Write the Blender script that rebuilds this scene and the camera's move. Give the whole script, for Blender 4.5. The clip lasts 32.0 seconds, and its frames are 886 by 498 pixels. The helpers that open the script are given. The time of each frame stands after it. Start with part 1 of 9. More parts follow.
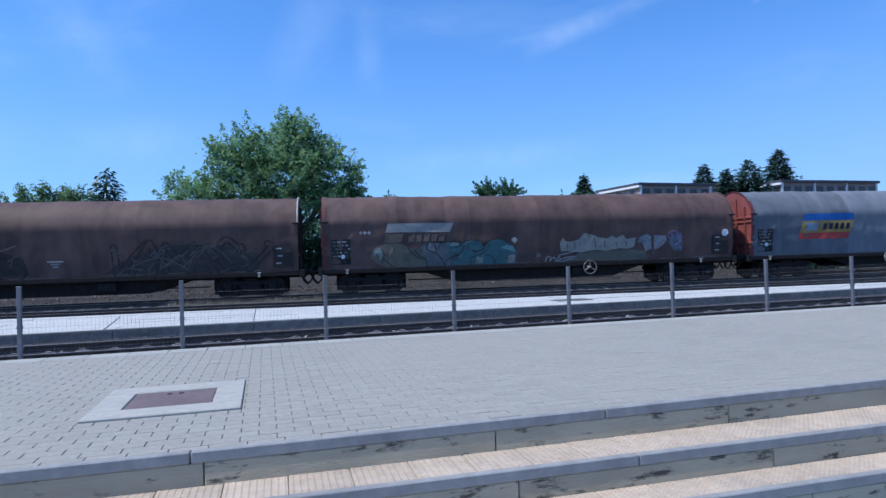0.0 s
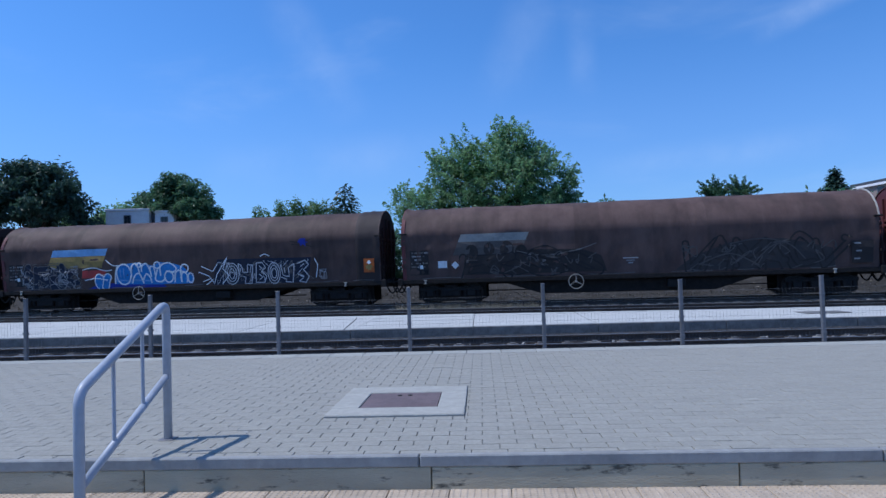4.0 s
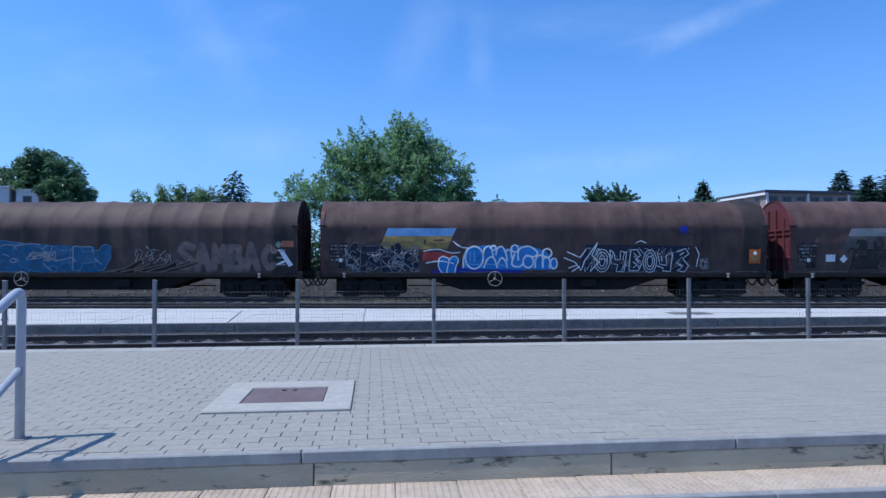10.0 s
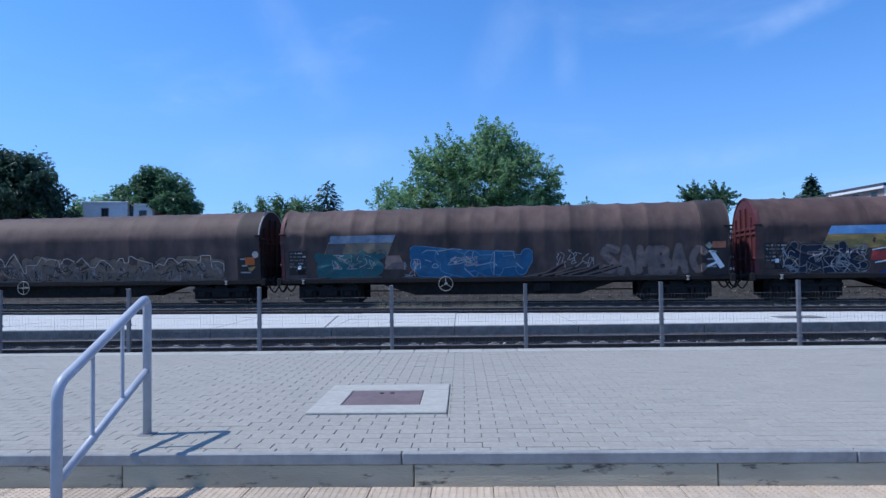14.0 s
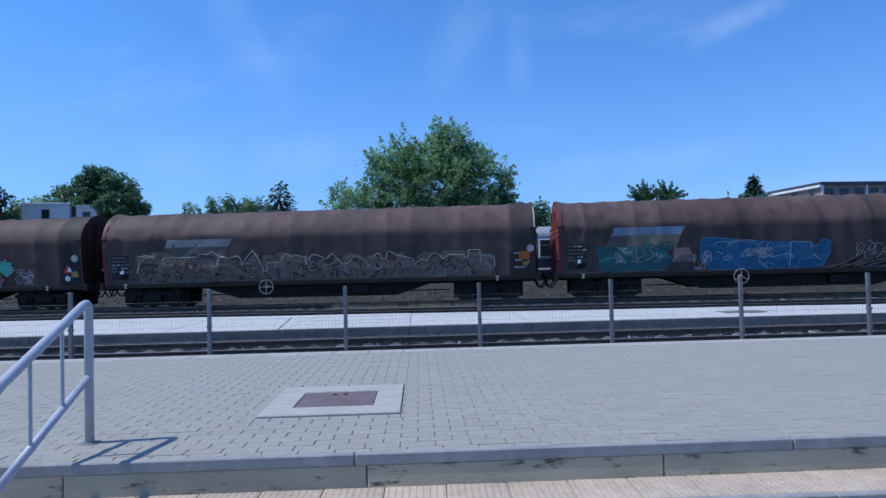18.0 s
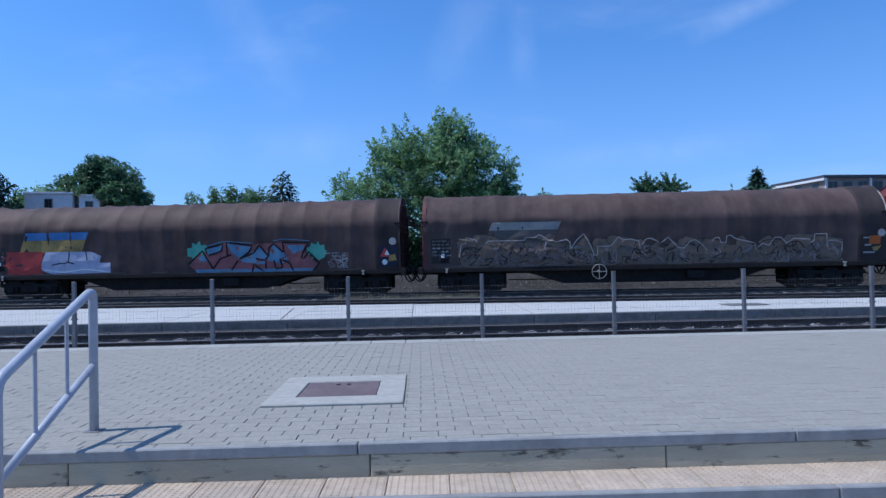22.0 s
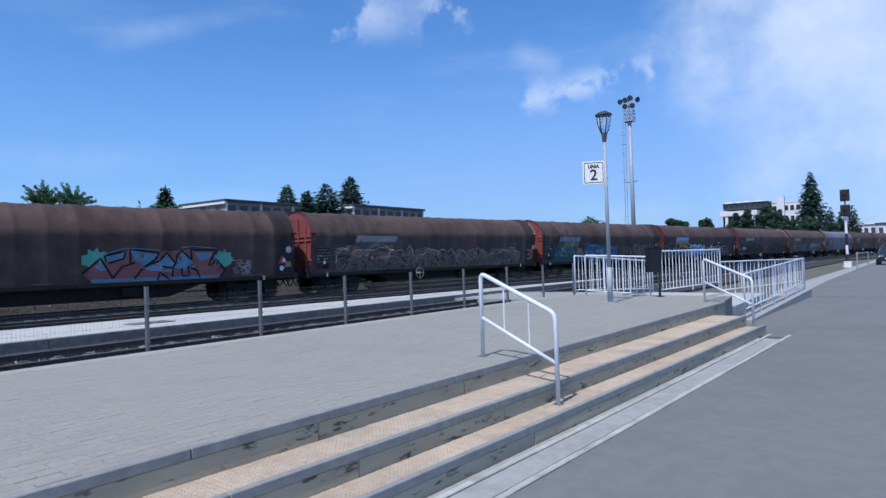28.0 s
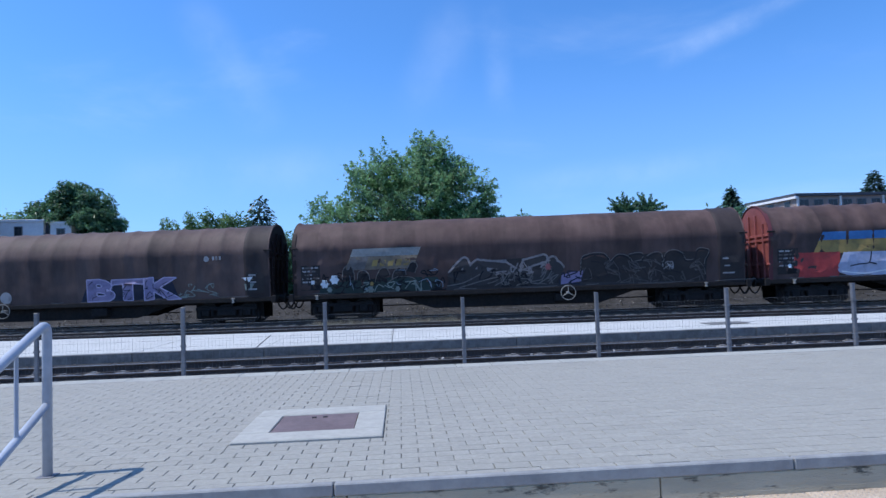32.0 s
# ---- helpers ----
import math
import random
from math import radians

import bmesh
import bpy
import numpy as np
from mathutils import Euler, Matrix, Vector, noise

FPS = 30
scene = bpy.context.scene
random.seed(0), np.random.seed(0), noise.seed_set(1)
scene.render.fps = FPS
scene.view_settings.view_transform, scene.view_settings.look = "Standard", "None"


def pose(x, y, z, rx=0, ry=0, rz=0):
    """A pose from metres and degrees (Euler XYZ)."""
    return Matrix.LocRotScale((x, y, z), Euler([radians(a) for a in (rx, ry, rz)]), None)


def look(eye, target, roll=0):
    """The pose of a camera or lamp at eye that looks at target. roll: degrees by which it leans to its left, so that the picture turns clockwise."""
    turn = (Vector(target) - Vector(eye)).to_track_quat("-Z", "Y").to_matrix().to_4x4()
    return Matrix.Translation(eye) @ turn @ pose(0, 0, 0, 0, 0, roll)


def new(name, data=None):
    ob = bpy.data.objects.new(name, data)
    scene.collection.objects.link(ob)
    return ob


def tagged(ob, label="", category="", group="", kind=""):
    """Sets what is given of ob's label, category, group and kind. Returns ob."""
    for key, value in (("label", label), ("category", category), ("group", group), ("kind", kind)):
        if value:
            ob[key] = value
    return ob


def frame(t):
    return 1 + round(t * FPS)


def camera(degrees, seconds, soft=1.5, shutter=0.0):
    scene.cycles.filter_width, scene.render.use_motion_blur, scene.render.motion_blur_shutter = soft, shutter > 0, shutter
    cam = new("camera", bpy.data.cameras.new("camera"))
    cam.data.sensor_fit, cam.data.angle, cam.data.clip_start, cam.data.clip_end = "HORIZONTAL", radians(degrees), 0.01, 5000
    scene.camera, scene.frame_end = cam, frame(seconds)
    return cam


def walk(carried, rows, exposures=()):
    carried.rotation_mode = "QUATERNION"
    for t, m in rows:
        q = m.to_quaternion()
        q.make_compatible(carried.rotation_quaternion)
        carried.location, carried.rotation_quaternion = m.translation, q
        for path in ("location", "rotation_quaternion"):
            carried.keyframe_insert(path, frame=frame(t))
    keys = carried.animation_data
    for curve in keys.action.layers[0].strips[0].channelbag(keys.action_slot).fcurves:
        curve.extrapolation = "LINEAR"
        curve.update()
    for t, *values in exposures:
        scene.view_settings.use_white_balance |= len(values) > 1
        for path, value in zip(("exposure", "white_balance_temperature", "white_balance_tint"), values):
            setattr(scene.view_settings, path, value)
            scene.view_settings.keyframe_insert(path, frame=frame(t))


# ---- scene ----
cam = camera(69.9, 32.0, soft=1.45)
PATH = [
    (0, (0.288, -0.06, 1.194), (0.831, 1.865, 1.216), -1.7),
    (0.5, (0.276, -0.143, 1.211), (0.523, 1.841, 1.206), -1.2),
    (1, (0.282, -0.137, 1.2), (0.303, 1.863, 1.16), -1.2),
    (1.5, (0.271, -0.109, 1.2), (0.199, 1.89, 1.194), -0.7),
    (2, (0.185, -0.067, 1.202), (0.166, 1.932, 1.249), -1.2),
    (2.5, (0.2, -0.018, 1.213), (0.257, 1.98, 1.274), -0.8),
    (3, (0.246, 0.049, 1.226), (0.281, 2.048, 1.302), -0.7),
    (3.5, (0.253, 0.066, 1.222), (0.189, 2.064, 1.278), -1.2),
    (4, (0.255, 0.064, 1.229), (0.136, 2.059, 1.289), -1.8),
    (4.5, (0.248, 0.069, 1.229), (0.096, 2.063, 1.281), -1.9),
    (6.5, (0.255, 0.06, 1.218), (0.173, 2.057, 1.271), -0.6),
    (7, (0.264, 0.075, 1.214), (0.263, 2.075, 1.26), -0.5),
    (7.5, (0.253, 0.084, 1.212), (0.308, 2.082, 1.259), -0.1),
    (8, (0.266, 0.08, 1.21), (0.367, 2.077, 1.259), -0.4),
    (8.5, (0.253, 0.082, 1.213), (0.409, 2.075, 1.252), -0.1),
    (9, (0.259, 0.081, 1.213), (0.443, 2.072, 1.26), -0.1),
    (9.5, (0.263, 0.097, 1.207), (0.454, 2.087, 1.249), 0.0),
    (10, (0.266, 0.103, 1.214), (0.481, 2.091, 1.255), 0.0),
    (10.5, (0.259, 0.1, 1.211), (0.469, 2.088, 1.255), 0.2),
    (11, (0.248, 0.08, 1.214), (0.405, 2.072, 1.291), 0.2),
    (11.5, (0.234, 0.092, 1.211), (0.337, 2.088, 1.28), 0.1),
    (12, (0.241, 0.088, 1.216), (0.314, 2.086, 1.268), -0.4),
    (12.5, (0.237, 0.072, 1.214), (0.325, 2.069, 1.275), -0.1),
    (13, (0.238, 0.075, 1.216), (0.344, 2.072, 1.281), -0.2),
    (13.5, (0.237, 0.067, 1.212), (0.305, 2.065, 1.274), -0.6),
    (14, (0.223, 0.059, 1.22), (0.162, 2.057, 1.277), -0.8),
    (14.5, (0.211, 0.063, 1.224), (0.043, 2.055, 1.297), -0.7),
    (15, (0.227, 0.068, 1.216), (0.097, 2.063, 1.292), -1.0),
    (15.5, (0.245, 0.066, 1.225), (0.251, 2.064, 1.299), -0.9),
    (17.5, (0.248, 0.048, 1.216), (0.338, 2.045, 1.266), -1.4),
    (18, (0.254, 0.048, 1.217), (0.332, 2.045, 1.271), -1.4),
    (18.5, (0.25, 0.035, 1.214), (0.333, 2.032, 1.272), -0.9),
    (19, (0.25, 0.036, 1.212), (0.335, 2.034, 1.256), -0.9),
    (19.5, (0.252, 0.027, 1.216), (0.342, 2.025, 1.268), -0.9),
    (20, (0.246, 0.053, 1.21), (0.329, 2.051, 1.256), -0.9),
    (20.5, (0.247, 0.055, 1.215), (0.335, 2.053, 1.268), -0.9),
    (21, (0.251, 0.042, 1.22), (0.355, 2.038, 1.274), -1.0),
    (21.5, (0.235, 0.044, 1.213), (0.32, 2.042, 1.261), -1.0),
    (22, (0.241, 0.053, 1.212), (0.312, 2.052, 1.239), -1.1),
    (22.5, (0.254, 0.053, 1.205), (0.29, 2.052, 1.225), -2.0),
    (23, (0.265, 0.051, 1.216), (0.314, 2.05, 1.238), -0.9),
    (23.5, (0.248, 0.052, 1.215), (0.268, 2.051, 1.275), -0.4),
    (24, (0.244, 0.056, 1.222), (0.273, 2.055, 1.266), -0.3),
    (24.5, (0.245, 0.071, 1.21), (0.306, 2.069, 1.258), 0.9),
    (26.5, (0.387, 0.268, 1.216), (1.188, 2.099, 1.281), -1.8),
    (27, (0.436, 0.272, 1.226), (1.629, 1.876, 1.284), -2.1),
    (27.5, (0.446, 0.256, 1.225), (1.906, 1.623, 1.263), -2.1),
    (28, (0.438, 0.249, 1.21), (2.014, 1.479, 1.244), -1.9),
    (28.5, (0.464, 0.259, 1.199), (2.059, 1.466, 1.227), -2.0),
    (29, (0.484, 0.305, 1.203), (2.08, 1.51, 1.232), -1.9),
    (29.5, (0.429, 0.343, 1.214), (1.749, 1.844, 1.26), -2.0),
    (30, (0.329, 0.317, 1.221), (1.311, 2.059, 1.266), -1.4),
    (30.5, (0.292, 0.295, 1.226), (0.894, 2.202, 1.288), -2.1),
    (31, (0.28, 0.289, 1.229), (0.706, 2.241, 1.323), -1.7),
    (31.5, (0.252, 0.301, 1.224), (0.572, 2.274, 1.31), -1.4),
    (32, (0.253, 0.267, 1.229), (0.39, 2.26, 1.325), -2.0),
]
walk(cam, [(t, look(eye, target, roll)) for t, eye, target, roll in PATH],
     exposures=[(0, 0.10, 5850, 10), (1, 0.0, 5800, 10), (1.5, -0.18, 5750, 10), (2, -0.03, 5800, 10), (3, -0.03, 5750, 10), (4, -0.26, 5650, 10), (4.5, -0.25, 5650, 10),
                (7, -0.02, 5750, 10), (8, 0.02, 5750, 10), (11, 0.04, 5750, 10), (13, 0.0, 5780, 10), (14, 0.02, 5780, 10), (15, -0.26, 5600, 10),
                (18, -0.12, 5700, 10), (19, -0.12, 5720, 10), (22, -0.12, 5720, 10), (24, -0.08, 5750, 10), (27, 0.06, 5800, 10),
                (28, -0.07, 6250, 10), (29, -0.18, 6250, 10), (29.5, 0.13, 6250, 10), (30, 0.5, 6250, 10), (30.5, 0.3, 6000, 10), (31, 0.1, 5700, 10), (32, 0.12, 5850, 10)])

# ---------------------------------------------------------------- light
SUN_TO = Vector((-0.58, -0.065, 1.0)).normalized()
world = bpy.data.worlds.new("sky")
scene.world = world
world.use_nodes = True


def build_sky():
    nt = world.node_tree
    for n in list(nt.nodes):
        nt.nodes.remove(n)
    N, Lk = nt.nodes.new, nt.links.new
    out, bg = N("ShaderNodeOutputWorld"), N("ShaderNodeBackground")
    sky = N("ShaderNodeTexSky")
    sky.sky_type, sky.sun_disc = "NISHITA", False
    sky.sun_elevation, sky.sun_rotation = math.asin(SUN_TO.z), radians(-90)
    sky.air_density, sky.dust_density, sky.ozone_density = 1.0, 0.6, 3.0
    tc = N("ShaderNodeTexCoord")
    # thin streaked cloud, thicker towards the end of the line
    mp = N("ShaderNodeMapping")
    mp.inputs["Rotation"].default_value = (0.0, radians(-38), radians(25))
    mp.inputs["Scale"].default_value = (1.0, 1.0, 3.6)
    Lk(tc.outputs["Generated"], mp.inputs["Vector"])
    n1 = N("ShaderNodeTexNoise")
    n1.inputs["Scale"].default_value, n1.inputs["Detail"].default_value = 2.3, 8.0
    n1.inputs["Roughness"].default_value, n1.inputs["Distortion"].default_value = 0.55, 0.35
    Lk(mp.outputs[0], n1.inputs["Vector"])
    r1 = N("ShaderNodeMapRange")
    r1.interpolation_type = "SMOOTHSTEP"
    r1.inputs["From Min"].default_value, r1.inputs["From Max"].default_value = 0.50, 0.85
    r1.inputs["To Max"].default_value = 0.22
    Lk(n1.outputs["Fac"], r1.inputs["Value"])
    # cumulus veil in the +x sky
    n2 = N("ShaderNodeTexNoise")
    n2.inputs["Scale"].default_value, n2.inputs["Detail"].default_value = 4.2, 9.0
    n2.inputs["Roughness"].default_value = 0.6
    Lk(tc.outputs["Generated"], n2.inputs["Vector"])
    r2 = N("ShaderNodeMapRange")
    r2.interpolation_type = "SMOOTHSTEP"
    r2.inputs["From Min"].default_value, r2.inputs["From Max"].default_value = 0.36, 0.74
    Lk(n2.outputs["Fac"], r2.inputs["Value"])
    # the veil lies round one direction, its edge torn by noise
    vd, vn, r3 = N("ShaderNodeVectorMath"), N("ShaderNodeMath"), N("ShaderNodeMapRange")
    vd.operation = "DOT_PRODUCT"
    vd.inputs[1].default_value = Vector((0.97, 0.03, 0.25)).normalized()
    Lk(tc.outputs["Generated"], vd.inputs[0])
    vn.operation = "MULTIPLY_ADD"
    vn.inputs[1].default_value = 0.09
    Lk(n2.outputs["Fac"], vn.inputs[0])
    Lk(vd.outputs["Value"], vn.inputs[2])
    r3.interpolation_type = "SMOOTHSTEP"
    r3.inputs["From Min"].default_value, r3.inputs["From Max"].default_value = 0.992, 1.045
    r3.inputs["To Max"].default_value = 0.95
    Lk(vn.outputs[0], r3.inputs["Value"])
    # lilac haze low over the end of the line
    sep, hx, hz, hm = N("ShaderNodeSeparateXYZ"), N("ShaderNodeMapRange"), N("ShaderNodeMapRange"), N("ShaderNodeMath")
    Lk(tc.outputs["Generated"], sep.inputs[0])
    hx.interpolation_type = hz.interpolation_type = "SMOOTHSTEP"
    hx.inputs["From Min"].default_value, hx.inputs["From Max"].default_value = 0.45, 0.9
    hx.inputs["To Min"].default_value = 0.6
    hz.inputs["From Min"].default_value, hz.inputs["From Max"].default_value = 0.36, 0.08
    hz.inputs["To Max"].default_value = 0.55
    Lk(sep.outputs["X"], hx.inputs["Value"])
    Lk(sep.outputs["Z"], hz.inputs["Value"])
    hm.operation = "MULTIPLY"
    Lk(hx.outputs[0], hm.inputs[0])
    Lk(hz.outputs[0], hm.inputs[1])
    r5 = N("ShaderNodeMapRange")
    r5.inputs["From Min"].default_value, r5.inputs["From Max"].default_value = 0.3, 0.75
    r5.inputs["To Min"].default_value = 0.25
    Lk(n2.outputs["Fac"], r5.inputs["Value"])
    m1, ad = N("ShaderNodeMath"), N("ShaderNodeMath")
    m1.operation = "MULTIPLY"
    ad.operation, ad.use_clamp = "ADD", True
    Lk(r5.outputs[0], m1.inputs[0])
    Lk(r3.outputs[0], m1.inputs[1])
    Lk(m1.outputs[0], ad.inputs[0])
    Lk(r1.outputs[0], ad.inputs[1])
    total = ad.outputs[0]
    # directions stirred by noise, for ragged cloud edges, and a finer grain inside the clouds
    n3, off, stir, n4, r6 = N("ShaderNodeTexNoise"), N("ShaderNodeVectorMath"), N("ShaderNodeVectorMath"), N("ShaderNodeTexNoise"), N("ShaderNodeMapRange")
    n3.inputs["Scale"].default_value, n3.inputs["Detail"].default_value = 12.0, 6.0
    n3.inputs["Roughness"].default_value = 0.55
    Lk(tc.outputs["Generated"], n3.inputs["Vector"])
    off.operation, stir.operation = "SUBTRACT", "MULTIPLY_ADD"
    off.inputs[1].default_value = (0.5, 0.5, 0.5)
    stir.inputs[1].default_value = (0.036, 0.036, 0.036)
    Lk(n3.outputs["Color"], off.inputs[0])
    Lk(off.outputs[0], stir.inputs[0])
    Lk(tc.outputs["Generated"], stir.inputs[2])
    n4.inputs["Scale"].default_value, n4.inputs["Detail"].default_value = 11.0, 9.0
    n4.inputs["Roughness"].default_value = 0.62
    Lk(stir.outputs[0], n4.inputs["Vector"])
    r6.interpolation_type = "SMOOTHSTEP"
    r6.inputs["From Min"].default_value, r6.inputs["From Max"].default_value = 0.34, 0.62
    r6.inputs["To Min"].default_value = 0.4
    Lk(n4.outputs["Fac"], r6.inputs["Value"])

    def wisp(a, b, width, amount, torn=True):
        """A drifting vapour band between two sky directions, broken up by noise."""
        a, b = Vector(a).normalized(), Vector(b).normalized()
        mid, half = (a + b).normalized(), a.angle(b) * 0.5
        side, prod = a.cross(b).normalized(), []
        for v, lo, hi, absolute in ((side, width, 0.0, True), (mid, math.cos(half * 1.5), math.cos(half * 0.6), False)):
            dot = N("ShaderNodeVectorMath")
            dot.operation = "DOT_PRODUCT"
            dot.inputs[1].default_value = v
            Lk(tc.outputs["Generated"] if torn else stir.outputs[0], dot.inputs[0])
            val = dot.outputs["Value"]
            if absolute:
                ab = N("ShaderNodeMath")
                ab.operation = "ABSOLUTE"
                Lk(val, ab.inputs[0])
                val = ab.outputs[0]
            mr = N("ShaderNodeMapRange")
            mr.interpolation_type = "SMOOTHSTEP"
            mr.inputs["From Min"].default_value, mr.inputs["From Max"].default_value = lo, hi
            Lk(val, mr.inputs["Value"])
            prod.append(mr.outputs[0])
        x1, x2, x3, x4 = (N("ShaderNodeMath") for _ in range(4))
        x1.operation = x2.operation = x3.operation = "MULTIPLY"
        x4.operation, x4.use_clamp = "ADD", True
        Lk(prod[0], x1.inputs[0])
        Lk(prod[1], x1.inputs[1])
        Lk(x1.outputs[0], x2.inputs[0])
        Lk((r2 if torn else r6).outputs[0], x2.inputs[1])
        Lk(x2.outputs[0], x3.inputs[0])
        x3.inputs[1].default_value = amount
        Lk(total, x4.inputs[0])
        Lk(x3.outputs[0], x4.inputs[1])
        return x4.outputs[0]

    for args in (((0.40, 0.863, 0.308), (0.51, 0.785, 0.347), 0.022, 0.30), ((0.15, 0.911, 0.384), (0.162, 0.952, 0.26), 0.03, 0.16),
                 ((0.095, 0.917, 0.385), (0.037, 0.966, 0.257), 0.06, 0.12), ((-0.27, 0.886, 0.377), (-0.20, 0.945, 0.25), 0.05, 0.14),
                 ((0.655, 0.66, 0.365), (0.735, 0.568, 0.38), 0.06, 0.46, False), ((0.752, 0.583, 0.306), (0.768, 0.576, 0.284), 0.018, 0.34, False),
                 ((0.849, 0.467, 0.247), (0.9, 0.35, 0.262), 0.04, 0.48, False), ((0.82, 0.49, 0.31), (0.85, 0.44, 0.28), 0.03, 0.3),
                 ((0.22, 0.964, 0.143), (0.455, 0.877, 0.155), 0.035, 0.15), ((-0.35, 0.92, 0.16), (-0.05, 0.98, 0.18), 0.05, 0.13)):
        total = wisp(*args)
    tint = N("ShaderNodeMix")
    tint.data_type, tint.blend_type = "RGBA", "MULTIPLY"
    tint.inputs["Factor"].default_value = 1.0
    tint.inputs["B"].default_value = SKY_TINT
    Lk(sky.outputs[0], tint.inputs["A"])
    haze = N("ShaderNodeMix")
    haze.data_type = "RGBA"
    haze.inputs["B"].default_value = (2.3, 3.2, 6.2, 1)
    Lk(hm.outputs[0], haze.inputs["Factor"])
    Lk(tint.outputs["Result"], haze.inputs["A"])
    mix = N("ShaderNodeMix")
    mix.data_type = "RGBA"
    mix.inputs["B"].default_value = (6.0, 6.8, 8.3, 1)
    Lk(total, mix.inputs["Factor"])
    Lk(haze.outputs["Result"], mix.inputs["A"])
    Lk(mix.outputs["Result"], bg.inputs["Color"])
    bg.inputs["Strength"].default_value = 0.135
    Lk(bg.outputs[0], out.inputs[0])


SKY_TINT = (0.60, 0.96, 1.34, 1)
build_sky()
sun = new("sun", bpy.data.lights.new("sun", "SUN"))
sun.data.energy, sun.data.angle, sun.data.color = 4.0, radians(0.53), (1.0, 0.93, 0.83)
sun.matrix_world = look(SUN_TO * 100, (0, 0, 0))


# ---------------------------------------------------------------- materials
def material(name, c1, c2, scale=8.0, rough=0.8, metal=0.0, bump=0.15, bscale=None, stain=None, stain_amount=0.5,
             stain_scale=0.9, vary=0.0, island=0.0, stretch=(1, 1, 1), spec=0.5, stain_from=(0.48, 0.68)):
    """Two-scale procedural surface: grain between c1 and c2, stains of their own shape, fine relief."""
    m = bpy.data.materials.new(name)
    m.use_nodes = True
    nt = m.node_tree
    N, Lk = nt.nodes.new, nt.links.new
    b = nt.nodes["Principled BSDF"]
    tc, info = N("ShaderNodeTexCoord"), N("ShaderNodeObjectInfo")
    mp = N("ShaderNodeMapping")
    mp.inputs["Scale"].default_value = stretch
    shift = N("ShaderNodeVectorMath")
    shift.operation = "MULTIPLY_ADD"
    comb = N("ShaderNodeCombineXYZ")
    for k in range(3):
        Lk(info.outputs["Random"], comb.inputs[k])
    shift.inputs[1].default_value = (37.0, 23.0, 11.0)
    Lk(comb.outputs[0], shift.inputs[0])
    Lk(tc.outputs["Object"], shift.inputs[2])
    Lk(shift.outputs[0], mp.inputs["Vector"])
    n1 = N("ShaderNodeTexNoise")
    n1.inputs["Scale"].default_value, n1.inputs["Detail"].default_value = scale, 6.0
    n1.inputs["Roughness"].default_value = 0.62
    Lk(mp.outputs[0], n1.inputs["Vector"])
    r = N("ShaderNodeMapRange")
    r.inputs["From Min"].default_value, r.inputs["From Max"].default_value = 0.33, 0.67
    Lk(n1.outputs["Fac"], r.inputs["Value"])
    mix = N("ShaderNodeMix")
    mix.data_type = "RGBA"
    mix.inputs["A"].default_value, mix.inputs["B"].default_value = (*c1, 1), (*c2, 1)
    Lk(r.outputs[0], mix.inputs["Factor"])
    col = mix.outputs["Result"]
    if stain:
        n2 = N("ShaderNodeTexNoise")
        n2.inputs["Scale"].default_value, n2.inputs["Detail"].default_value = stain_scale, 5.0
        n2.inputs["Roughness"].default_value = 0.7
        Lk(mp.outputs[0], n2.inputs["Vector"])
        r2 = N("ShaderNodeMapRange")
        r2.inputs["From Min"].default_value, r2.inputs["From Max"].default_value = stain_from
        r2.inputs["To Max"].default_value = stain_amount
        Lk(n2.outputs["Fac"], r2.inputs["Value"])
        mx = N("ShaderNodeMix")
        mx.data_type = "RGBA"
        mx.inputs["B"].default_value = (*stain, 1)
        Lk(r2.outputs[0], mx.inputs["Factor"])
        Lk(col, mx.inputs["A"])
        col = mx.outputs["Result"]
    for amount, node, sock in ((vary, info, "Random"), (island, None, "Random Per Island")):
        if amount:
            node = node or N("ShaderNodeNewGeometry")
            rv = N("ShaderNodeMapRange")
            rv.inputs["To Min"].default_value, rv.inputs["To Max"].default_value = 1 - amount, 1 + amount
            Lk(node.outputs[sock], rv.inputs["Value"])
            hv = N("ShaderNodeHueSaturation")
            Lk(rv.outputs[0], hv.inputs["Value"])
            Lk(col, hv.inputs["Color"])
            col = hv.outputs[0]
    Lk(col, b.inputs["Base Color"])
    b.inputs["Metallic"].default_value = metal
    b.inputs["Specular IOR Level"].default_value = spec
    rr = N("ShaderNodeMapRange")
    rr.inputs["To Min"].default_value, rr.inputs["To Max"].default_value = max(0.03, rough - 0.1), min(1.0, rough + 0.1)
    Lk(n1.outputs["Fac"], rr.inputs["Value"])
    Lk(rr.outputs[0], b.inputs["Roughness"])
    if bump:
        n3 = N("ShaderNodeTexNoise")
        n3.inputs["Scale"].default_value, n3.inputs["Detail"].default_value = bscale or scale * 4, 4.0
        Lk(mp.outputs[0], n3.inputs["Vector"])
        bp = N("ShaderNodeBump")
        bp.inputs["Strength"].default_value, bp.inputs["Distance"].default_value = bump, 0.02
        Lk(n3.outputs["Fac"], bp.inputs["Height"])
        Lk(bp.outputs[0], b.inputs["Normal"])
    return m


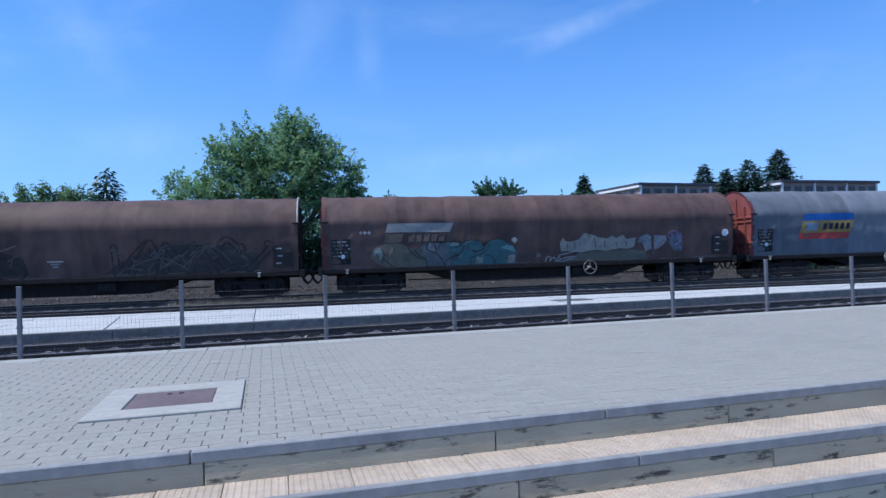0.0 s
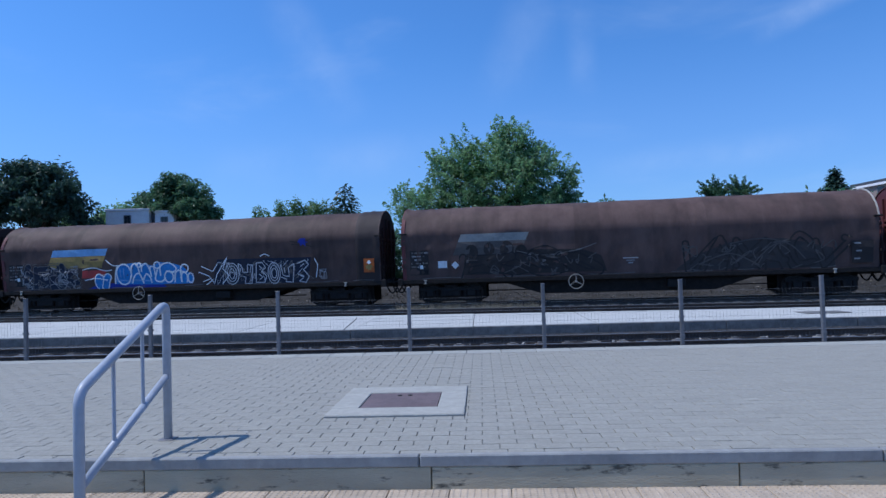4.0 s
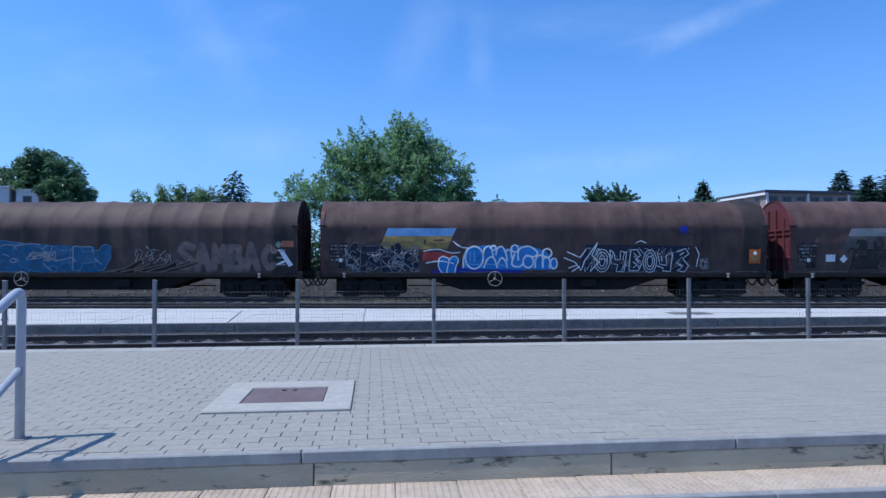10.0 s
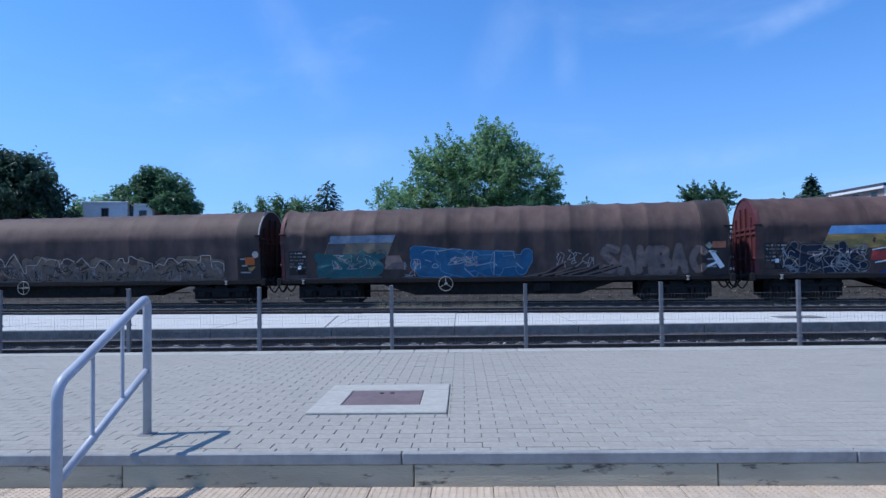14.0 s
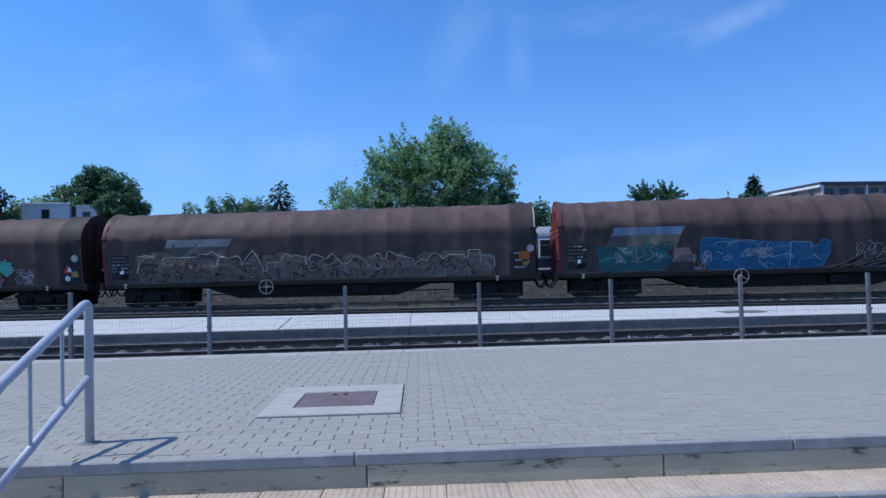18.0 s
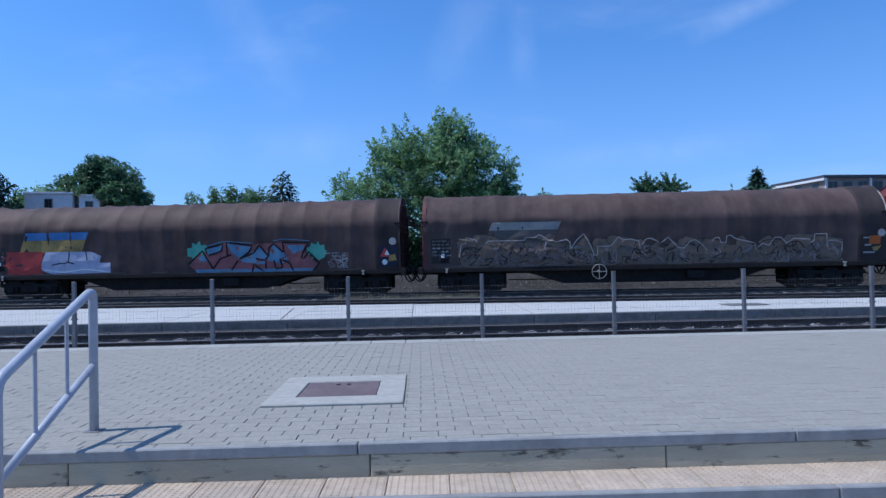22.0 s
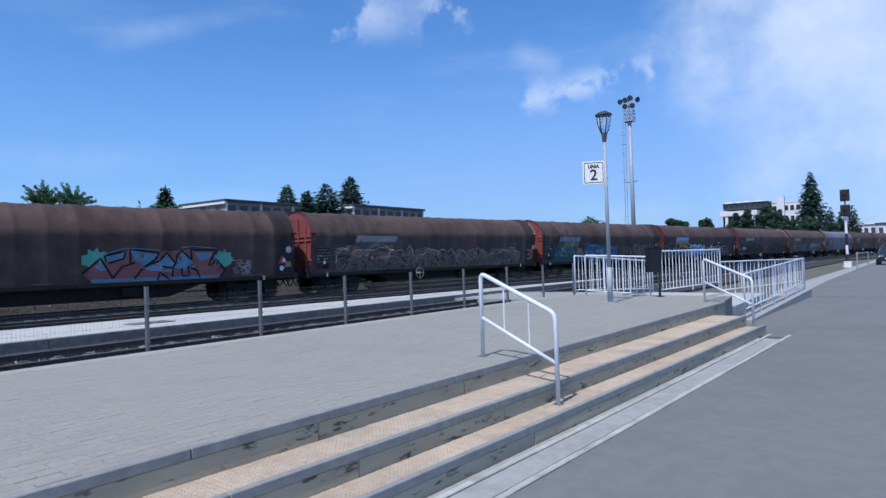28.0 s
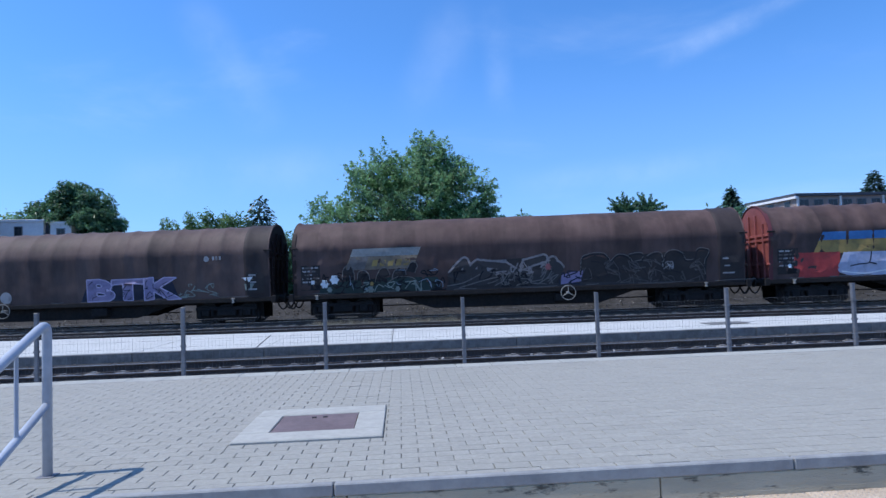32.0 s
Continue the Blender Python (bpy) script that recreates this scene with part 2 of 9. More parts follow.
def leaf_material(name, c1, c2):
    m = material(name, c1, c2, scale=0.7, rough=0.42, bump=0, island=0.35, spec=0.5)
    b = m.node_tree.nodes["Principled BSDF"]
    nt = m.node_tree
    tr, mx = nt.nodes.new("ShaderNodeBsdfTranslucent"), nt.nodes.new("ShaderNodeMixShader")
    gain = nt.nodes.new("ShaderNodeHueSaturation")
    gain.inputs["Value"].default_value = 1.2
    nt.links.new(b.inputs["Base Color"].links[0].from_socket, gain.inputs["Color"])
    nt.links.new(gain.outputs[0], tr.inputs["Color"])
    mx.inputs["Fac"].default_value = 0.5
    nt.links.new(b.outputs[0], mx.inputs[1])
    nt.links.new(tr.outputs[0], mx.inputs[2])
    out = next(n for n in nt.nodes if n.type == "OUTPUT_MATERIAL")
    nt.links.new(mx.outputs[0], out.inputs["Surface"])
    return m


def tarp_material(name, c1, c2, stain, vary):
    """Tarpaulin sewn from panels: each panel a little different, rain-washed streaks, soft sheen."""
    m = material(name, c1, c2, 1.6, 0.66, bump=0.35, bscale=4.0, stain=stain, stain_scale=0.55, stain_amount=0.6, vary=vary, stretch=(1, 1, 0.45), spec=0.22)
    nt = m.node_tree
    N, Lk = nt.nodes.new, nt.links.new
    b = nt.nodes["Principled BSDF"]
    src = b.inputs["Base Color"].links[0].from_socket
    tc, info, sep = N("ShaderNodeTexCoord"), N("ShaderNodeObjectInfo"), N("ShaderNodeSeparateXYZ")
    Lk(tc.outputs["Object"], sep.inputs[0])
    dv, fl, ad = N("ShaderNodeMath"), N("ShaderNodeMath"), N("ShaderNodeMath")
    dv.operation, fl.operation, ad.operation = "DIVIDE", "FLOOR", "MULTIPLY_ADD"
    dv.inputs[1].default_value = 1.047
    Lk(sep.outputs["X"], dv.inputs[0])
    Lk(dv.outputs[0], fl.inputs[0])
    Lk(info.outputs["Random"], ad.inputs[0])
    ad.inputs[1].default_value = 53.0
    Lk(fl.outputs[0], ad.inputs[2])
    wn, mr = N("ShaderNodeTexWhiteNoise"), N("ShaderNodeMapRange")
    wn.noise_dimensions = "1D"
    Lk(ad.outputs[0], wn.inputs["W"])
    mr.inputs["To Min"].default_value, mr.inputs["To Max"].default_value = 0.87, 1.16
    Lk(wn.outputs["Value"], mr.inputs["Value"])
    hv = N("ShaderNodeHueSaturation")
    Lk(mr.outputs[0], hv.inputs["Value"])
    Lk(src, hv.inputs["Color"])
    # run-down streaks of washed-out dust
    mp, ns, rs, mx = N("ShaderNodeMapping"), N("ShaderNodeTexNoise"), N("ShaderNodeMapRange"), N("ShaderNodeMix")
    mp.inputs["Scale"].default_value = (1.0, 0.12, 0.12)
    Lk(tc.outputs["Object"], mp.inputs["Vector"])
    Lk(mp.outputs[0], ns.inputs["Vector"])
    ns.inputs["Scale"].default_value, ns.inputs["Detail"].default_value = 2.2, 4.0
    rs.inputs["From Min"].default_value, rs.inputs["From Max"].default_value, rs.inputs["To Max"].default_value = 0.5, 0.8, 0.26
    Lk(ns.outputs["Fac"], rs.inputs["Value"])
    mx.data_type = "RGBA"
    mx.inputs["B"].default_value = (*[min(1.0, v * 1.6) for v in c2], 1)
    Lk(rs.outputs[0], mx.inputs["Factor"])
    Lk(hv.outputs[0], mx.inputs["A"])
    Lk(mx.outputs["Result"], b.inputs["Base Color"])
    return m


M = {}
M["asphalt"] = material("asphalt", (0.158, 0.159, 0.158), (0.19, 0.191, 0.19), 5.0, 0.9, bump=0.25, bscale=90, stain=(0.138, 0.139, 0.139), stain_scale=0.3, stain_amount=0.7)
M["edge_slab"] = material("pale_edge_slab", (0.31, 0.305, 0.275), (0.38, 0.375, 0.34), 14.0, 0.9, bump=0.25, vary=0.06, stain=(0.28, 0.275, 0.25), stain_scale=1.5)
M["ground"] = material("dry_ground", (0.10, 0.095, 0.075), (0.16, 0.15, 0.115), 1.5, 0.95, bump=0.4, bscale=14, stain=(0.07, 0.09, 0.04), stain_scale=0.15)
M["ballast"] = material("ballast", (0.022, 0.021, 0.021), (0.065, 0.06, 0.058), 9.0, 0.95, bump=0.9, bscale=22, stain=(0.03, 0.027, 0.026), stain_scale=0.7)
M["stone"] = material("ballast_stone", (0.04, 0.037, 0.036), (0.15, 0.14, 0.135), 14.0, 0.9, bump=0.2, island=0.6)
M["pale_stone"] = material("pale_ballast_stone", (0.22, 0.21, 0.2), (0.36, 0.345, 0.33), 14.0, 0.9, bump=0.2, island=0.4)
M["gravel"] = material("grey_gravel", (0.05, 0.049, 0.05), (0.145, 0.142, 0.142), 6.0, 0.95, bump=0.8, bscale=24, stain=(0.035, 0.032, 0.03), stain_scale=0.8, stain_amount=0.85)
M["bank"] = material("dark_gravel_bank", (0.02, 0.02, 0.021), (0.055, 0.053, 0.056), 5.0, 0.95, bump=0.7, bscale=24, stain=(0.018, 0.017, 0.017), stain_scale=0.9, stain_amount=0.9)
M["paver"] = material("paver_concrete", (0.275, 0.264, 0.230), (0.343, 0.331, 0.292), 26.0, 0.9, bump=0.25, bscale=160, vary=0.04, island=0.03, stain=(0.24, 0.236, 0.208), stain_scale=0.5, stain_amount=0.35)
M["joint"] = material("joint_sand", (0.163, 0.156, 0.138), (0.263, 0.250, 0.225), 10.0, 0.95, bump=0.3)
M["concrete"] = material("old_concrete", (0.37, 0.33, 0.24), (0.485, 0.435, 0.32), 3.0, 0.9, bump=0.35, bscale=60, stain=(0.05, 0.05, 0.04), stain_scale=7.5, stain_amount=0.9, stretch=(0.45, 1, 1.6), stain_from=(0.56, 0.65))
M["lip"] = material("step_lip_concrete", (0.25, 0.25, 0.245), (0.325, 0.325, 0.315), 9.0, 0.85, bump=0.2, bscale=80, stain=(0.16, 0.16, 0.165), stain_scale=1.6, stain_amount=0.6)
M["edge_stone"] = material("dark_edge_stone", (0.11, 0.11, 0.108), (0.19, 0.19, 0.184), 8.0, 0.9, bump=0.25, stain=(0.08, 0.08, 0.075), stain_scale=1.4, stain_amount=0.7)
M["tactile"] = material("yellow_tactile_tile", (0.43, 0.345, 0.26), (0.53, 0.435, 0.34), 12.0, 0.85, bump=0.25, bscale=90, vary=0.07, stain=(0.30, 0.255, 0.21), stain_scale=1.2, stain_amount=0.6)
M["kerb"] = material("pale_kerb", (0.37, 0.37, 0.35), (0.52, 0.52, 0.50), 10.0, 0.9, bump=0.25, vary=0.12, stain=(0.24, 0.24, 0.225), stain_scale=5.0, stain_amount=0.75)
M["joint_dirt"] = material("dirt_in_joints", (0.06, 0.058, 0.05), (0.10, 0.095, 0.085), 12.0, 0.95, bump=0.2)
M["gutter"] = material("gutter_concrete", (0.30, 0.30, 0.29), (0.38, 0.38, 0.37), 8.0, 0.9, bump=0.25, stain=(0.22, 0.22, 0.2), stain_scale=1.2)
M["island"] = material("white_platform_slab", (0.42, 0.42, 0.40), (0.52, 0.518, 0.495), 5.0, 0.9, bump=0.2, vary=0.03, stain=(0.37, 0.375, 0.36), stain_scale=0.8)
M["hatch_frame"] = material("hatch_concrete", (0.335, 0.325, 0.29), (0.415, 0.405, 0.365), 12.0, 0.88, bump=0.25, stain=(0.3, 0.295, 0.27), stain_scale=2.0)
M["hatch"] = material("rusted_hatch_plate", (0.115, 0.085, 0.087), (0.175, 0.128, 0.13), 10.0, 0.75, bump=0.2, stain=(0.09, 0.06, 0.06), stain_scale=3.0)
M["galv"] = material("galvanised_steel", (0.145, 0.145, 0.158), (0.215, 0.215, 0.232), 18.0, 0.55, metal=0.35, bump=0.08, stain=(0.10, 0.098, 0.098), stain_scale=4.0)
M["wire"] = material("fence_wire", (0.12, 0.12, 0.13), (0.19, 0.19, 0.20), 10.0, 0.55, metal=0.3, bump=0)
M["rail_paint"] = material("pale_blue_grey_paint", (0.37, 0.395, 0.45), (0.43, 0.455, 0.51), 16.0, 0.42, bump=0.06, stain=(0.29, 0.31, 0.355), stain_scale=3.0)
M["white_paint"] = material("white_rail_paint", (0.66, 0.70, 0.76), (0.74, 0.78, 0.84), 16.0, 0.45, bump=0.06, stain=(0.55, 0.57, 0.6), stain_scale=3.0)
M["rail"] = material("rail_steel", (0.045, 0.035, 0.03), (0.09, 0.07, 0.06), 12.0, 0.7, metal=0.3, bump=0.2)
M["rail_head"] = material("polished_rail_head", (0.45, 0.45, 0.46), (0.6, 0.6, 0.6), 20.0, 0.3, metal=0.9, bump=0.03)
M["sleeper"] = material("concrete_sleeper", (0.11, 0.104, 0.10), (0.25, 0.238, 0.228), 8.0, 0.9, bump=0.3, vary=0.35, stain=(0.05, 0.045, 0.042), stain_scale=2.5, stain_amount=0.9)
M["tarp"] = tarp_material("brown_tarpaulin", (0.080, 0.0495, 0.0435), (0.119, 0.078, 0.068), (0.038, 0.028, 0.025), 0.12)
M["tarp_cool"] = tarp_material("grey_brown_tarpaulin", (0.078, 0.051, 0.045), (0.116, 0.080, 0.070), (0.036, 0.028, 0.027), 0.08)
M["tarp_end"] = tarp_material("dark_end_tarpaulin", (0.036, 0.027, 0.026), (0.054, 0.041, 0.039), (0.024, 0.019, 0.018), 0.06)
M["tarp_grey"] = tarp_material("grey_tarpaulin", (0.135, 0.152, 0.175), (0.18, 0.198, 0.225), (0.10, 0.11, 0.125), 0.05)
M["end_red"] = material("red_wagon_end", (0.22, 0.058, 0.05), (0.29, 0.082, 0.07), 6.0, 0.6, bump=0.1, stain=(0.13, 0.035, 0.028), stain_scale=1.6, vary=0.2)
M["end_dull_red"] = material("faded_dark_red_wagon_end", (0.095, 0.021, 0.026), (0.13, 0.030, 0.034), 6.0, 0.65, bump=0.1, stain=(0.08, 0.03, 0.026), stain_scale=1.6, vary=0.2)
# front ends' shade is put into this brown; wagons 7 and 8 use it too
M["end_brown_and_shade"] = material("brown_and_shaded_wagon_end", (0.02, 0.012, 0.011), (0.034, 0.02, 0.018), 6.0, 0.7, bump=0.1, stain=(0.012, 0.008, 0.008), stain_scale=1.6, spec=0.3)
M["under"] = material("grimy_underframe", (0.010, 0.009, 0.009), (0.024, 0.021, 0.02), 7.0, 0.85, bump=0.3, stain=(0.04, 0.028, 0.022), stain_scale=2.0, stain_amount=0.3, spec=0.3)
M["wheel"] = material("wheel_steel", (0.02, 0.017, 0.016), (0.045, 0.038, 0.035), 9.0, 0.7, metal=0.3, bump=0.1)
M["black"] = material("black_rubber", (0.012, 0.012, 0.013), (0.025, 0.025, 0.026), 12.0, 0.7, bump=0.1)
M["bark"] = material("bark", (0.06, 0.048, 0.038), (0.13, 0.105, 0.085), 9.0, 0.95, bump=0.8, bscale=18, stretch=(1, 1, 0.3))
M["leaf_mid"] = leaf_material("walnut_leaves", (0.135, 0.255, 0.115), (0.26, 0.41, 0.205))
M["leaf_dark"] = leaf_material("dark_leaves", (0.06, 0.135, 0.075), (0.12, 0.225, 0.115))
M["leaf_far"] = leaf_material("far_dark_leaves", (0.035, 0.08, 0.055), (0.07, 0.135, 0.085))
M["leaf_deep"] = leaf_material("deep_dark_leaves", (0.03, 0.068, 0.052), (0.062, 0.118, 0.082))
M["leaf_light"] = leaf_material("light_leaves", (0.095, 0.18, 0.07), (0.17, 0.27, 0.105))
M["needle"] = leaf_material("conifer_needles", (0.03, 0.068, 0.056), (0.06, 0.112, 0.085))
M["brick"] = material("brick_facade", (0.27, 0.205, 0.185), (0.34, 0.27, 0.24), 3.0, 0.9, bump=0.1, bscale=30, stain=(0.21, 0.165, 0.15), stain_scale=0.2)
M["brick_dark"] = material("dark_brick_facade", (0.26, 0.20, 0.185), (0.33, 0.26, 0.24), 3.0, 0.9, bump=0.1, stain=(0.2, 0.14, 0.125), stain_scale=0.2)
M["roof_edge"] = material("dark_roof_edge", (0.045, 0.05, 0.065), (0.08, 0.085, 0.105), 3.0, 0.7, bump=0.05)
M["plaster"] = material("white_plaster", (0.72, 0.71, 0.74), (0.82, 0.81, 0.83), 3.0, 0.9, bump=0.1, stain=(0.6, 0.59, 0.62), stain_scale=0.4)
M["glass"] = material("window_glass", (0.02, 0.025, 0.03), (0.04, 0.045, 0.055), 2.0, 0.15, bump=0, spec=0.4)
M["grass_dry"] = material("dry_grass", (0.20, 0.175, 0.12), (0.31, 0.275, 0.20), 3.0, 0.9, bump=0, island=0.4)


# ---------------------------------------------------------------- mesh helpers
def part(name, bm, mat, parent=None, label="", smooth=False):
    me = bpy.data.meshes.new(name)
    bm.to_mesh(me)
    bm.free()
    return part_mesh(name, me, mat, parent, label, smooth)


def part_mesh(name, me, mat, parent=None, label="", smooth=False):
    if mat is not None and not me.materials:
        me.materials.append(mat)
    if smooth:
        me.polygons.foreach_set("use_smooth", [True] * len(me.polygons))
    ob = new(name, me)
    if parent is not None:
        ob.parent = parent
    if label:
        ob["label"] = label
    return ob


def raw_mesh(name, verts, faces):
    me = bpy.data.meshes.new(name)
    me.from_pydata([tuple(map(float, v)) for v in verts], [], faces)
    me.update()
    return me


def add_box(bm, x0, x1, y0, y1, z0, z1, bevel=0.0):
    r = bmesh.ops.create_cube(bm, size=1.0, matrix=Matrix.LocRotScale(
        ((x0 + x1) / 2, (y0 + y1) / 2, (z0 + z1) / 2), None, (abs(x1 - x0), abs(y1 - y0), abs(z1 - z0))))
    if bevel:
        es = list({e for v in r["verts"] for e in v.link_edges})
        bmesh.ops.bevel(bm, geom=es, offset=bevel, segments=1, profile=0.5, affect="EDGES")


def box(x0, x1, y0, y1, z0, z1, bevel=0.0):
    bm = bmesh.new()
    add_box(bm, x0, x1, y0, y1, z0, z1, bevel)
    return bm


def add_rod(bm, a, b, r0, r1=None, seg=10, caps=True):
    a, b = Vector(a), Vector(b)
    d = b - a
    q = d.to_track_quat("Z", "Y")
    bmesh.ops.create_cone(bm, cap_ends=caps, segments=seg, radius1=r0, radius2=r0 if r1 is None else r1, depth=d.length,
                          matrix=Matrix.LocRotScale((a + b) / 2, q, None))


def rod(a, b, r0, r1=None, seg=10):
    bm = bmesh.new()
    add_rod(bm, a, b, r0, r1, seg)
    return bm


def tube(points, r, seg=10):
    """A bent pipe along points with mitred joints."""
    pts = [Vector(p) for p in points]
    verts, faces = [], []
    side = None
    for i, p in enumerate(pts):
        d = (pts[min(i + 1, len(pts) - 1)] - pts[max(i - 1, 0)]).normalized()
        if side is None:
            side = d.orthogonal().normalized()
        side = (side - d * side.dot(d)).normalized()
        up = d.cross(side)
        for k in range(seg):
            a = 2 * math.pi * k / seg
            verts.append(p + side * (r * math.cos(a)) + up * (r * math.sin(a)))
    for i in range(len(pts) - 1):
        for k in range(seg):
            k2 = (k + 1) % seg
            faces.append((i * seg + k, i * seg + k2, (i + 1) * seg + k2, (i + 1) * seg + k))
    faces.append(tuple(range(seg))[::-1])
    faces.append(tuple((len(pts) - 1) * seg + k for k in range(seg)))
    bm = bmesh.new()
    vs = [bm.verts.new(v) for v in verts]
    for f in faces:
        bm.faces.new([vs[i] for i in f])
    return bm


def rounded(points, radius, steps=6):
    """Rounds the corners of a polyline."""
    pts = [Vector(p) for p in points]
    out = [pts[0]]
    for a, b, c in zip(pts, pts[1:], pts[2:]):
        u, v = (a - b).normalized(), (c - b).normalized()
        p, q = b + u * radius, b + v * radius
        for k in range(steps + 1):
            s = k / steps
            out.append((p * (1 - s) + b * s) * (1 - s) + (b * (1 - s) + q * s) * s)
    out.append(pts[-1])
    return out


def thing(name, label, category, group="", kind="", at=(0, 0, 0), rz=0.0):
    e = new(name)
    e.empty_display_size = 0.2
    e.matrix_world = pose(*at, 0, 0, rz)
    return tagged(e, label, category, group, kind)


def structure(name, bm, mat, label="", parent=None):
    ob = part(name, bm, mat, parent)
    return tagged(ob, label, "", "", "structure")


def text_mesh(body, size, name="lettering", offset=0.0):
    """Letters of the built-in font as a flat mesh in x, y."""
    cu = bpy.data.curves.new(name, "FONT")
    cu.body, cu.size, cu.align_x, cu.align_y, cu.offset = body, size, "CENTER", "CENTER", offset
    cu.resolution_u = 3
    tmp = bpy.data.objects.new(name, cu)
    scene.collection.objects.link(tmp)
    dg = bpy.context.evaluated_depsgraph_get()
    me = bpy.data.meshes.new_from_object(tmp.evaluated_get(dg))
    bpy.data.objects.remove(tmp)
    bpy.data.curves.remove(cu)
    me.materials.clear()
    return me


# ---------------------------------------------------------------- ground, road, platforms
ASPHALT, ISLAND, RAIL_TOP = -0.63, -0.225, -0.35
SLOPE = -0.104                                   # the far tracks draw in on the platform by this much per metre
TURN = math.degrees(math.atan(SLOPE))
ALONG = Vector((1, SLOPE, 0)).normalized()
ACROSS = Vector((-SLOPE, 1, 0)).normalized()


def quad_slab(name, corners, z0, z1, mat, label, parent=None):
    bm = bmesh.new()
    lo = [bm.verts.new((x, y, z0)) for x, y in corners]
    hi = [bm.verts.new((x, y, z1)) for x, y in corners]
    bm.faces.new(hi)
    bm.faces.new(lo[::-1])
    for i in range(len(corners)):
        j = (i + 1) % len(corners)
        bm.faces.new((lo[i], lo[j], hi[j], hi[i]))
    bmesh.ops.recalc_face_normals(bm, faces=bm.faces)
    return structure(name, bm, mat, label, parent)


def ground_sheet():
    bm = bmesh.new()
    bmesh.ops.create_grid(bm, x_segments=2, y_segments=2, size=1800.0)
    bmesh.ops.translate(bm, verts=bm.verts, vec=(0, 0, -0.75))
    structure("ground", bm, M["ground"], "dry earth and grass ground reaching to the horizon")


ground_sheet()
SKEW = -0.017                                    # the lower steps and the gutter draw in by this much per metre


def skewed(x, y):
    return y + SKEW * (x - 1.0)


quad_slab("road", [(-45, -14), (150, -14), (150, 6.0), (70.6, 5.55), (39.6, 5.01), (30.6, 4.65), (27.8, 4.58), (27.8, 2.72), (15.2, skewed(15.2, 2.982)), (-12, skewed(-12, 2.982)), (-45, 3.18)], -0.75, ASPHALT, M["asphalt"], "grey asphalt forecourt in front of the platform steps")
quad_slab("forecourt_edge", [(27.8, 4.584), (30.6, 4.654), (39.6, 5.014), (70.6, 5.554), (150, 6.004), (150, 6.9), (70.6, 6.4), (39.6, 6.1), (32, 5.9), (27.8, 5.5)], -0.75, ASPHALT + 0.012, M["gutter"], "pale concrete strip along the road edge")
quad_slab("road_apron", [(15.204, 2.725), (27.79, 2.724), (27.79, 5.5), (18.6, 5.5), (15.204, 4.2)], -0.749, ASPHALT - 0.003, M["asphalt"], "grey asphalt beside the end of the steps")
# raised platform: sand bed under pavers, concrete core
PX0, PX1 = -12.0, 18.4
STEP_Y, STEP_Z = (4.25, 3.84, 3.50), (0.0, -0.22, -0.43)
STEP_END = (16.35, 15.4, 15.6)
LIP = 0.075
quad_slab("platform", [(PX0, 4.312), (16.37, 4.312), (PX1, 4.6), (PX1, 9.47), (PX0, 9.47)], -0.75, -0.011, M["joint"], "raised paved platform with sanded joints")
quad_slab("platform_edge", [(PX0, 9.475), (PX1, 9.475), (PX1, 9.70), (PX0, 9.70)], -0.75, -0.05, M["concrete"], "rough concrete back edge of the platform")


def skew_mesh(bm):
    for v in bm.verts:
        v.co.y = skewed(v.co.x, v.co.y)
    return bm


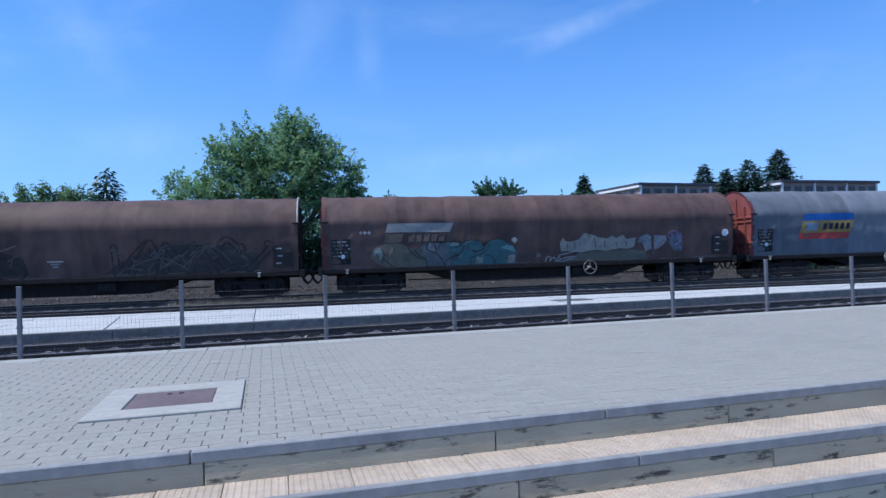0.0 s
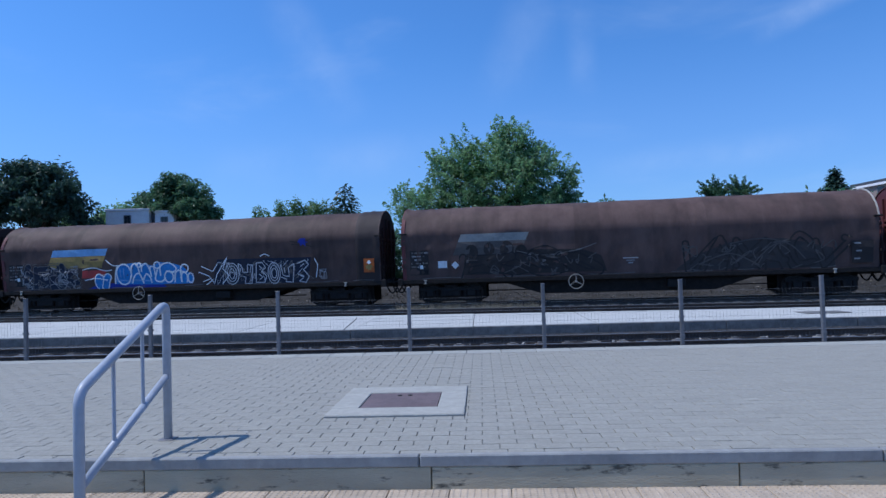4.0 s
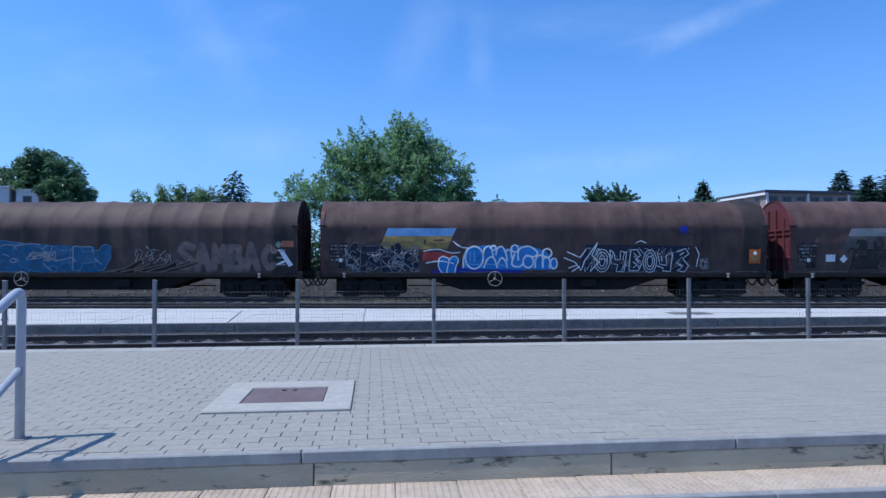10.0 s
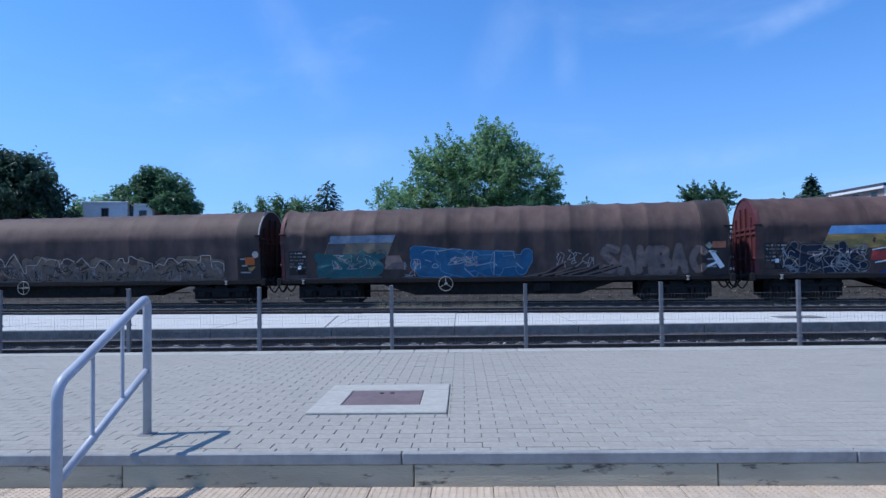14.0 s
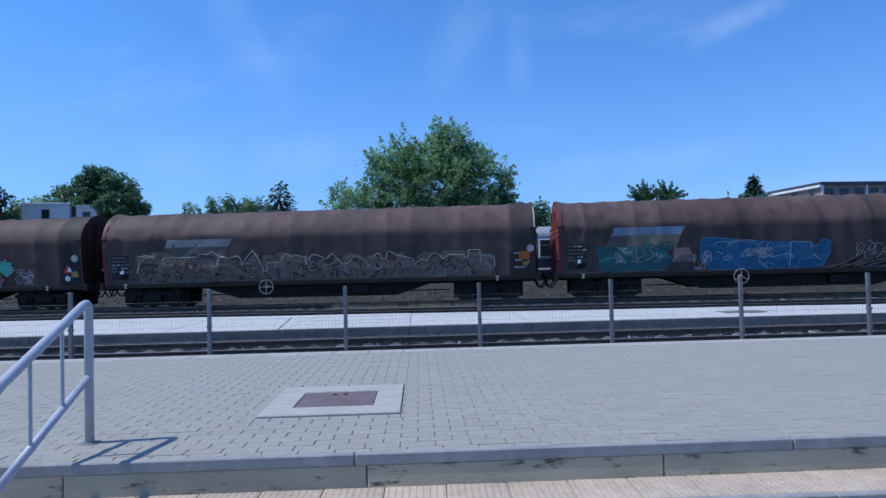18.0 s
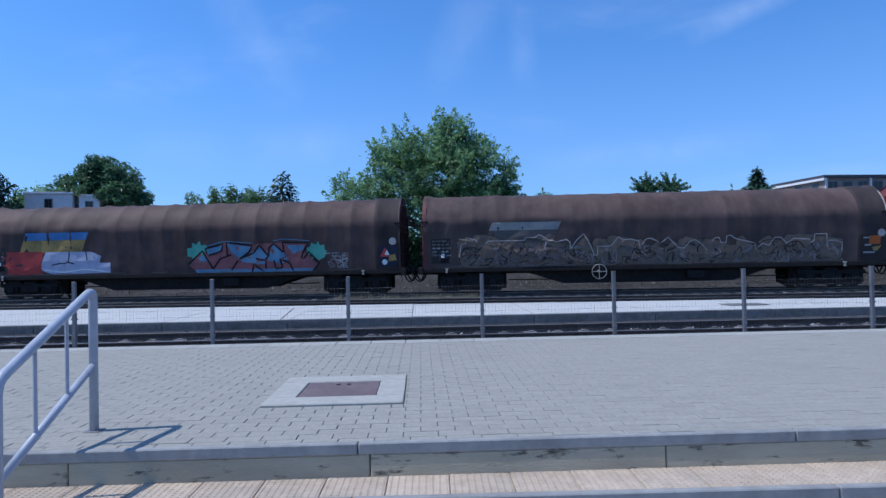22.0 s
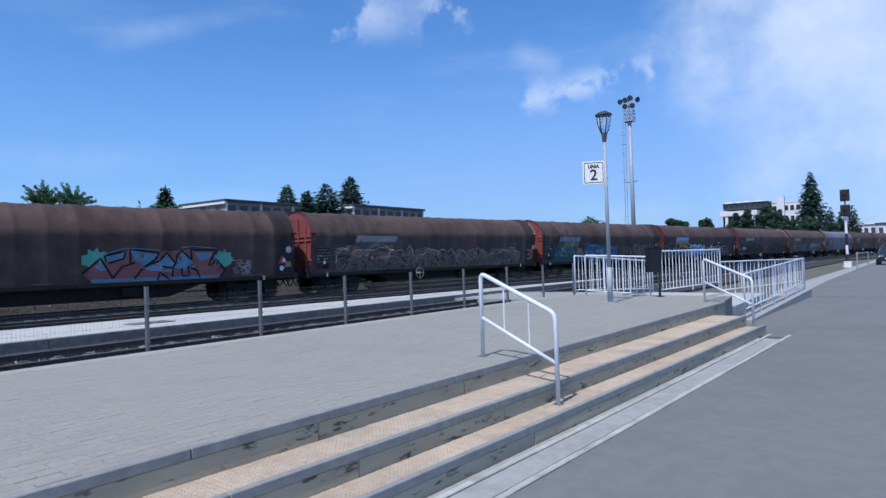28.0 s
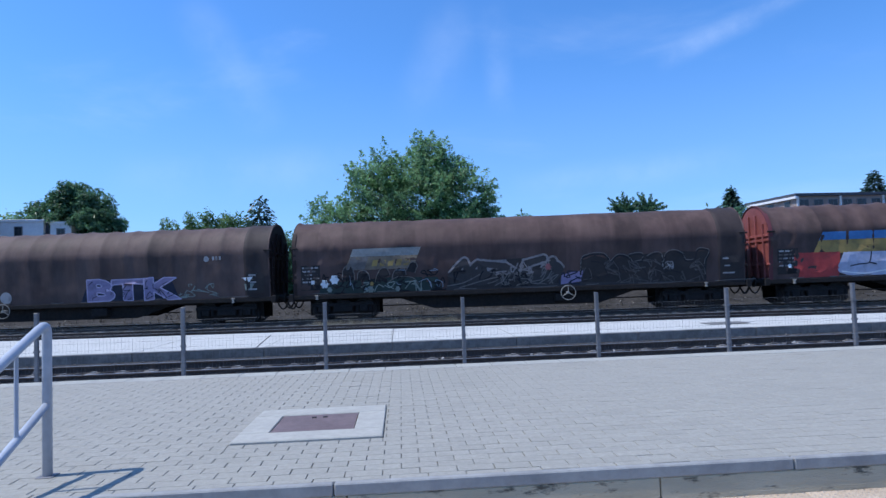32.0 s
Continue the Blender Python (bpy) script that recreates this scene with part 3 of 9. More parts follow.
def steps():
    for i in range(3):
        y1 = STEP_Y[i]
        z = STEP_Z[i]
        xe = STEP_END[i]
        zb = STEP_Z[i + 1] if i < 2 else ASPHALT
        lean = skew_mesh if i else (lambda bm: bm)
        rng = random.Random(40 + i)
        # riser blocks set back a little under the lip, joints between them
        x, n = PX0, 0
        riser = thing("step_riser_%d" % (i + 1), "stained concrete riser of the platform steps", "", "", "structure")
        while x < xe - 0.01:
            w = min(1.98 + 0.03 * math.sin(n * 7.3), xe - x)
            d = rng.uniform(0.004, 0.014)
            bm = box(x + 0.004, x + w - 0.004, y1 + d, y1 + 0.32, zb - 0.1, z - LIP, 0.006)
            part("riser_block", lean(bm), M["concrete"], riser)
            x += w
            n += 1
        lip = thing("step_lip_%d" % (i + 1), "grey concrete lip of the step", "", "", "structure")
        x, n = PX0, 0
        while x < xe - 0.01:
            w = min(2.95 + 0.05 * math.sin(n * 3.1), xe - x)
            part("lip_slab", lean(box(x + 0.003, x + w - 0.003, y1, y1 + 0.06, z - LIP, z + 0.002, 0.008)), M["lip"], lip)
            x += w
            n += 1
    # core below the treads
    def core(name, xe, ya, yb, yc, z, label):
        quad_slab(name, [(PX0, skewed(PX0, ya)), (xe, skewed(xe, ya)), (xe, skewed(xe, yb) if yc else yb), (PX0, skewed(PX0, yb) if yc else yb)], -0.75, z, M["concrete"], label)
    core("step_core", 15.35, 3.87, 4.40, False, -0.26, "concrete core under the upper tread")
    core("step_core_low", 15.35, 3.54, 3.868, True, -0.47, "concrete core under the lower tread")
    # tactile tiles on the two treads
    for i, (ya, yb, z, xe) in enumerate(((3.902, 4.255, -0.22, 15.3), (3.562, 3.845, -0.43, 15.2))):
        tread = thing("tread_%d" % (i + 1), "peach-coloured ribbed tactile tiles on the tread", "", "", "structure")
        w = 0.40
        bm = bmesh.new()
        add_box(bm, 0, w - 0.006, 0, yb - ya, -0.03, 0.0, 0.004)
        k = 9 if i == 0 else 7
        for r in range(9):
            for c in range(k):
                cx, cy = 0.022 + 0.044 * r, 0.02 + (yb - ya - 0.04) * c / (k - 1)
                bmesh.ops.create_cone(bm, cap_ends=True, segments=6, radius1=0.012, radius2=0.007, depth=0.006,
                                      matrix=Matrix.Translation((cx, cy, 0.002)))
        me = bpy.data.meshes.new("tread_tile")
        bm.to_mesh(me)
        bm.free()
        me.materials.append(M["tactile"])
        x = PX0 + 8
        while x + w <= xe:
            ob = new("tile", me)
            ob.parent = tread
            ob.location = (x, skewed(x, ya), z)
            ob.rotation_euler = (0, 0, SKEW)
            if i == 0:
                ob.scale = (1, (yb - skewed(x + w, ya) - 0.002) / (yb - ya), 1)
            x += w
        part("tread_bed", skew_mesh(box(PX0, xe, ya - 0.01, yb - 0.02, z - 0.06, z - 0.012)), M["concrete"], tread)
    # gutter with pale kerb lines
    g = thing("gutter", "shallow concrete gutter with pale kerb lines at the foot of the steps", "", "", "structure")
    part("gutter_bed", skew_mesh(box(PX0, 14.78, 3.06, 3.49, -0.72, ASPHALT + 0.006)), M["gutter"], g)
    rng = random.Random(9)
    for ya, yb, ln in ((3.36, 3.425, 0.98), (2.985, 3.055, 0.98)):
        x = PX0
        while x < 14.7:
            part("kerb_stone", skew_mesh(box(x + 0.004, x + ln - 0.004, ya + rng.uniform(-.004, .004), yb, -0.72, ASPHALT + 0.018 + rng.uniform(-.003, .004), 0.008)), M["kerb"], g)
            x += ln
    for y in (3.058, 3.348):
        part("dirt_joint", skew_mesh(box(PX0, 14.76, y, y + 0.011, -0.70, ASPHALT + 0.0085)), M["joint_dirt"], g)


steps()


def hatch():
    x0, x1, y0, y1 = -1.115, 0.075, 5.36, 6.60
    h = thing("access_hatch", "rusty brown steel hatch in a pale concrete frame", "hatch")
    px0, px1, py0, py1 = -0.87, -0.17, 5.64, 6.31
    bm = bmesh.new()
    add_box(bm, x0, x1, y0, py0, -0.05, 0.02, 0.008)
    part("frame_beam", bm, M["hatch_frame"], h)
    part("frame_beam", box(x0, x1, py1, y1, -0.05, 0.02, 0.008), M["hatch_frame"], h)
    part("frame_beam", box(x0, px0, py0 + 0.002, py1 - 0.002, -0.05, 0.02, 0.006), M["hatch_frame"], h)
    part("frame_beam", box(px1, x1, py0 + 0.002, py1 - 0.002, -0.05, 0.02, 0.006), M["hatch_frame"], h)
    bm = box(px0 + 0.006, px1 - 0.006, py0 + 0.006, py1 - 0.006, -0.03, 0.012, 0.003)
    part("cover_plate", bm, M["hatch"], h)
    for dx in (-0.05, 0.05):
        part("lifting_eye", box((px0 + px1) / 2 + dx - 0.02, (px0 + px1) / 2 + dx + 0.02, 6.17, 6.20, 0.012, 0.018), M["black"], h)


hatch()

# island platform: near edge along the platform, far edge along the far tracks
NEAR_Y = 15.5


def far_edge(x):
    return 19.9 + SLOPE * x


CRACK = ((-3.2, 15.6), (-3.34, 16.9), (-3.6, 19.3))


def island():
    isl = thing("island_platform", "low white concrete island platform between the tracks", "", "", "structure")
    x, i = -30.0, 0
    rng = random.Random(5)
    while x < 34:
        w = 3.0
        for a, b in ((0.02, 0.5), (0.5, 1.0)):
            def yy(xx, f):
                return NEAR_Y + 0.12 + (far_edge(xx) - NEAR_Y - 0.12) * f
            c = [(x + 0.01, yy(x, a) + 0.01), (x + w - 0.01, yy(x + w, a) + 0.01), (x + w - 0.01, yy(x + w, b)), (x + 0.01, yy(x, b))]
            bm = bmesh.new()
            dz = rng.uniform(-0.004, 0.004)
            lo = [bm.verts.new((p[0], p[1], ISLAND - 0.12)) for p in c]
            hi = [bm.verts.new((p[0], p[1], ISLAND + dz)) for p in c]
            bm.faces.new(hi)
            for k in range(4):
                bm.faces.new((lo[k], lo[(k + 1) % 4], hi[(k + 1) % 4], hi[k]))
            part("slab", bm, M["island"], isl)
        part("edge_stone", box(x + 0.006, x + w - 0.006, NEAR_Y, NEAR_Y + 0.125, -0.62, ISLAND + 0.004, 0.01), M["edge_stone"], isl)
        x += w
        i += 1
    part("fill", quad_fill([(-30, NEAR_Y + 0.12), (33.9, NEAR_Y + 0.12), (33.9, far_edge(33.9) - 0.02), (-30, far_edge(-30) - 0.02)], -0.74, ISLAND - 0.03), M["joint"], isl)
    bm = bmesh.new()
    for (xa, ya), (xb, yb) in zip(CRACK, CRACK[1:]):
        add_rod(bm, (xa, ya, ISLAND - 0.006), (xb, yb, ISLAND - 0.006), 0.018, seg=6)
    part("crack", bm, M["edge_stone"], isl)
    cov = thing("drain_cover", "flat grey drain cover in the island platform", "drain cover", at=(9.0, 17.0, ISLAND + 0.006))
    part("cover", box(-0.55, 0.55, -0.32, 0.32, 0, 0.012, 0.003), M["edge_stone"], cov)


def quad_fill(corners, z0, z1):
    bm = bmesh.new()
    lo = [bm.verts.new((x, y, z0)) for x, y in corners]
    hi = [bm.verts.new((x, y, z1)) for x, y in corners]
    bm.faces.new(hi)
    for i in range(len(corners)):
        j = (i + 1) % len(corners)
        bm.faces.new((lo[i], lo[j], hi[j], hi[i]))
    return bm


island()


def track(name, y0, slope, xa, xb, near):
    """A track through (0, y0): ballast bed, sleepers, two rails."""
    t = thing(name, "railway track with rusty rails on dark ballast", "", "", "structure")
    ang = math.atan(slope)
    t.matrix_world = pose(0, y0, 0, 0, 0, math.degrees(ang))
    # ballast bed with uneven shoulders
    bm = bmesh.new()
    prof = ((-1.75, -0.74), (-1.45, -0.56), (-0.5, -0.53), (0.5, -0.53), (1.45, -0.56), (1.75, -0.74))
    rng = random.Random(len(name))
    rows, x = [], xa
    while x <= xb + 0.01:
        rows.append([bm.verts.new((x, py + rng.uniform(-.03, .03), pz + rng.uniform(-.02, .02) * (pz > -.7))) for py, pz in prof])
        x += 0.5 if near else 2.0
    for a, b in zip(rows, rows[1:]):
        for k in range(len(prof) - 1):
            bm.faces.new((a[k], b[k], b[k + 1], a[k + 1]))
    bmesh.ops.recalc_face_normals(bm, faces=bm.faces)
    part("ballast_bed", bm, M["ballast"], t)
    # rails: foot, web, head
    for s in (-0.7535, 0.7535):
        bm = bmesh.new()
        add_box(bm, xa, xb, s - 0.07, s + 0.07, RAIL_TOP - 0.17, RAIL_TOP - 0.145)
        add_box(bm, xa, xb, s - 0.009, s + 0.009, RAIL_TOP - 0.145, RAIL_TOP - 0.035)
        add_box(bm, xa, xb, s - 0.036, s + 0.036, RAIL_TOP - 0.037, RAIL_TOP - 0.004, 0.006)
        r = part("rail", bm, M["rail"], t)
        part("rail_head", box(xa, xb, s - 0.028, s + 0.028, RAIL_TOP - 0.004, RAIL_TOP), M["rail_head"], r)
    # sleepers
    bm = bmesh.new()
    add_box(bm, -0.13, 0.13, -1.25, 1.25, -0.66, RAIL_TOP - 0.15, 0.015)
    for s in (-0.7535, 0.7535):
        for d in (-0.12, 0.12):
            add_box(bm, -0.06, 0.06, s + d - 0.035, s + d + 0.035, RAIL_TOP - 0.17, RAIL_TOP - 0.12, 0.01)
    me = bpy.data.meshes.new("sleeper")
    bm.to_mesh(me)
    bm.free()
    me.materials.append(M["sleeper"])
    x = xa + 0.3
    count = 0
    far = []
    while x < xb - 0.2:
        if near and -22 < x < 24 and count < 90:
            ob = new("sleeper", me)
            ob.parent = t
            ob.location = (x, rng.uniform(-.02, .02), rng.uniform(-.008, .008))
            count += 1
        else:
            far.append(x)
        x += 0.6
    bm = bmesh.new()
    for x in far:
        add_box(bm, x - 0.13, x + 0.13, -1.25, 1.25, -0.66, RAIL_TOP - 0.165)
    ob = part("far_sleepers", bm, M["sleeper"], t)
    ob["kind"] = "stuff"
    return t


T1_Y, T2_Y = 13.65, 23.75
T3_Y = 27.05 + 1.45 * math.sqrt(1 + SLOPE ** 2)
T4_Y = T3_Y + 5.1
track("track_1", T1_Y, 0.0, -45, 150, True)
track("track_2", T2_Y, SLOPE, -60, 150, True)
track("track_3", T3_Y, SLOPE, -70, 230, True)
track("track_4", T4_Y, SLOPE, -60, 150, False)


def scatter_stones(name, n, xr, yf, zf, seed, size, mat, label):
    """Loose stones as small irregular solids in one mesh."""
    rng = np.random.default_rng(seed)
    base = np.array([(1, 0, 0), (-1, 0, 0), (0, 1, 0), (0, -1, 0), (0, 0, 1), (0, 0, -1)], float)
    tri = np.array([(0, 2, 4), (2, 1, 4), (1, 3, 4), (3, 0, 4), (2, 0, 5), (1, 2, 5), (3, 1, 5), (0, 3, 5)])
    V, F = [], []
    for i in range(n):
        x = rng.uniform(*xr)
        y = yf(x, rng.uniform())
        s = size * rng.uniform(0.5, 1.25, 3)
        q = Euler(rng.uniform(0, 6.28, 3)).to_matrix()
        p = (base * rng.uniform(0.7, 1.2, (6, 1)) * s) @ np.array(q).T + (x, y, zf(x, y) + size * 0.3)
        F.append(tri + len(V) * 6)
        V.append(p)
    me = raw_mesh(name, np.concatenate(V), [tuple(int(v) for v in f) for f in np.concatenate(F)])
    ob = part_mesh(name, me, mat)
    return tagged(ob, label, "stones", "", "stuff")


scatter_stones("ballast_stones", 9000, (-14, 26), lambda x, u: 9.8 + u * 5.6, lambda x, y: -0.53 if 12.2 < y < 15.1 else -0.62, 3, 0.04, M["stone"], "loose dark ballast stones around the rails")
scatter_stones("ballast_stones_far", 7000, (-24, 34), lambda x, u: far_edge(x) + 0.1 + u * 8.5, lambda x, y: -0.55, 4, 0.05, M["stone"], "loose ballast stones between the far tracks")
scatter_stones("pale_stones", 900, (-14, 24), lambda x, u: 9.76 + u * u * 0.9, lambda x, y: -0.58, 15, 0.055, M["pale_stone"], "pale stones along the foot of the platform")
scatter_stones("pale_stones", 600, (-14, 26), lambda x, u: 9.9 + u * 5.4, lambda x, y: -0.52 if 12.2 < y < 15.1 else -0.61, 13, 0.05, M["pale_stone"], "scattered pale stones between the rails")
scatter_stones("pale_stones", 3200, (-30, 40), lambda x, u: T2_Y + SLOPE * x + 1.0 + u * 2.2, lambda x, y: -0.56, 14, 0.07, M["pale_stone"], "pale gravel between the far tracks")
quad_slab("trackbed_near", [(-60, 9.75), (150, 9.75), (150, 15.3), (34, 15.49), (-60, 15.49)], -0.748, -0.63, M["ballast"], "dark gravel between platform and island")
quad_slab("trackbed_far", [(-80, far_edge(-80)), (150, far_edge(150)), (200, T3_Y + SLOPE * 200 + 14), (-80, T3_Y - SLOPE * 80 + 14)], -0.746, -0.60, M["ballast"], "dark gravel under the far tracks")
def gravel_bank():
    """Low sloping bank of grey gravel between the train's track and the one behind it."""
    bm = bmesh.new()
    rng = random.Random(17)
    rows = []
    for i in range(104):
        x = -75 + i
        y = T3_Y + SLOPE * x
        rows.append([bm.verts.new((x, y + o, z + rng.uniform(-.05, .05))) for o, z in ((1.5, -0.60), (2.2, -0.30), (3.0, 0.2), (3.5, 0.42), (4.1, -0.6))])
    for p, q in zip(rows, rows[1:]):
        for k in range(4):
            bm.faces.new((p[k], q[k], q[k + 1], p[k + 1]))
    bmesh.ops.recalc_face_normals(bm, faces=bm.faces)
    structure("gravel_bank", bm, M["bank"], "low bank of dark grey gravel behind the goods train")


gravel_bank()
quad_slab("trackbed_shoulder", [(-30, 14.75), (33.9, 14.75), (33.9, 15.495), (-30, 15.495)], -0.63, -0.435, M["ballast"], "dark ballast heaped against the island platform")
scatter_stones("shoulder_stones", 1800, (-14, 26), lambda x, u: 14.55 + u * 0.92, lambda x, y: -0.44, 23, 0.032, M["stone"], "loose dark ballast stones along the island platform")
quad_slab("gravel_strip", [(-75, T2_Y - SLOPE * 75 + 1.5), (28, T2_Y + SLOPE * 28 + 1.5), (26, T3_Y + SLOPE * 26 - 1.6), (-75, T3_Y - SLOPE * 75 - 1.6)], -0.70, -0.592, M["gravel"], "trodden gravel strip between the far tracks")
def bank_z(x, y):
    o = y - T3_Y - SLOPE * x
    return -0.60 + 1.02 * min(1.0, max(0.0, (o - 1.5) / 2.0))


scatter_stones("bank_stones", 2600, (-40, 26), lambda x, u: T3_Y + SLOPE * x + 1.5 + 2.0 * u, bank_z, 31, 0.045, M["stone"], "dark stones on the gravel bank")
scatter_stones("bank_stones", 350, (-40, 26), lambda x, u: T3_Y + SLOPE * x + 1.5 + 2.0 * u, bank_z, 32, 0.045, M["pale_stone"], "pale stones on the gravel bank")
quad_slab("track_crossing", [(20.6, 9.76), (25.0, 9.76), (25.0, 15.48), (20.6, 15.48)], -0.62, RAIL_TOP + 0.012, M["gutter"], "pale concrete foot crossing over the near track")


def paving():
    """Running-bond concrete pavers; the nearest ones lie as pieces of their own."""
    L, W, gap = 0.242, 0.122, 0.005
    pave = thing("paving", "pale grey concrete block paving in running bond", "", "", "structure")
    bm = bmesh.new()
    add_box(bm, gap / 2, L - gap / 2, gap / 2, W - gap / 2, -0.022, 0.0)
    top = [e for e in bm.edges if all(v.co.z > -0.001 for v in e.verts)]
    bmesh.ops.bevel(bm, geom=top, offset=0.003, segments=1, profile=0.5, affect="EDGES")
    me = bpy.data.meshes.new("paver")
    bm.to_mesh(me)
    bm.free()
    me.materials.append(M["paver"])
    base = np.array([v.co for v in me.vertices])
    polys = [tuple(p.vertices) for p in me.polygons]
    rng = np.random.default_rng(8)
    V, F, single = [], [], 0
    # cut course against the step's lip
    x = PX0 + 0.05
    while x < 16.2:
        part("cut_paver", box(x + gap / 2, x + L - gap / 2, 4.314, 4.382, -0.022, float(rng.normal(0, 0.0015)), 0.003), M["paver"], pave)
        x += L
    y, row = 4.385, 0
    while y + W < 9.18:
        x = PX0 + (0 if row % 2 == 0 else -L / 2)
        while x < PX1 - 0.02:
            if x < PX0 - 0.001 and row % 2:
                x += L
                continue
            hx0, hx1, hy0, hy1 = -1.118, 0.078, 5.355, 6.605
            wedge = x > 16.2 and y < 4.7
            cuts = [(x, min(x + L, PX1), y, y + W)]
            if x + L > hx0 and x < hx1 and y + W > hy0 and y < hy1:
                cuts = []
                if x < hx0 - 0.014:
                    cuts.append((x, hx0, y, y + W))
                if x + L > hx1 + 0.014:
                    cuts.append((hx1, x + L, y, y + W))
                if y < hy0 - 0.015:
                    cuts.append((max(x, hx0), min(x + L, hx1), y, hy0))
                if y + W > hy1 + 0.015:
                    cuts.append((max(x, hx0), min(x + L, hx1), hy1, y + W))
            for xa, xb, ya, yb in [] if wedge else cuts:
                if xb - xa < 0.012 or yb - ya < 0.012:
                    continue
                dz = float(rng.normal(0, 0.0008))
                whole = abs(xb - xa - L) < 1e-6 and abs(yb - ya - W) < 1e-6
                if whole and single < 300 and -0.8 < x < 2.6 and y < 6.0:
                    ob = new("paver", me)
                    ob.parent = pave
                    ob.location = (x, y, dz)
                    single += 1
                else:
                    n = len(V) * len(base)
                    q = base.copy()
                    q[:, 0] = gap / 2 + (q[:, 0] - gap / 2) * (xb - xa - gap) / (L - gap)
                    q[:, 1] = gap / 2 + (q[:, 1] - gap / 2) * (yb - ya - gap) / (W - gap)
                    V.append(q + (xa, ya, dz))
                    F.extend(tuple(i + n for i in p) for p in polys)
            x += L
        y += W
        row += 1
    me2 = raw_mesh("paver_field", np.concatenate(V), F)
    ob = part_mesh("paver_field", me2, M["paver"], pave)
    ob["kind"] = "stuff"
    # edge course of larger slabs along the fence
    x = PX0
    while x < PX1 - 0.5:
        part("edge_slab", box(x + 0.004, x + 0.496, y + 0.004, 9.47, -0.022, 0.004, 0.004), M["edge_slab"], pave)
        x += 0.5


paving()

# ---------------------------------------------------------------- fence along the near track
def fence():
    fen = thing("wire_fence", "low wire-mesh fence on grey steel posts along the track", "fence")
    bm = bmesh.new()
    add_box(bm, -0.026, 0.026, -0.026, 0.026, -0.3, 0.95, 0.006)
    add_box(bm, -0.029, 0.029, -0.029, 0.029, 0.945, 0.957, 0.004)
    for z in (0.12, 0.40, 0.68):
        add_box(bm, -0.031, 0.031, -0.036, 0.031, z, z + 0.026)
    post = bpy.data.meshes.new("post")
    bm.to_mesh(post)
    bm.free()
    post.materials.append(M["galv"])
    bm = bmesh.new()
    for k in range(38):
        x = 0.05 + k * 0.05
        add_rod(bm, (x, 0, -0.02), (x, 0, 0.785), 0.0011, seg=3, caps=False)
    for z in (0.0, 0.1, 0.2, 0.3, 0.4, 0.5, 0.6, 0.7, 0.78):
        add_rod(bm, (0.03, 0.004, z), (1.97, 0.004, z), 0.0014, seg=3, caps=False)
    mesh = bpy.data.meshes.new("mesh_panel")
    bm.to_mesh(mesh)
    bm.free()
    mesh.materials.append(M["wire"])
    for i in range(-3, 13):
        x = -4.85 + 2 * i
        p = new("post", post)
        p.parent, p.location = fen, (x, 9.55, 0)
        if i < 12:
            w = new("mesh_panel", mesh)
            w.parent, w.location = fen, (x, 9.55, 0)


fence()


def handrail(up, low, label, mat="rail_paint", r=0.031):
    """A stair handrail: bent top pipe, lower pipe, two balusters."""
    h = thing("handrail", label, "handrail", "handrails of the platform steps")
    up, low = Vector((*up, 0)), Vector((*low, STEP_Z[2]))
    pts = rounded([up, up + Vector((0, 0, 1.03)), low + Vector((0, 0, 1.0)), low], 0.09)
    part("top_rail", tube(pts, r, 14), M[mat], h, smooth=True)
    a, b = up + Vector((0, 0, 0.48)), low + Vector((0, 0, 0.445))
    part("lower_rail", tube([a, b], r * 0.82, 12), M[mat], h, smooth=True)
    ta, tb = up + Vector((0, 0, 1.0)), low + Vector((0, 0, 0.97))
    for f in (0.33, 0.665):
        part("baluster", rod(a.lerp(b, f), ta.lerp(tb, f), r * 0.42, seg=8), M[mat], h)
    for p in (up, low):
        part("foot_plate", box(p.x - 0.055, p.x + 0.055, p.y - 0.055, p.y + 0.055, p.z, p.z + 0.006, 0.002), M["galv"], h)
    return h


handrail((-2.155, 4.77), (-2.11, 3.64), "pale blue-grey bent pipe handrail on the steps")
handrail((6.93, 4.74), (6.74, 3.62), "white-grey bent pipe handrail on the steps casting a slanted shadow", "white_paint", 0.026)
handrail((16.2, 4.68), (15.42, 3.46), "white-grey bent pipe handrail at the end of the steps", "white_paint", 0.026)


def railing(name, a, b, za, zb, h, bars, label, gap=0.14):
    """A straight barred railing from a to b (plan), foot heights za, zb."""
    r = thing(name, label, "railing", "ramp railings")
    A, B = Vector((*a, za)), Vector((*b, zb))
    up = Vector((0, 0, h))
    lo = Vector((0, 0, gap))
    part("top_rail", tube(rounded([A, A + up, B + up, B], 0.05, 4), 0.024, 10), M["white_paint"], r, smooth=True)
    part("bottom_rail", tube([A + lo, B + lo], 0.018, 8), M["white_paint"], r, smooth=True)
    n = max(2, int((B - A).length / bars))
    for k in range(1, n):
        p = A.lerp(B, k / n)
        part("bar", rod(p + lo, p + up, 0.012, seg=6), M["white_paint"], r)
    m = max(1, int((B - A).length / 1.8))
    for k in range(1, m):
        p = A.lerp(B, k / m)
        part("post", rod(p, p + up, 0.02, seg=8), M["white_paint"], r)
    return r


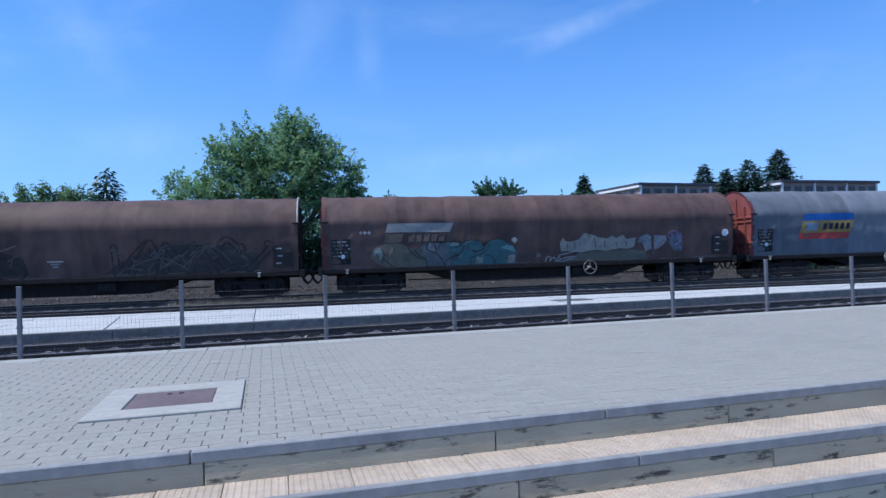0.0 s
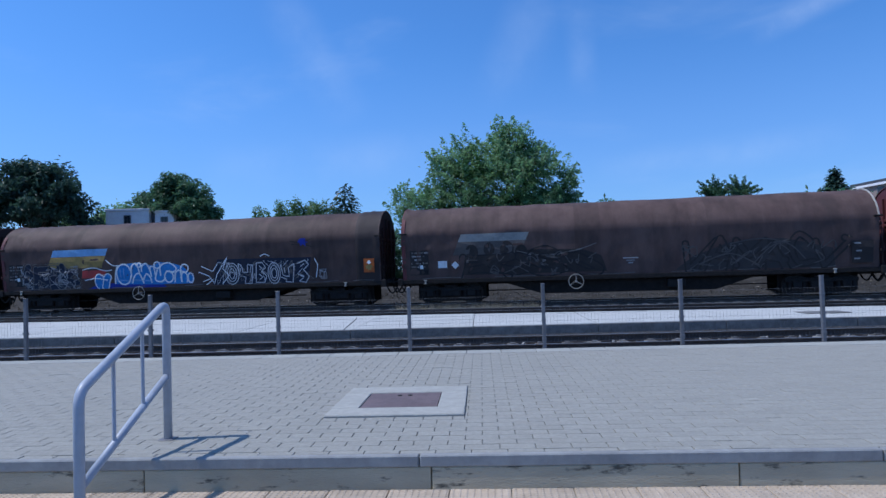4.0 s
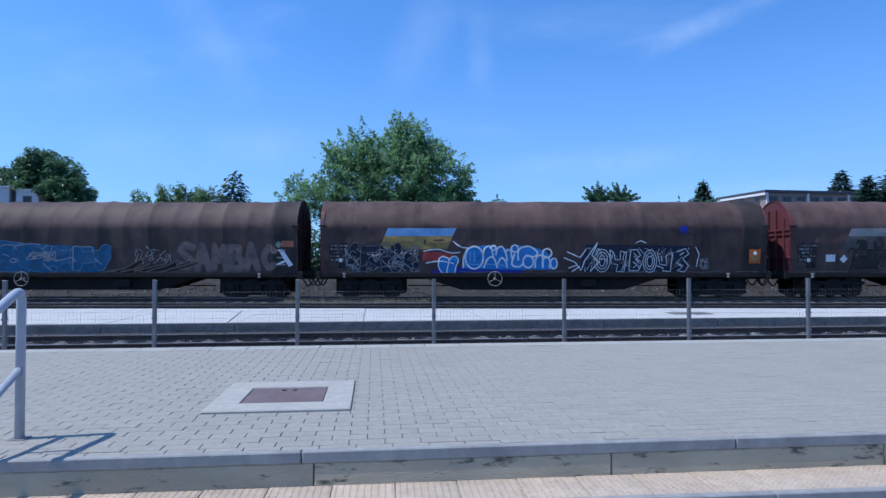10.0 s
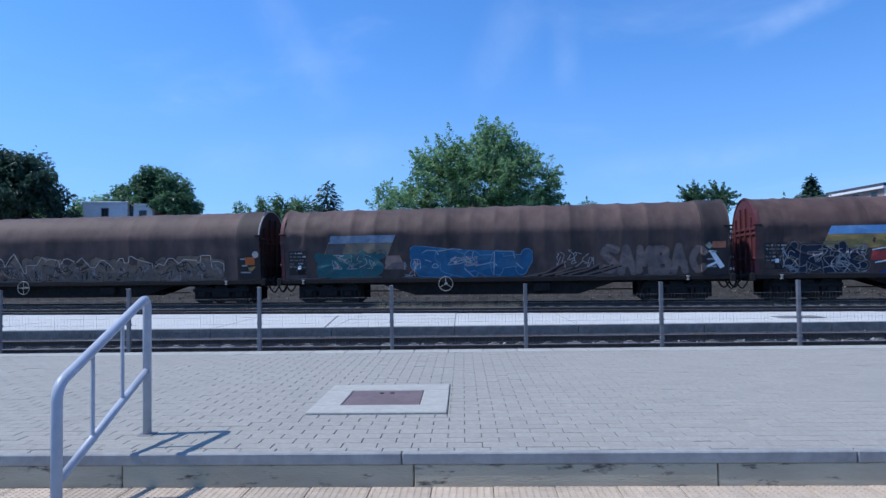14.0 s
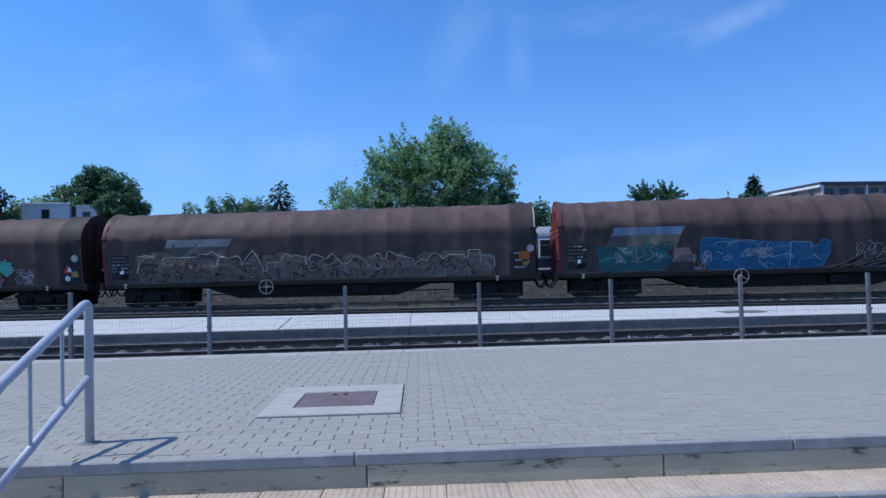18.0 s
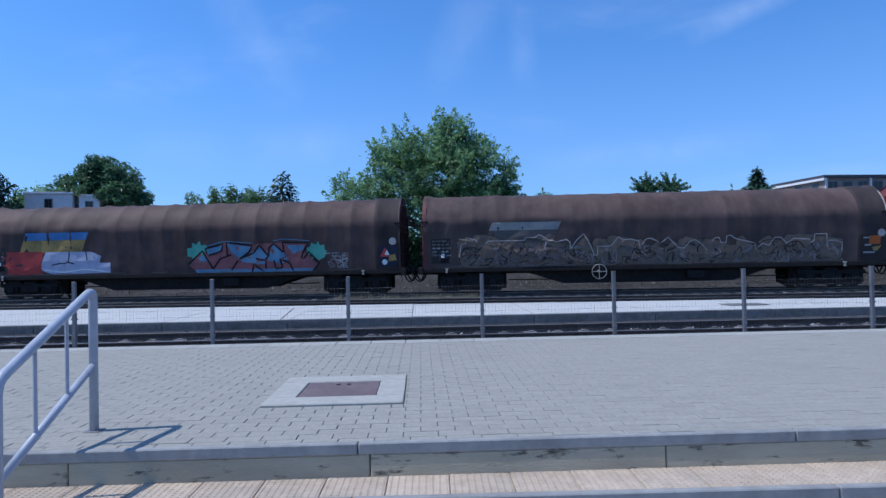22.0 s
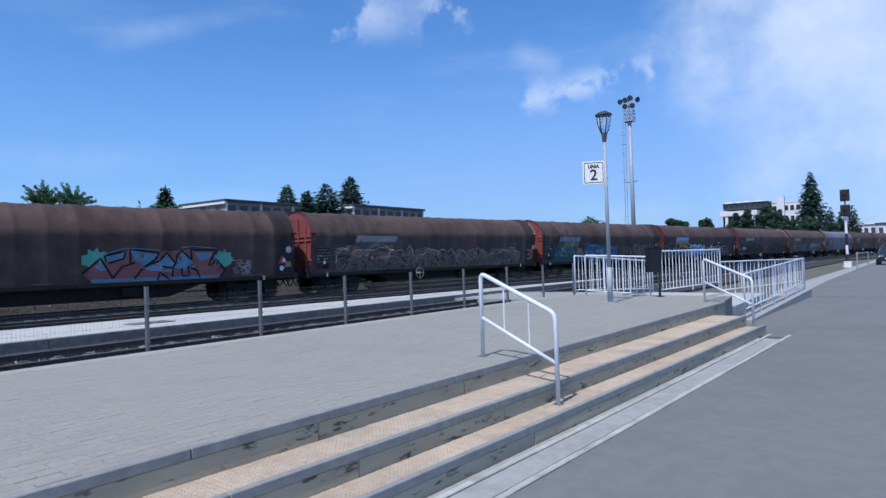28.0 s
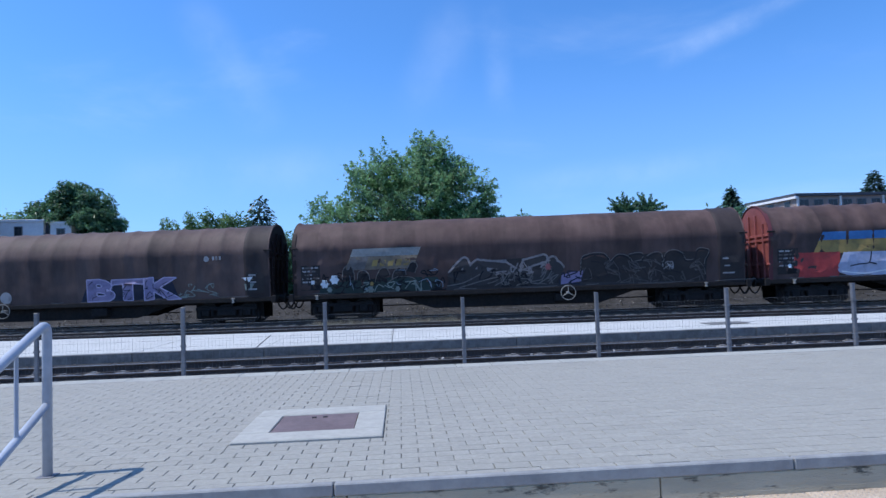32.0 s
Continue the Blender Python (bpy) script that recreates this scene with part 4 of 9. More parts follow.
# ramp beyond the steps: two flights with barred railings
quad_slab("ramp_landing", [(18.42, 4.6), (24.5, 5.0), (24.5, 9.2), (18.42, 9.6)], -0.75, -0.30, M["kerb"], "sunken concrete landing of the ramp")
bm = bmesh.new()
add_box(bm, 18.05, 27.75, 4.05, 4.48, -0.75, -0.587)
for v in bm.verts:
    if v.co.z > -0.6 and v.co.x > 20:
        v.co.z = -0.34
structure("ramp_plinth", bm, M["gutter"], "low rising concrete plinth under the ramp railing")
railing("railing", (18.15, 8.65), (18.25, 6.73), 0.0, -0.1, 1.2, 0.19, "white barred steel railing at the platform end")
railing("railing", (18.45, 9.15), (24.5, 8.9), 0.0, -0.30, 1.2, 0.24, "white barred steel railing sloping along the ramp")
railing("railing", (18.5, 6.56), (23.5, 6.18), 0.0, 0.0, 1.25, 0.24, "white barred steel railing between the ramp flights")
railing("railing", (23.6, 6.19), (33.0, 5.1), -0.30, -0.40, 1.12, 0.4, "white barred steel railing on the far ramp flight")
railing("railing", (18.26, 4.26), (27.65, 4.26), -0.587, -0.34, 1.166, 0.44, "white barred steel railing on the plinth by the road", 0.25)


def litter_bin():
    M["bin_black"] = material("black_bin_paint", (0.006, 0.007, 0.010), (0.011, 0.012, 0.016), 10.0, 0.5, bump=0.05)
    b = thing("litter_bin", "black metal litter bin hung on a slim post on the platform", "litter bin", at=(17.8, 6.3, 0), rz=-25)
    part("post", rod((0, 0, 0), (0, 0, 1.44), 0.032), M["bin_black"], b)
    part("base_plate", box(-0.08, 0.08, -0.08, 0.08, 0, 0.012, 0.003), M["bin_black"], b)
    cx, cy = -0.12, 0.075
    bm = bmesh.new()
    lo = [bm.verts.new((cx + sx * 0.15, cy + sy * 0.12, 0.68)) for sx, sy in ((-1, -1), (1, -1), (1, 1), (-1, 1))]
    hi = [bm.verts.new((cx + sx * 0.185, cy + sy * 0.15, 1.34)) for sx, sy in ((-1, -1), (1, -1), (1, 1), (-1, 1))]
    bm.faces.new(lo[::-1])
    bm.faces.new(hi)
    for i in range(4):
        bm.faces.new((lo[i], lo[(i + 1) % 4], hi[(i + 1) % 4], hi[i]))
    bmesh.ops.bevel(bm, geom=list(bm.edges), offset=0.012, segments=1, profile=0.5, affect="EDGES")
    part("bucket", bm, M["bin_black"], b)
    part("rim", box(cx - 0.195, cx + 0.195, cy - 0.16, cy + 0.16, 1.34, 1.375, 0.01), M["bin_black"], b)
    part("ashtray", box(cx - 0.05, cx + 0.07, cy - 0.05, cy + 0.05, 1.375, 1.42, 0.01), M["bin_black"], b)


litter_bin()

M["sign_white"] = material("white_sign_enamel", (0.78, 0.78, 0.77), (0.84, 0.84, 0.83), 6.0, 0.4, bump=0.02)
M["sign_black"] = material("black_sign_paint", (0.015, 0.015, 0.016), (0.03, 0.03, 0.03), 6.0, 0.5, bump=0)
M["lamp_grey"] = material("grey_lamp_paint", (0.32, 0.36, 0.42), (0.38, 0.42, 0.48), 10.0, 0.45, bump=0.05, stain=(0.27, 0.3, 0.34), stain_scale=2.0)
M["galv_bright"] = material("bright_galvanised_steel", (0.36, 0.37, 0.39), (0.5, 0.51, 0.53), 18.0, 0.5, metal=0.5, bump=0.08, stain=(0.27, 0.27, 0.28), stain_scale=3.0)
M["lamp_dark"] = material("dark_lamp_metal", (0.05, 0.055, 0.065), (0.09, 0.095, 0.11), 10.0, 0.5, bump=0.05)


def clear_glass():
    m = bpy.data.materials.new("clear_lamp_glass")
    m.use_nodes = True
    b = m.node_tree.nodes["Principled BSDF"]
    b.inputs["Base Color"].default_value = (0.85, 0.9, 0.95, 1)
    b.inputs["Roughness"].default_value = 0.12
    b.inputs["Transmission Weight"].default_value = 0.9
    b.inputs["IOR"].default_value = 1.15
    return m


M["clear"] = clear_glass()


def street_lamp():
    s = thing("street_lamp", "grey steel lamp post with an urn-shaped glass lantern", "street lamp", at=(15.5, 6.75, 0))
    s.scale = (1, 1, 0.962)
    part("pole", rod((0, 0, 0.9), (0, 0, 4.25), 0.047, 0.038, 14), M["lamp_grey"], s, smooth=True)
    part("pole_base", rod((0, 0, 0), (0, 0, 0.92), 0.072, 0.064, 14), M["lamp_grey"], s, smooth=True)
    part("base_plate", box(-0.15, 0.15, -0.15, 0.15, 0, 0.02, 0.004), M["lamp_grey"], s)
    part("neck", rod((0, 0, 4.2), (0, 0, 4.42), 0.05, 0.075, 12), M["lamp_dark"], s)
    bm = bmesh.new()
    prof = ((0.06, 4.40), (0.11, 4.50), (0.15, 4.64), (0.17, 4.80), (0.175, 4.88))
    rings = [[bm.verts.new((r * math.cos(a * math.pi / 8), r * math.sin(a * math.pi / 8), z)) for a in range(16)] for r, z in prof]
    for u, v in zip(rings, rings[1:]):
        for k in range(16):
            bm.faces.new((u[k], u[(k + 1) % 16], v[(k + 1) % 16], v[k]))
    part("globe", bm, M["clear"], s, "clear glass globe", True)
    for k in range(4):
        a = math.pi / 4 + k * math.pi / 2
        part("strut", tube([(r * 1.04 * math.cos(a), r * 1.04 * math.sin(a), z) for r, z in prof], 0.012, 6), M["lamp_dark"], s)
    bm = bmesh.new()
    bmesh.ops.create_cone(bm, cap_ends=True, segments=20, radius1=0.215, radius2=0.19, depth=0.04, matrix=Matrix.Translation((0, 0, 4.905)))
    bmesh.ops.create_cone(bm, cap_ends=True, segments=20, radius1=0.19, radius2=0.05, depth=0.07, matrix=Matrix.Translation((0, 0, 4.965)))
    part("canopy", bm, M["lamp_dark"], s, "dark domed lamp canopy", True)
    # track number sign on the post
    b = thing("platform_sign", "white square sign with black lettering LINIA 2 on the lamp post", "sign", at=(15.41, 7.03, 3.28), rz=-66)
    part("panel", box(-0.27, 0.27, -0.01, 0.01, -0.29, 0.29, 0.004), M["sign_white"], b)
    bm = bmesh.new()
    for x0, x1, z0, z1 in ((-0.235, 0.235, 0.24, 0.255), (-0.235, 0.235, -0.255, -0.24), (-0.235, -0.22, -0.255, 0.255), (0.22, 0.235, -0.255, 0.255)):
        add_box(bm, x0, x1, -0.0135, -0.0105, z0, z1)
    part("border", bm, M["sign_black"], b)
    for body, size, z in (("LINIA", 0.11, 0.155), ("2", 0.38, -0.07)):
        me = text_mesh(body, size, offset=0.006)
        me.transform(Matrix.Rotation(radians(90), 4, "X"))
        ob = part_mesh("lettering", me, M["sign_black"], b)
        ob.location = (0, -0.0145, z)
    for z in (0.15, -0.15):
        part("clamp", box(0.2, 0.36, 0.0, 0.03, z - 0.015, z + 0.015), M["galv_bright"], b)


street_lamp()


def light_mast():
    m = thing("light_mast", "tall grey floodlight mast with ladder and lamp cluster", "floodlight mast", at=(75.2, 29.2, -0.2))
    part("shaft", rod((0, 0, 0), (0, 0, 17.4), 0.27, 0.21, 14), M["lamp_grey"], m, smooth=True)
    for y in (0.5, 0.82):
        part("ladder_rail", rod((-0.25, y + 0.1, 0.5), (-0.25, y - 0.05, 17.5), 0.03, seg=6), M["galv_bright"], m)
    for k in range(40):
        z = 0.8 + k * 0.42
        o = 0.1 - 0.15 * z / 17.5
        part("rung", rod((-0.25, 0.5 + o, z), (-0.25, 0.82 + o, z), 0.016, seg=5), M["galv_bright"], m)
    for k in range(14):
        z = 2.6 + k * 1.1
        part("ladder_hoop", tube([(-0.25, 0.52, z), (-0.6, 0.46, z), (-0.75, 0.66, z), (-0.6, 0.88, z), (-0.25, 0.84, z)], 0.018, 5), M["galv_bright"], m)
    part("platform_floor", box(-0.5, 0.5, -0.5, 0.6, 17.4, 17.48, 0.01), M["lamp_grey"], m)
    bm = bmesh.new()
    for z in (17.9, 18.35, 18.8):
        for x0, y0, x1, y1 in ((-0.5, -0.5, 0.5, -0.5), (0.5, -0.5, 0.5, 0.6), (0.5, 0.6, -0.5, 0.6), (-0.5, 0.6, -0.5, -0.5)):
            add_rod(bm, (x0, y0, z), (x1, y1, z), 0.035, seg=6)
    for k in range(9):
        y = -0.5 + 1.1 * k / 8
        for x in (-0.5, 0.5):
            add_rod(bm, (x, y, 17.45), (x, y, 18.8), 0.035 if k % 4 == 0 else 0.022, seg=6)
    part("guard_rail", bm, M["lamp_grey"], m)
    part("head_pole", rod((0, 0.05, 17.4), (0, 0.05, 20.1), 0.07, seg=8), M["lamp_grey"], m)
    for z, w in ((20.0, 1.0), (19.2, 0.6)):
        part("cross_arm", rod((-0.1, -w, z), (-0.1, w, z), 0.04, seg=6), M["lamp_grey"], m)
    for y, z, turn in ((0.86, 20.0, 0.25), (0.28, 20.1, 0.05), (-0.32, 20.25, -0.1), (0.3, 19.35, 0.1), (-0.5, 19.3, -0.25), (-0.95, 19.95, -1.1)):
        bm = bmesh.new()
        d = Vector((-math.cos(turn), math.sin(turn), -0.35)).normalized()
        p = Vector((-0.2, y, z))
        add_rod(bm, p, p + d * 0.3, 0.16, 0.33, 14)
        add_rod(bm, p + d * 0.3, p + d * 0.34, 0.34, 0.34, 14)
        fl = part("floodlight", bm, M["lamp_dark"], m)
        part("bracket", rod((-0.05, y * 0.9, z - 0.12), p, 0.035, seg=6), M["lamp_grey"], fl)
    for s in (-1, 1):
        part("camera_arm", rod((0, 0, 10.0), (-0.2, s * 0.8, 10.15), 0.04, seg=6), M["lamp_dark"], m)


light_mast()



def rail_signal():
    s = thing("railway_signal", "black railway light signal on a black and white banded mast", "signal", at=(67.7, 6.7, -0.6))
    s.scale = (1.1, 1.1, 1.1)
    for k, (z0, z1, mt) in enumerate(((0, 1.0, "black"), (1.0, 1.75, "sign_white"), (1.75, 2.7, "black"), (2.7, 4.2, "sign_white"))):
        part("mast_band", rod((0, 0, z0), (0, 0, z1), 0.10, seg=10), M[mt], s)
    part("footing", box(-0.35, 0.35, -0.35, 0.35, -0.1, 0.12, 0.02), M["concrete"], s)
    for z in (4.1, 5.35):
        h = part("signal_head", box(-0.18, 0.18, -0.33, 0.33, z, z + 0.95, 0.03), M["black"], s)
        for dz in (0.25, 0.6):
            part("hood", rod((-0.2, 0, z + dz), (-0.42, 0, z + dz), 0.12, seg=10), M["black"], h)
    part("link", rod((0, 0, 4.0), (0, 0, 5.4), 0.05, seg=8), M["black"], s)
    b = thing("relay_box", "small white trackside cabinet", "cabinet", at=(64.8, 6.4, ASPHALT))
    part("body", box(-0.3, 0.3, -0.28, 0.28, 0, 0.5, 0.03), M["sign_white"], b)
    part("lid", box(-0.33, 0.33, -0.31, 0.31, 0.5, 0.55, 0.015), M["sign_white"], b)
    p = thing("bollard_rail", "short grey steel barrier at the road edge", "barrier", at=(59.0, 5.24, ASPHALT))
    part("post", rod((0, 0, 0), (0, 0, 1.3), 0.05, seg=8), M["galv_bright"], p)
    part("post", rod((10.0, 0, 0), (10.0, 0, 1.3), 0.05, seg=8), M["galv_bright"], p)
    part("bar", rod((0, 0, 1.26), (10.0, 0, 1.26), 0.04, seg=8), M["galv_bright"], p)


rail_signal()

M["car_paint"] = material("dark_blue_car_paint", (0.012, 0.017, 0.035), (0.018, 0.024, 0.045), 2.0, 0.22, metal=0.2, bump=0)
M["headlamp"] = material("headlamp_plastic", (0.55, 0.57, 0.6), (0.65, 0.67, 0.7), 3.0, 0.2, bump=0)


def parked_car():
    c = thing("car", "dark blue family car parked facing the station on the forecourt", "car", at=(74.4, 3.85, ASPHALT), rz=180)
    c.scale = (1.12, 1.12, 1.2)
    # x forward in car space; loft of sections (half width, height) along the length
    def loft(secs):
        bm = bmesh.new()
        rings = []
        for x, w0, w1, z0, z1 in secs:
            rings.append([bm.verts.new(p) for p in ((x, -w0, z0), (x, -w0 * 1.0, (z0 + z1) / 2), (x, -w1, z1), (x, w1, z1), (x, w0, (z0 + z1) / 2), (x, w0, z0))])
        for u, v in zip(rings, rings[1:]):
            for k in range(6):
                bm.faces.new((u[k], u[(k + 1) % 6], v[(k + 1) % 6], v[k]))
        bm.faces.new(rings[0][::-1])
        bm.faces.new(rings[-1])
        bmesh.ops.recalc_face_normals(bm, faces=bm.faces)
        return bm
    part("body", loft(((-2.2, 0.72, 0.6, 0.4, 0.85), (-2.05, 0.86, 0.76, 0.28, 0.98), (-1.0, 0.9, 0.82, 0.25, 0.98), (0.9, 0.9, 0.82, 0.25, 0.95), (1.7, 0.88, 0.72, 0.26, 0.82), (2.12, 0.78, 0.6, 0.3, 0.68))), M["car_paint"], c, smooth=False)
    part("cabin", loft(((-1.95, 0.74, 0.62, 0.95, 1.05), (-1.3, 0.8, 0.62, 0.95, 1.44), (0.05, 0.8, 0.62, 0.95, 1.47), (0.95, 0.8, 0.72, 0.93, 0.97))), M["glass"], c, "dark tinted car windows")
    part("roof_panel", loft(((-1.35, 0.63, 0.58, 1.43, 1.465), (0.0, 0.63, 0.58, 1.455, 1.49))), M["car_paint"], c)
    for y in (-0.55, 0.55):
        part("roof_rail", box(-1.2, -0.1, y - 0.02, y + 0.02, 1.47, 1.53, 0.008), M["galv_bright"], c)
        part("headlight", box(1.9, 2.1, y - 0.17, y + 0.17, 0.6, 0.72, 0.03), M["headlamp"], c)
        part("mirror", box(0.55, 0.72, y * 1.72 - 0.1, y * 1.72 + 0.1, 0.95, 1.1, 0.03), M["car_paint"], c)
    part("grille", box(2.08, 2.16, -0.42, 0.42, 0.42, 0.58, 0.02), M["black"], c)
    part("number_plate", box(2.155, 2.17, -0.26, 0.26, 0.44, 0.55), M["sign_white"], c)
    for x in (-1.3, 1.32):
        for y in (-0.84, 0.84):
            w = part("wheel", rod((x, y - 0.1, 0.31), (x, y + 0.1, 0.31), 0.31, seg=18), M["black"], c, smooth=False)
            part("rim", rod((x, y - 0.11, 0.31), (x, y + 0.11, 0.31), 0.2, seg=14), M["galv_bright"], w)


parked_car()

# ---------------------------------------------------------------- the goods train
HOOD_L, PERIOD = 18.85, 19.9
HALF, EAVE, TOP, SILL = 1.45, 3.08, 4.25, 1.10
ARC_R = (HALF ** 2 + (TOP - EAVE) ** 2) / (2 * (TOP - EAVE))
ARC_A = math.asin(HALF / ARC_R)


LEAN = 0.20                                      # the sides draw in towards the sill


def half_at(z):
    return HALF - LEAN * max(0.0, EAVE - z) / (EAVE - SILL)


def sag(x, z, kind):
    """How far the tarpaulin stands out or sags at x along and z up the hood."""
    hoop = abs(math.sin(math.pi * x / 1.047)) if kind != "smooth" else abs(math.sin(math.pi * x / 3.14)) * 0.5
    up = min(1.0, max(0.0, (z - 1.2) / 2.2))
    f = -0.046 * up * hoop ** 0.6 if kind == "ribbed" else -0.022 * up * hoop ** 0.7
    # slack cloth: slanting creases, strongest towards the rear end
    slack = max(0.0, noise.noise((x * 0.9 - z * 1.1, z * 1.9 + x * 0.5, 12.3 if kind == "smooth" else 4.4)))
    # sharp creases where the cloth bunches up at the ends
    end = max(0.0, 1.0 - x / 2.6) + max(0.0, 1.0 - (HOOD_L - x) / 1.3) * 0.7 + (0.5 if kind != "ribbed" and 2.8 < x < 7.0 and z < 2.5 else 0.12)
    ridge = max(0.0, 1.0 - 5.0 * abs(noise.noise((x * 0.9 + z * 1.5, z * 0.9 - x * 0.6, 6.6 if kind == "smooth" else 2.2))))
    f += 0.06 * end * ridge * min(1.0, max(0.0, (z - 1.15) / 0.3))
    f += 0.05 * slack * (1.0 if x < 7.5 else 0.35) * min(1.0, max(0.0, (z - 1.1) / 0.4))
    f += 0.022 * noise.noise((x * 0.55, z * 0.8, 3.1 if kind == "ribbed" else 7.7)) * (0.3 + 0.7 * up)
    return f + 0.007 * noise.noise((x * 2.7, z * 1.6, 1.0))


def hood_point(x, u, kind):
    """u from 0 (near sill) over the top (0.5) to 1 (far sill)."""
    side, v = (-1, u * 2) if u <= 0.5 else (1, (1 - u) * 2)
    if v < 0.5:
        z = SILL + (EAVE - SILL) * v / 0.5
        y, nrm = half_at(z), (1.0, 0.0)
    else:
        a = ARC_A * (1 - (v - 0.5) / 0.5)
        y, z = ARC_R * math.sin(a), TOP - ARC_R * (1 - math.cos(a))
        nrm = (math.sin(a), math.cos(a))
    d = sag(x, z, kind)
    return (x, side * (y + d * nrm[0]), z + d * nrm[1])


HOODS = {}


def hood_mesh(kind):
    if kind not in HOODS:
        nx, nu = 217, 53
        V = [hood_point(HOOD_L * i / (nx - 1), j / (nu - 1), kind) for i in range(nx) for j in range(nu)]
        F = [(i * nu + j, i * nu + j + 1, (i + 1) * nu + j + 1, (i + 1) * nu + j) for i in range(nx - 1) for j in range(nu - 1)]
        me = raw_mesh("hood_" + kind, V, F)
        me.polygons.foreach_set("use_smooth", [True] * len(me.polygons))
        HOODS[kind] = me
    return HOODS[kind]


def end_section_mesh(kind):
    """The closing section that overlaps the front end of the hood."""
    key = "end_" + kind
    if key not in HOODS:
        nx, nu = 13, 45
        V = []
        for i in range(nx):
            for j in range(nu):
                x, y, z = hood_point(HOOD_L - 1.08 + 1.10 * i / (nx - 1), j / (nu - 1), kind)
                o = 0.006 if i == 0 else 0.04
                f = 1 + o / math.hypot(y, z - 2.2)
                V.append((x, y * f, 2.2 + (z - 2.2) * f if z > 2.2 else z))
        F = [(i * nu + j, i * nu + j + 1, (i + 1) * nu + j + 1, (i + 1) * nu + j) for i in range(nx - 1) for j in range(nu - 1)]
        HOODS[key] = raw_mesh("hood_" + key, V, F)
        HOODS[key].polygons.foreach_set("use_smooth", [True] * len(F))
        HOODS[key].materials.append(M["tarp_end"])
    return HOODS[key]


def side_y(x, z, kind, off=0.012):
    if x > HOOD_L - 1.08:
        off += 0.045
    if z > EAVE:
        a = math.acos(max(-1.0, min(1.0, 1 - (TOP - z) / ARC_R)))
        return -(ARC_R + sag(x, z, kind)) * math.sin(a) - off
    return -(half_at(z) + sag(x, z, kind)) - off


SHARED = {}


def shared(key, make):
    if key not in SHARED:
        bm = make()
        me = bpy.data.meshes.new(key)
        bm.to_mesh(me)
        bm.free()
        SHARED[key] = me
    return SHARED[key]


def end_wall_bm():
    """Arched steel end with ribs, local x pointing out of the wagon."""
    bm = bmesh.new()
    pts = [(-half_at(SILL) + 0.02, SILL)]
    for k in range(0, 25):
        a = ARC_A * (k / 12 - 1)
        pts.append(((ARC_R - 0.02) * math.sin(a), TOP - ARC_R + (ARC_R - 0.02) * math.cos(a)))
    pts.append((half_at(SILL) - 0.02, SILL))
    front = [bm.verts.new((0.02, y, z)) for y, z in pts]
    back = [bm.verts.new((-0.06, y, z)) for y, z in pts]
    bm.faces.new(front)
    bm.faces.new(back[::-1])
    for i in range(len(pts)):
        j = (i + 1) % len(pts)
        bm.faces.new((front[i], back[i], back[j], front[j]))
    bmesh.ops.recalc_face_normals(bm, faces=bm.faces)
    return bm


def rib_bm(y0, y1, z0, z1, d):
    return box(0.018, d, y0, y1, z0, z1, 0.01)


RIBS = [(y - 0.05, y + 0.05, SILL, 3.85 if abs(y) < 0.5 else 3.45, 0.10) for y in (-0.95, -0.32, 0.32, 0.95)]
RIBS += [(-HALF + 0.03, HALF - 0.03, z - 0.05, z + 0.05, 0.075) for z in (1.75, 2.75, 2.95)]


def end_arch_bm(legs=True):
    pts = []
    for k in range(0, 29):
        a = ARC_A * (k / 14 - 1)
        pts.append((0, (ARC_R + 0.012) * math.sin(a), TOP - ARC_R + (ARC_R + 0.012) * math.cos(a)))
    if legs:
        pts = [(0, -half_at(SILL) - 0.012, SILL)] + pts + [(0, half_at(SILL) + 0.012, SILL)]
    return tube(pts, 0.035, 6)


def end_frame_bm():
    """Steel band that frames the rear end of the hood, standing a little proud of the cloth."""
    bm = bmesh.new()
    prof = [(-half_at(SILL), SILL)] + [(-half_at(z), z) for z in (1.8, 2.5)]
    for k in range(0, 25):
        a = ARC_A * (k / 12 - 1)
        prof.append((ARC_R * math.sin(a), TOP - ARC_R + ARC_R * math.cos(a)))
    prof += [(half_at(z), z) for z in (2.5, 1.8, SILL)]
    rings = []
    for x, o in ((-0.05, 0.0), (-0.05, 0.035), (0.11, 0.035), (0.11, 0.0)):
        ring = []
        for y, z in prof:
            l = math.hypot(y, z - 2.4)
            ring.append(bm.verts.new((x, y * (1 + o / l), 2.4 + (z - 2.4) * (1 + o / l) if z > 2.4 else z)))
        rings.append(ring)
    for u, v in zip(rings, rings[1:]):
        for k in range(len(prof) - 1):
            bm.faces.new((u[k], u[k + 1], v[k + 1], v[k]))
    bmesh.ops.recalc_face_normals(bm, faces=bm.faces)
    return bm


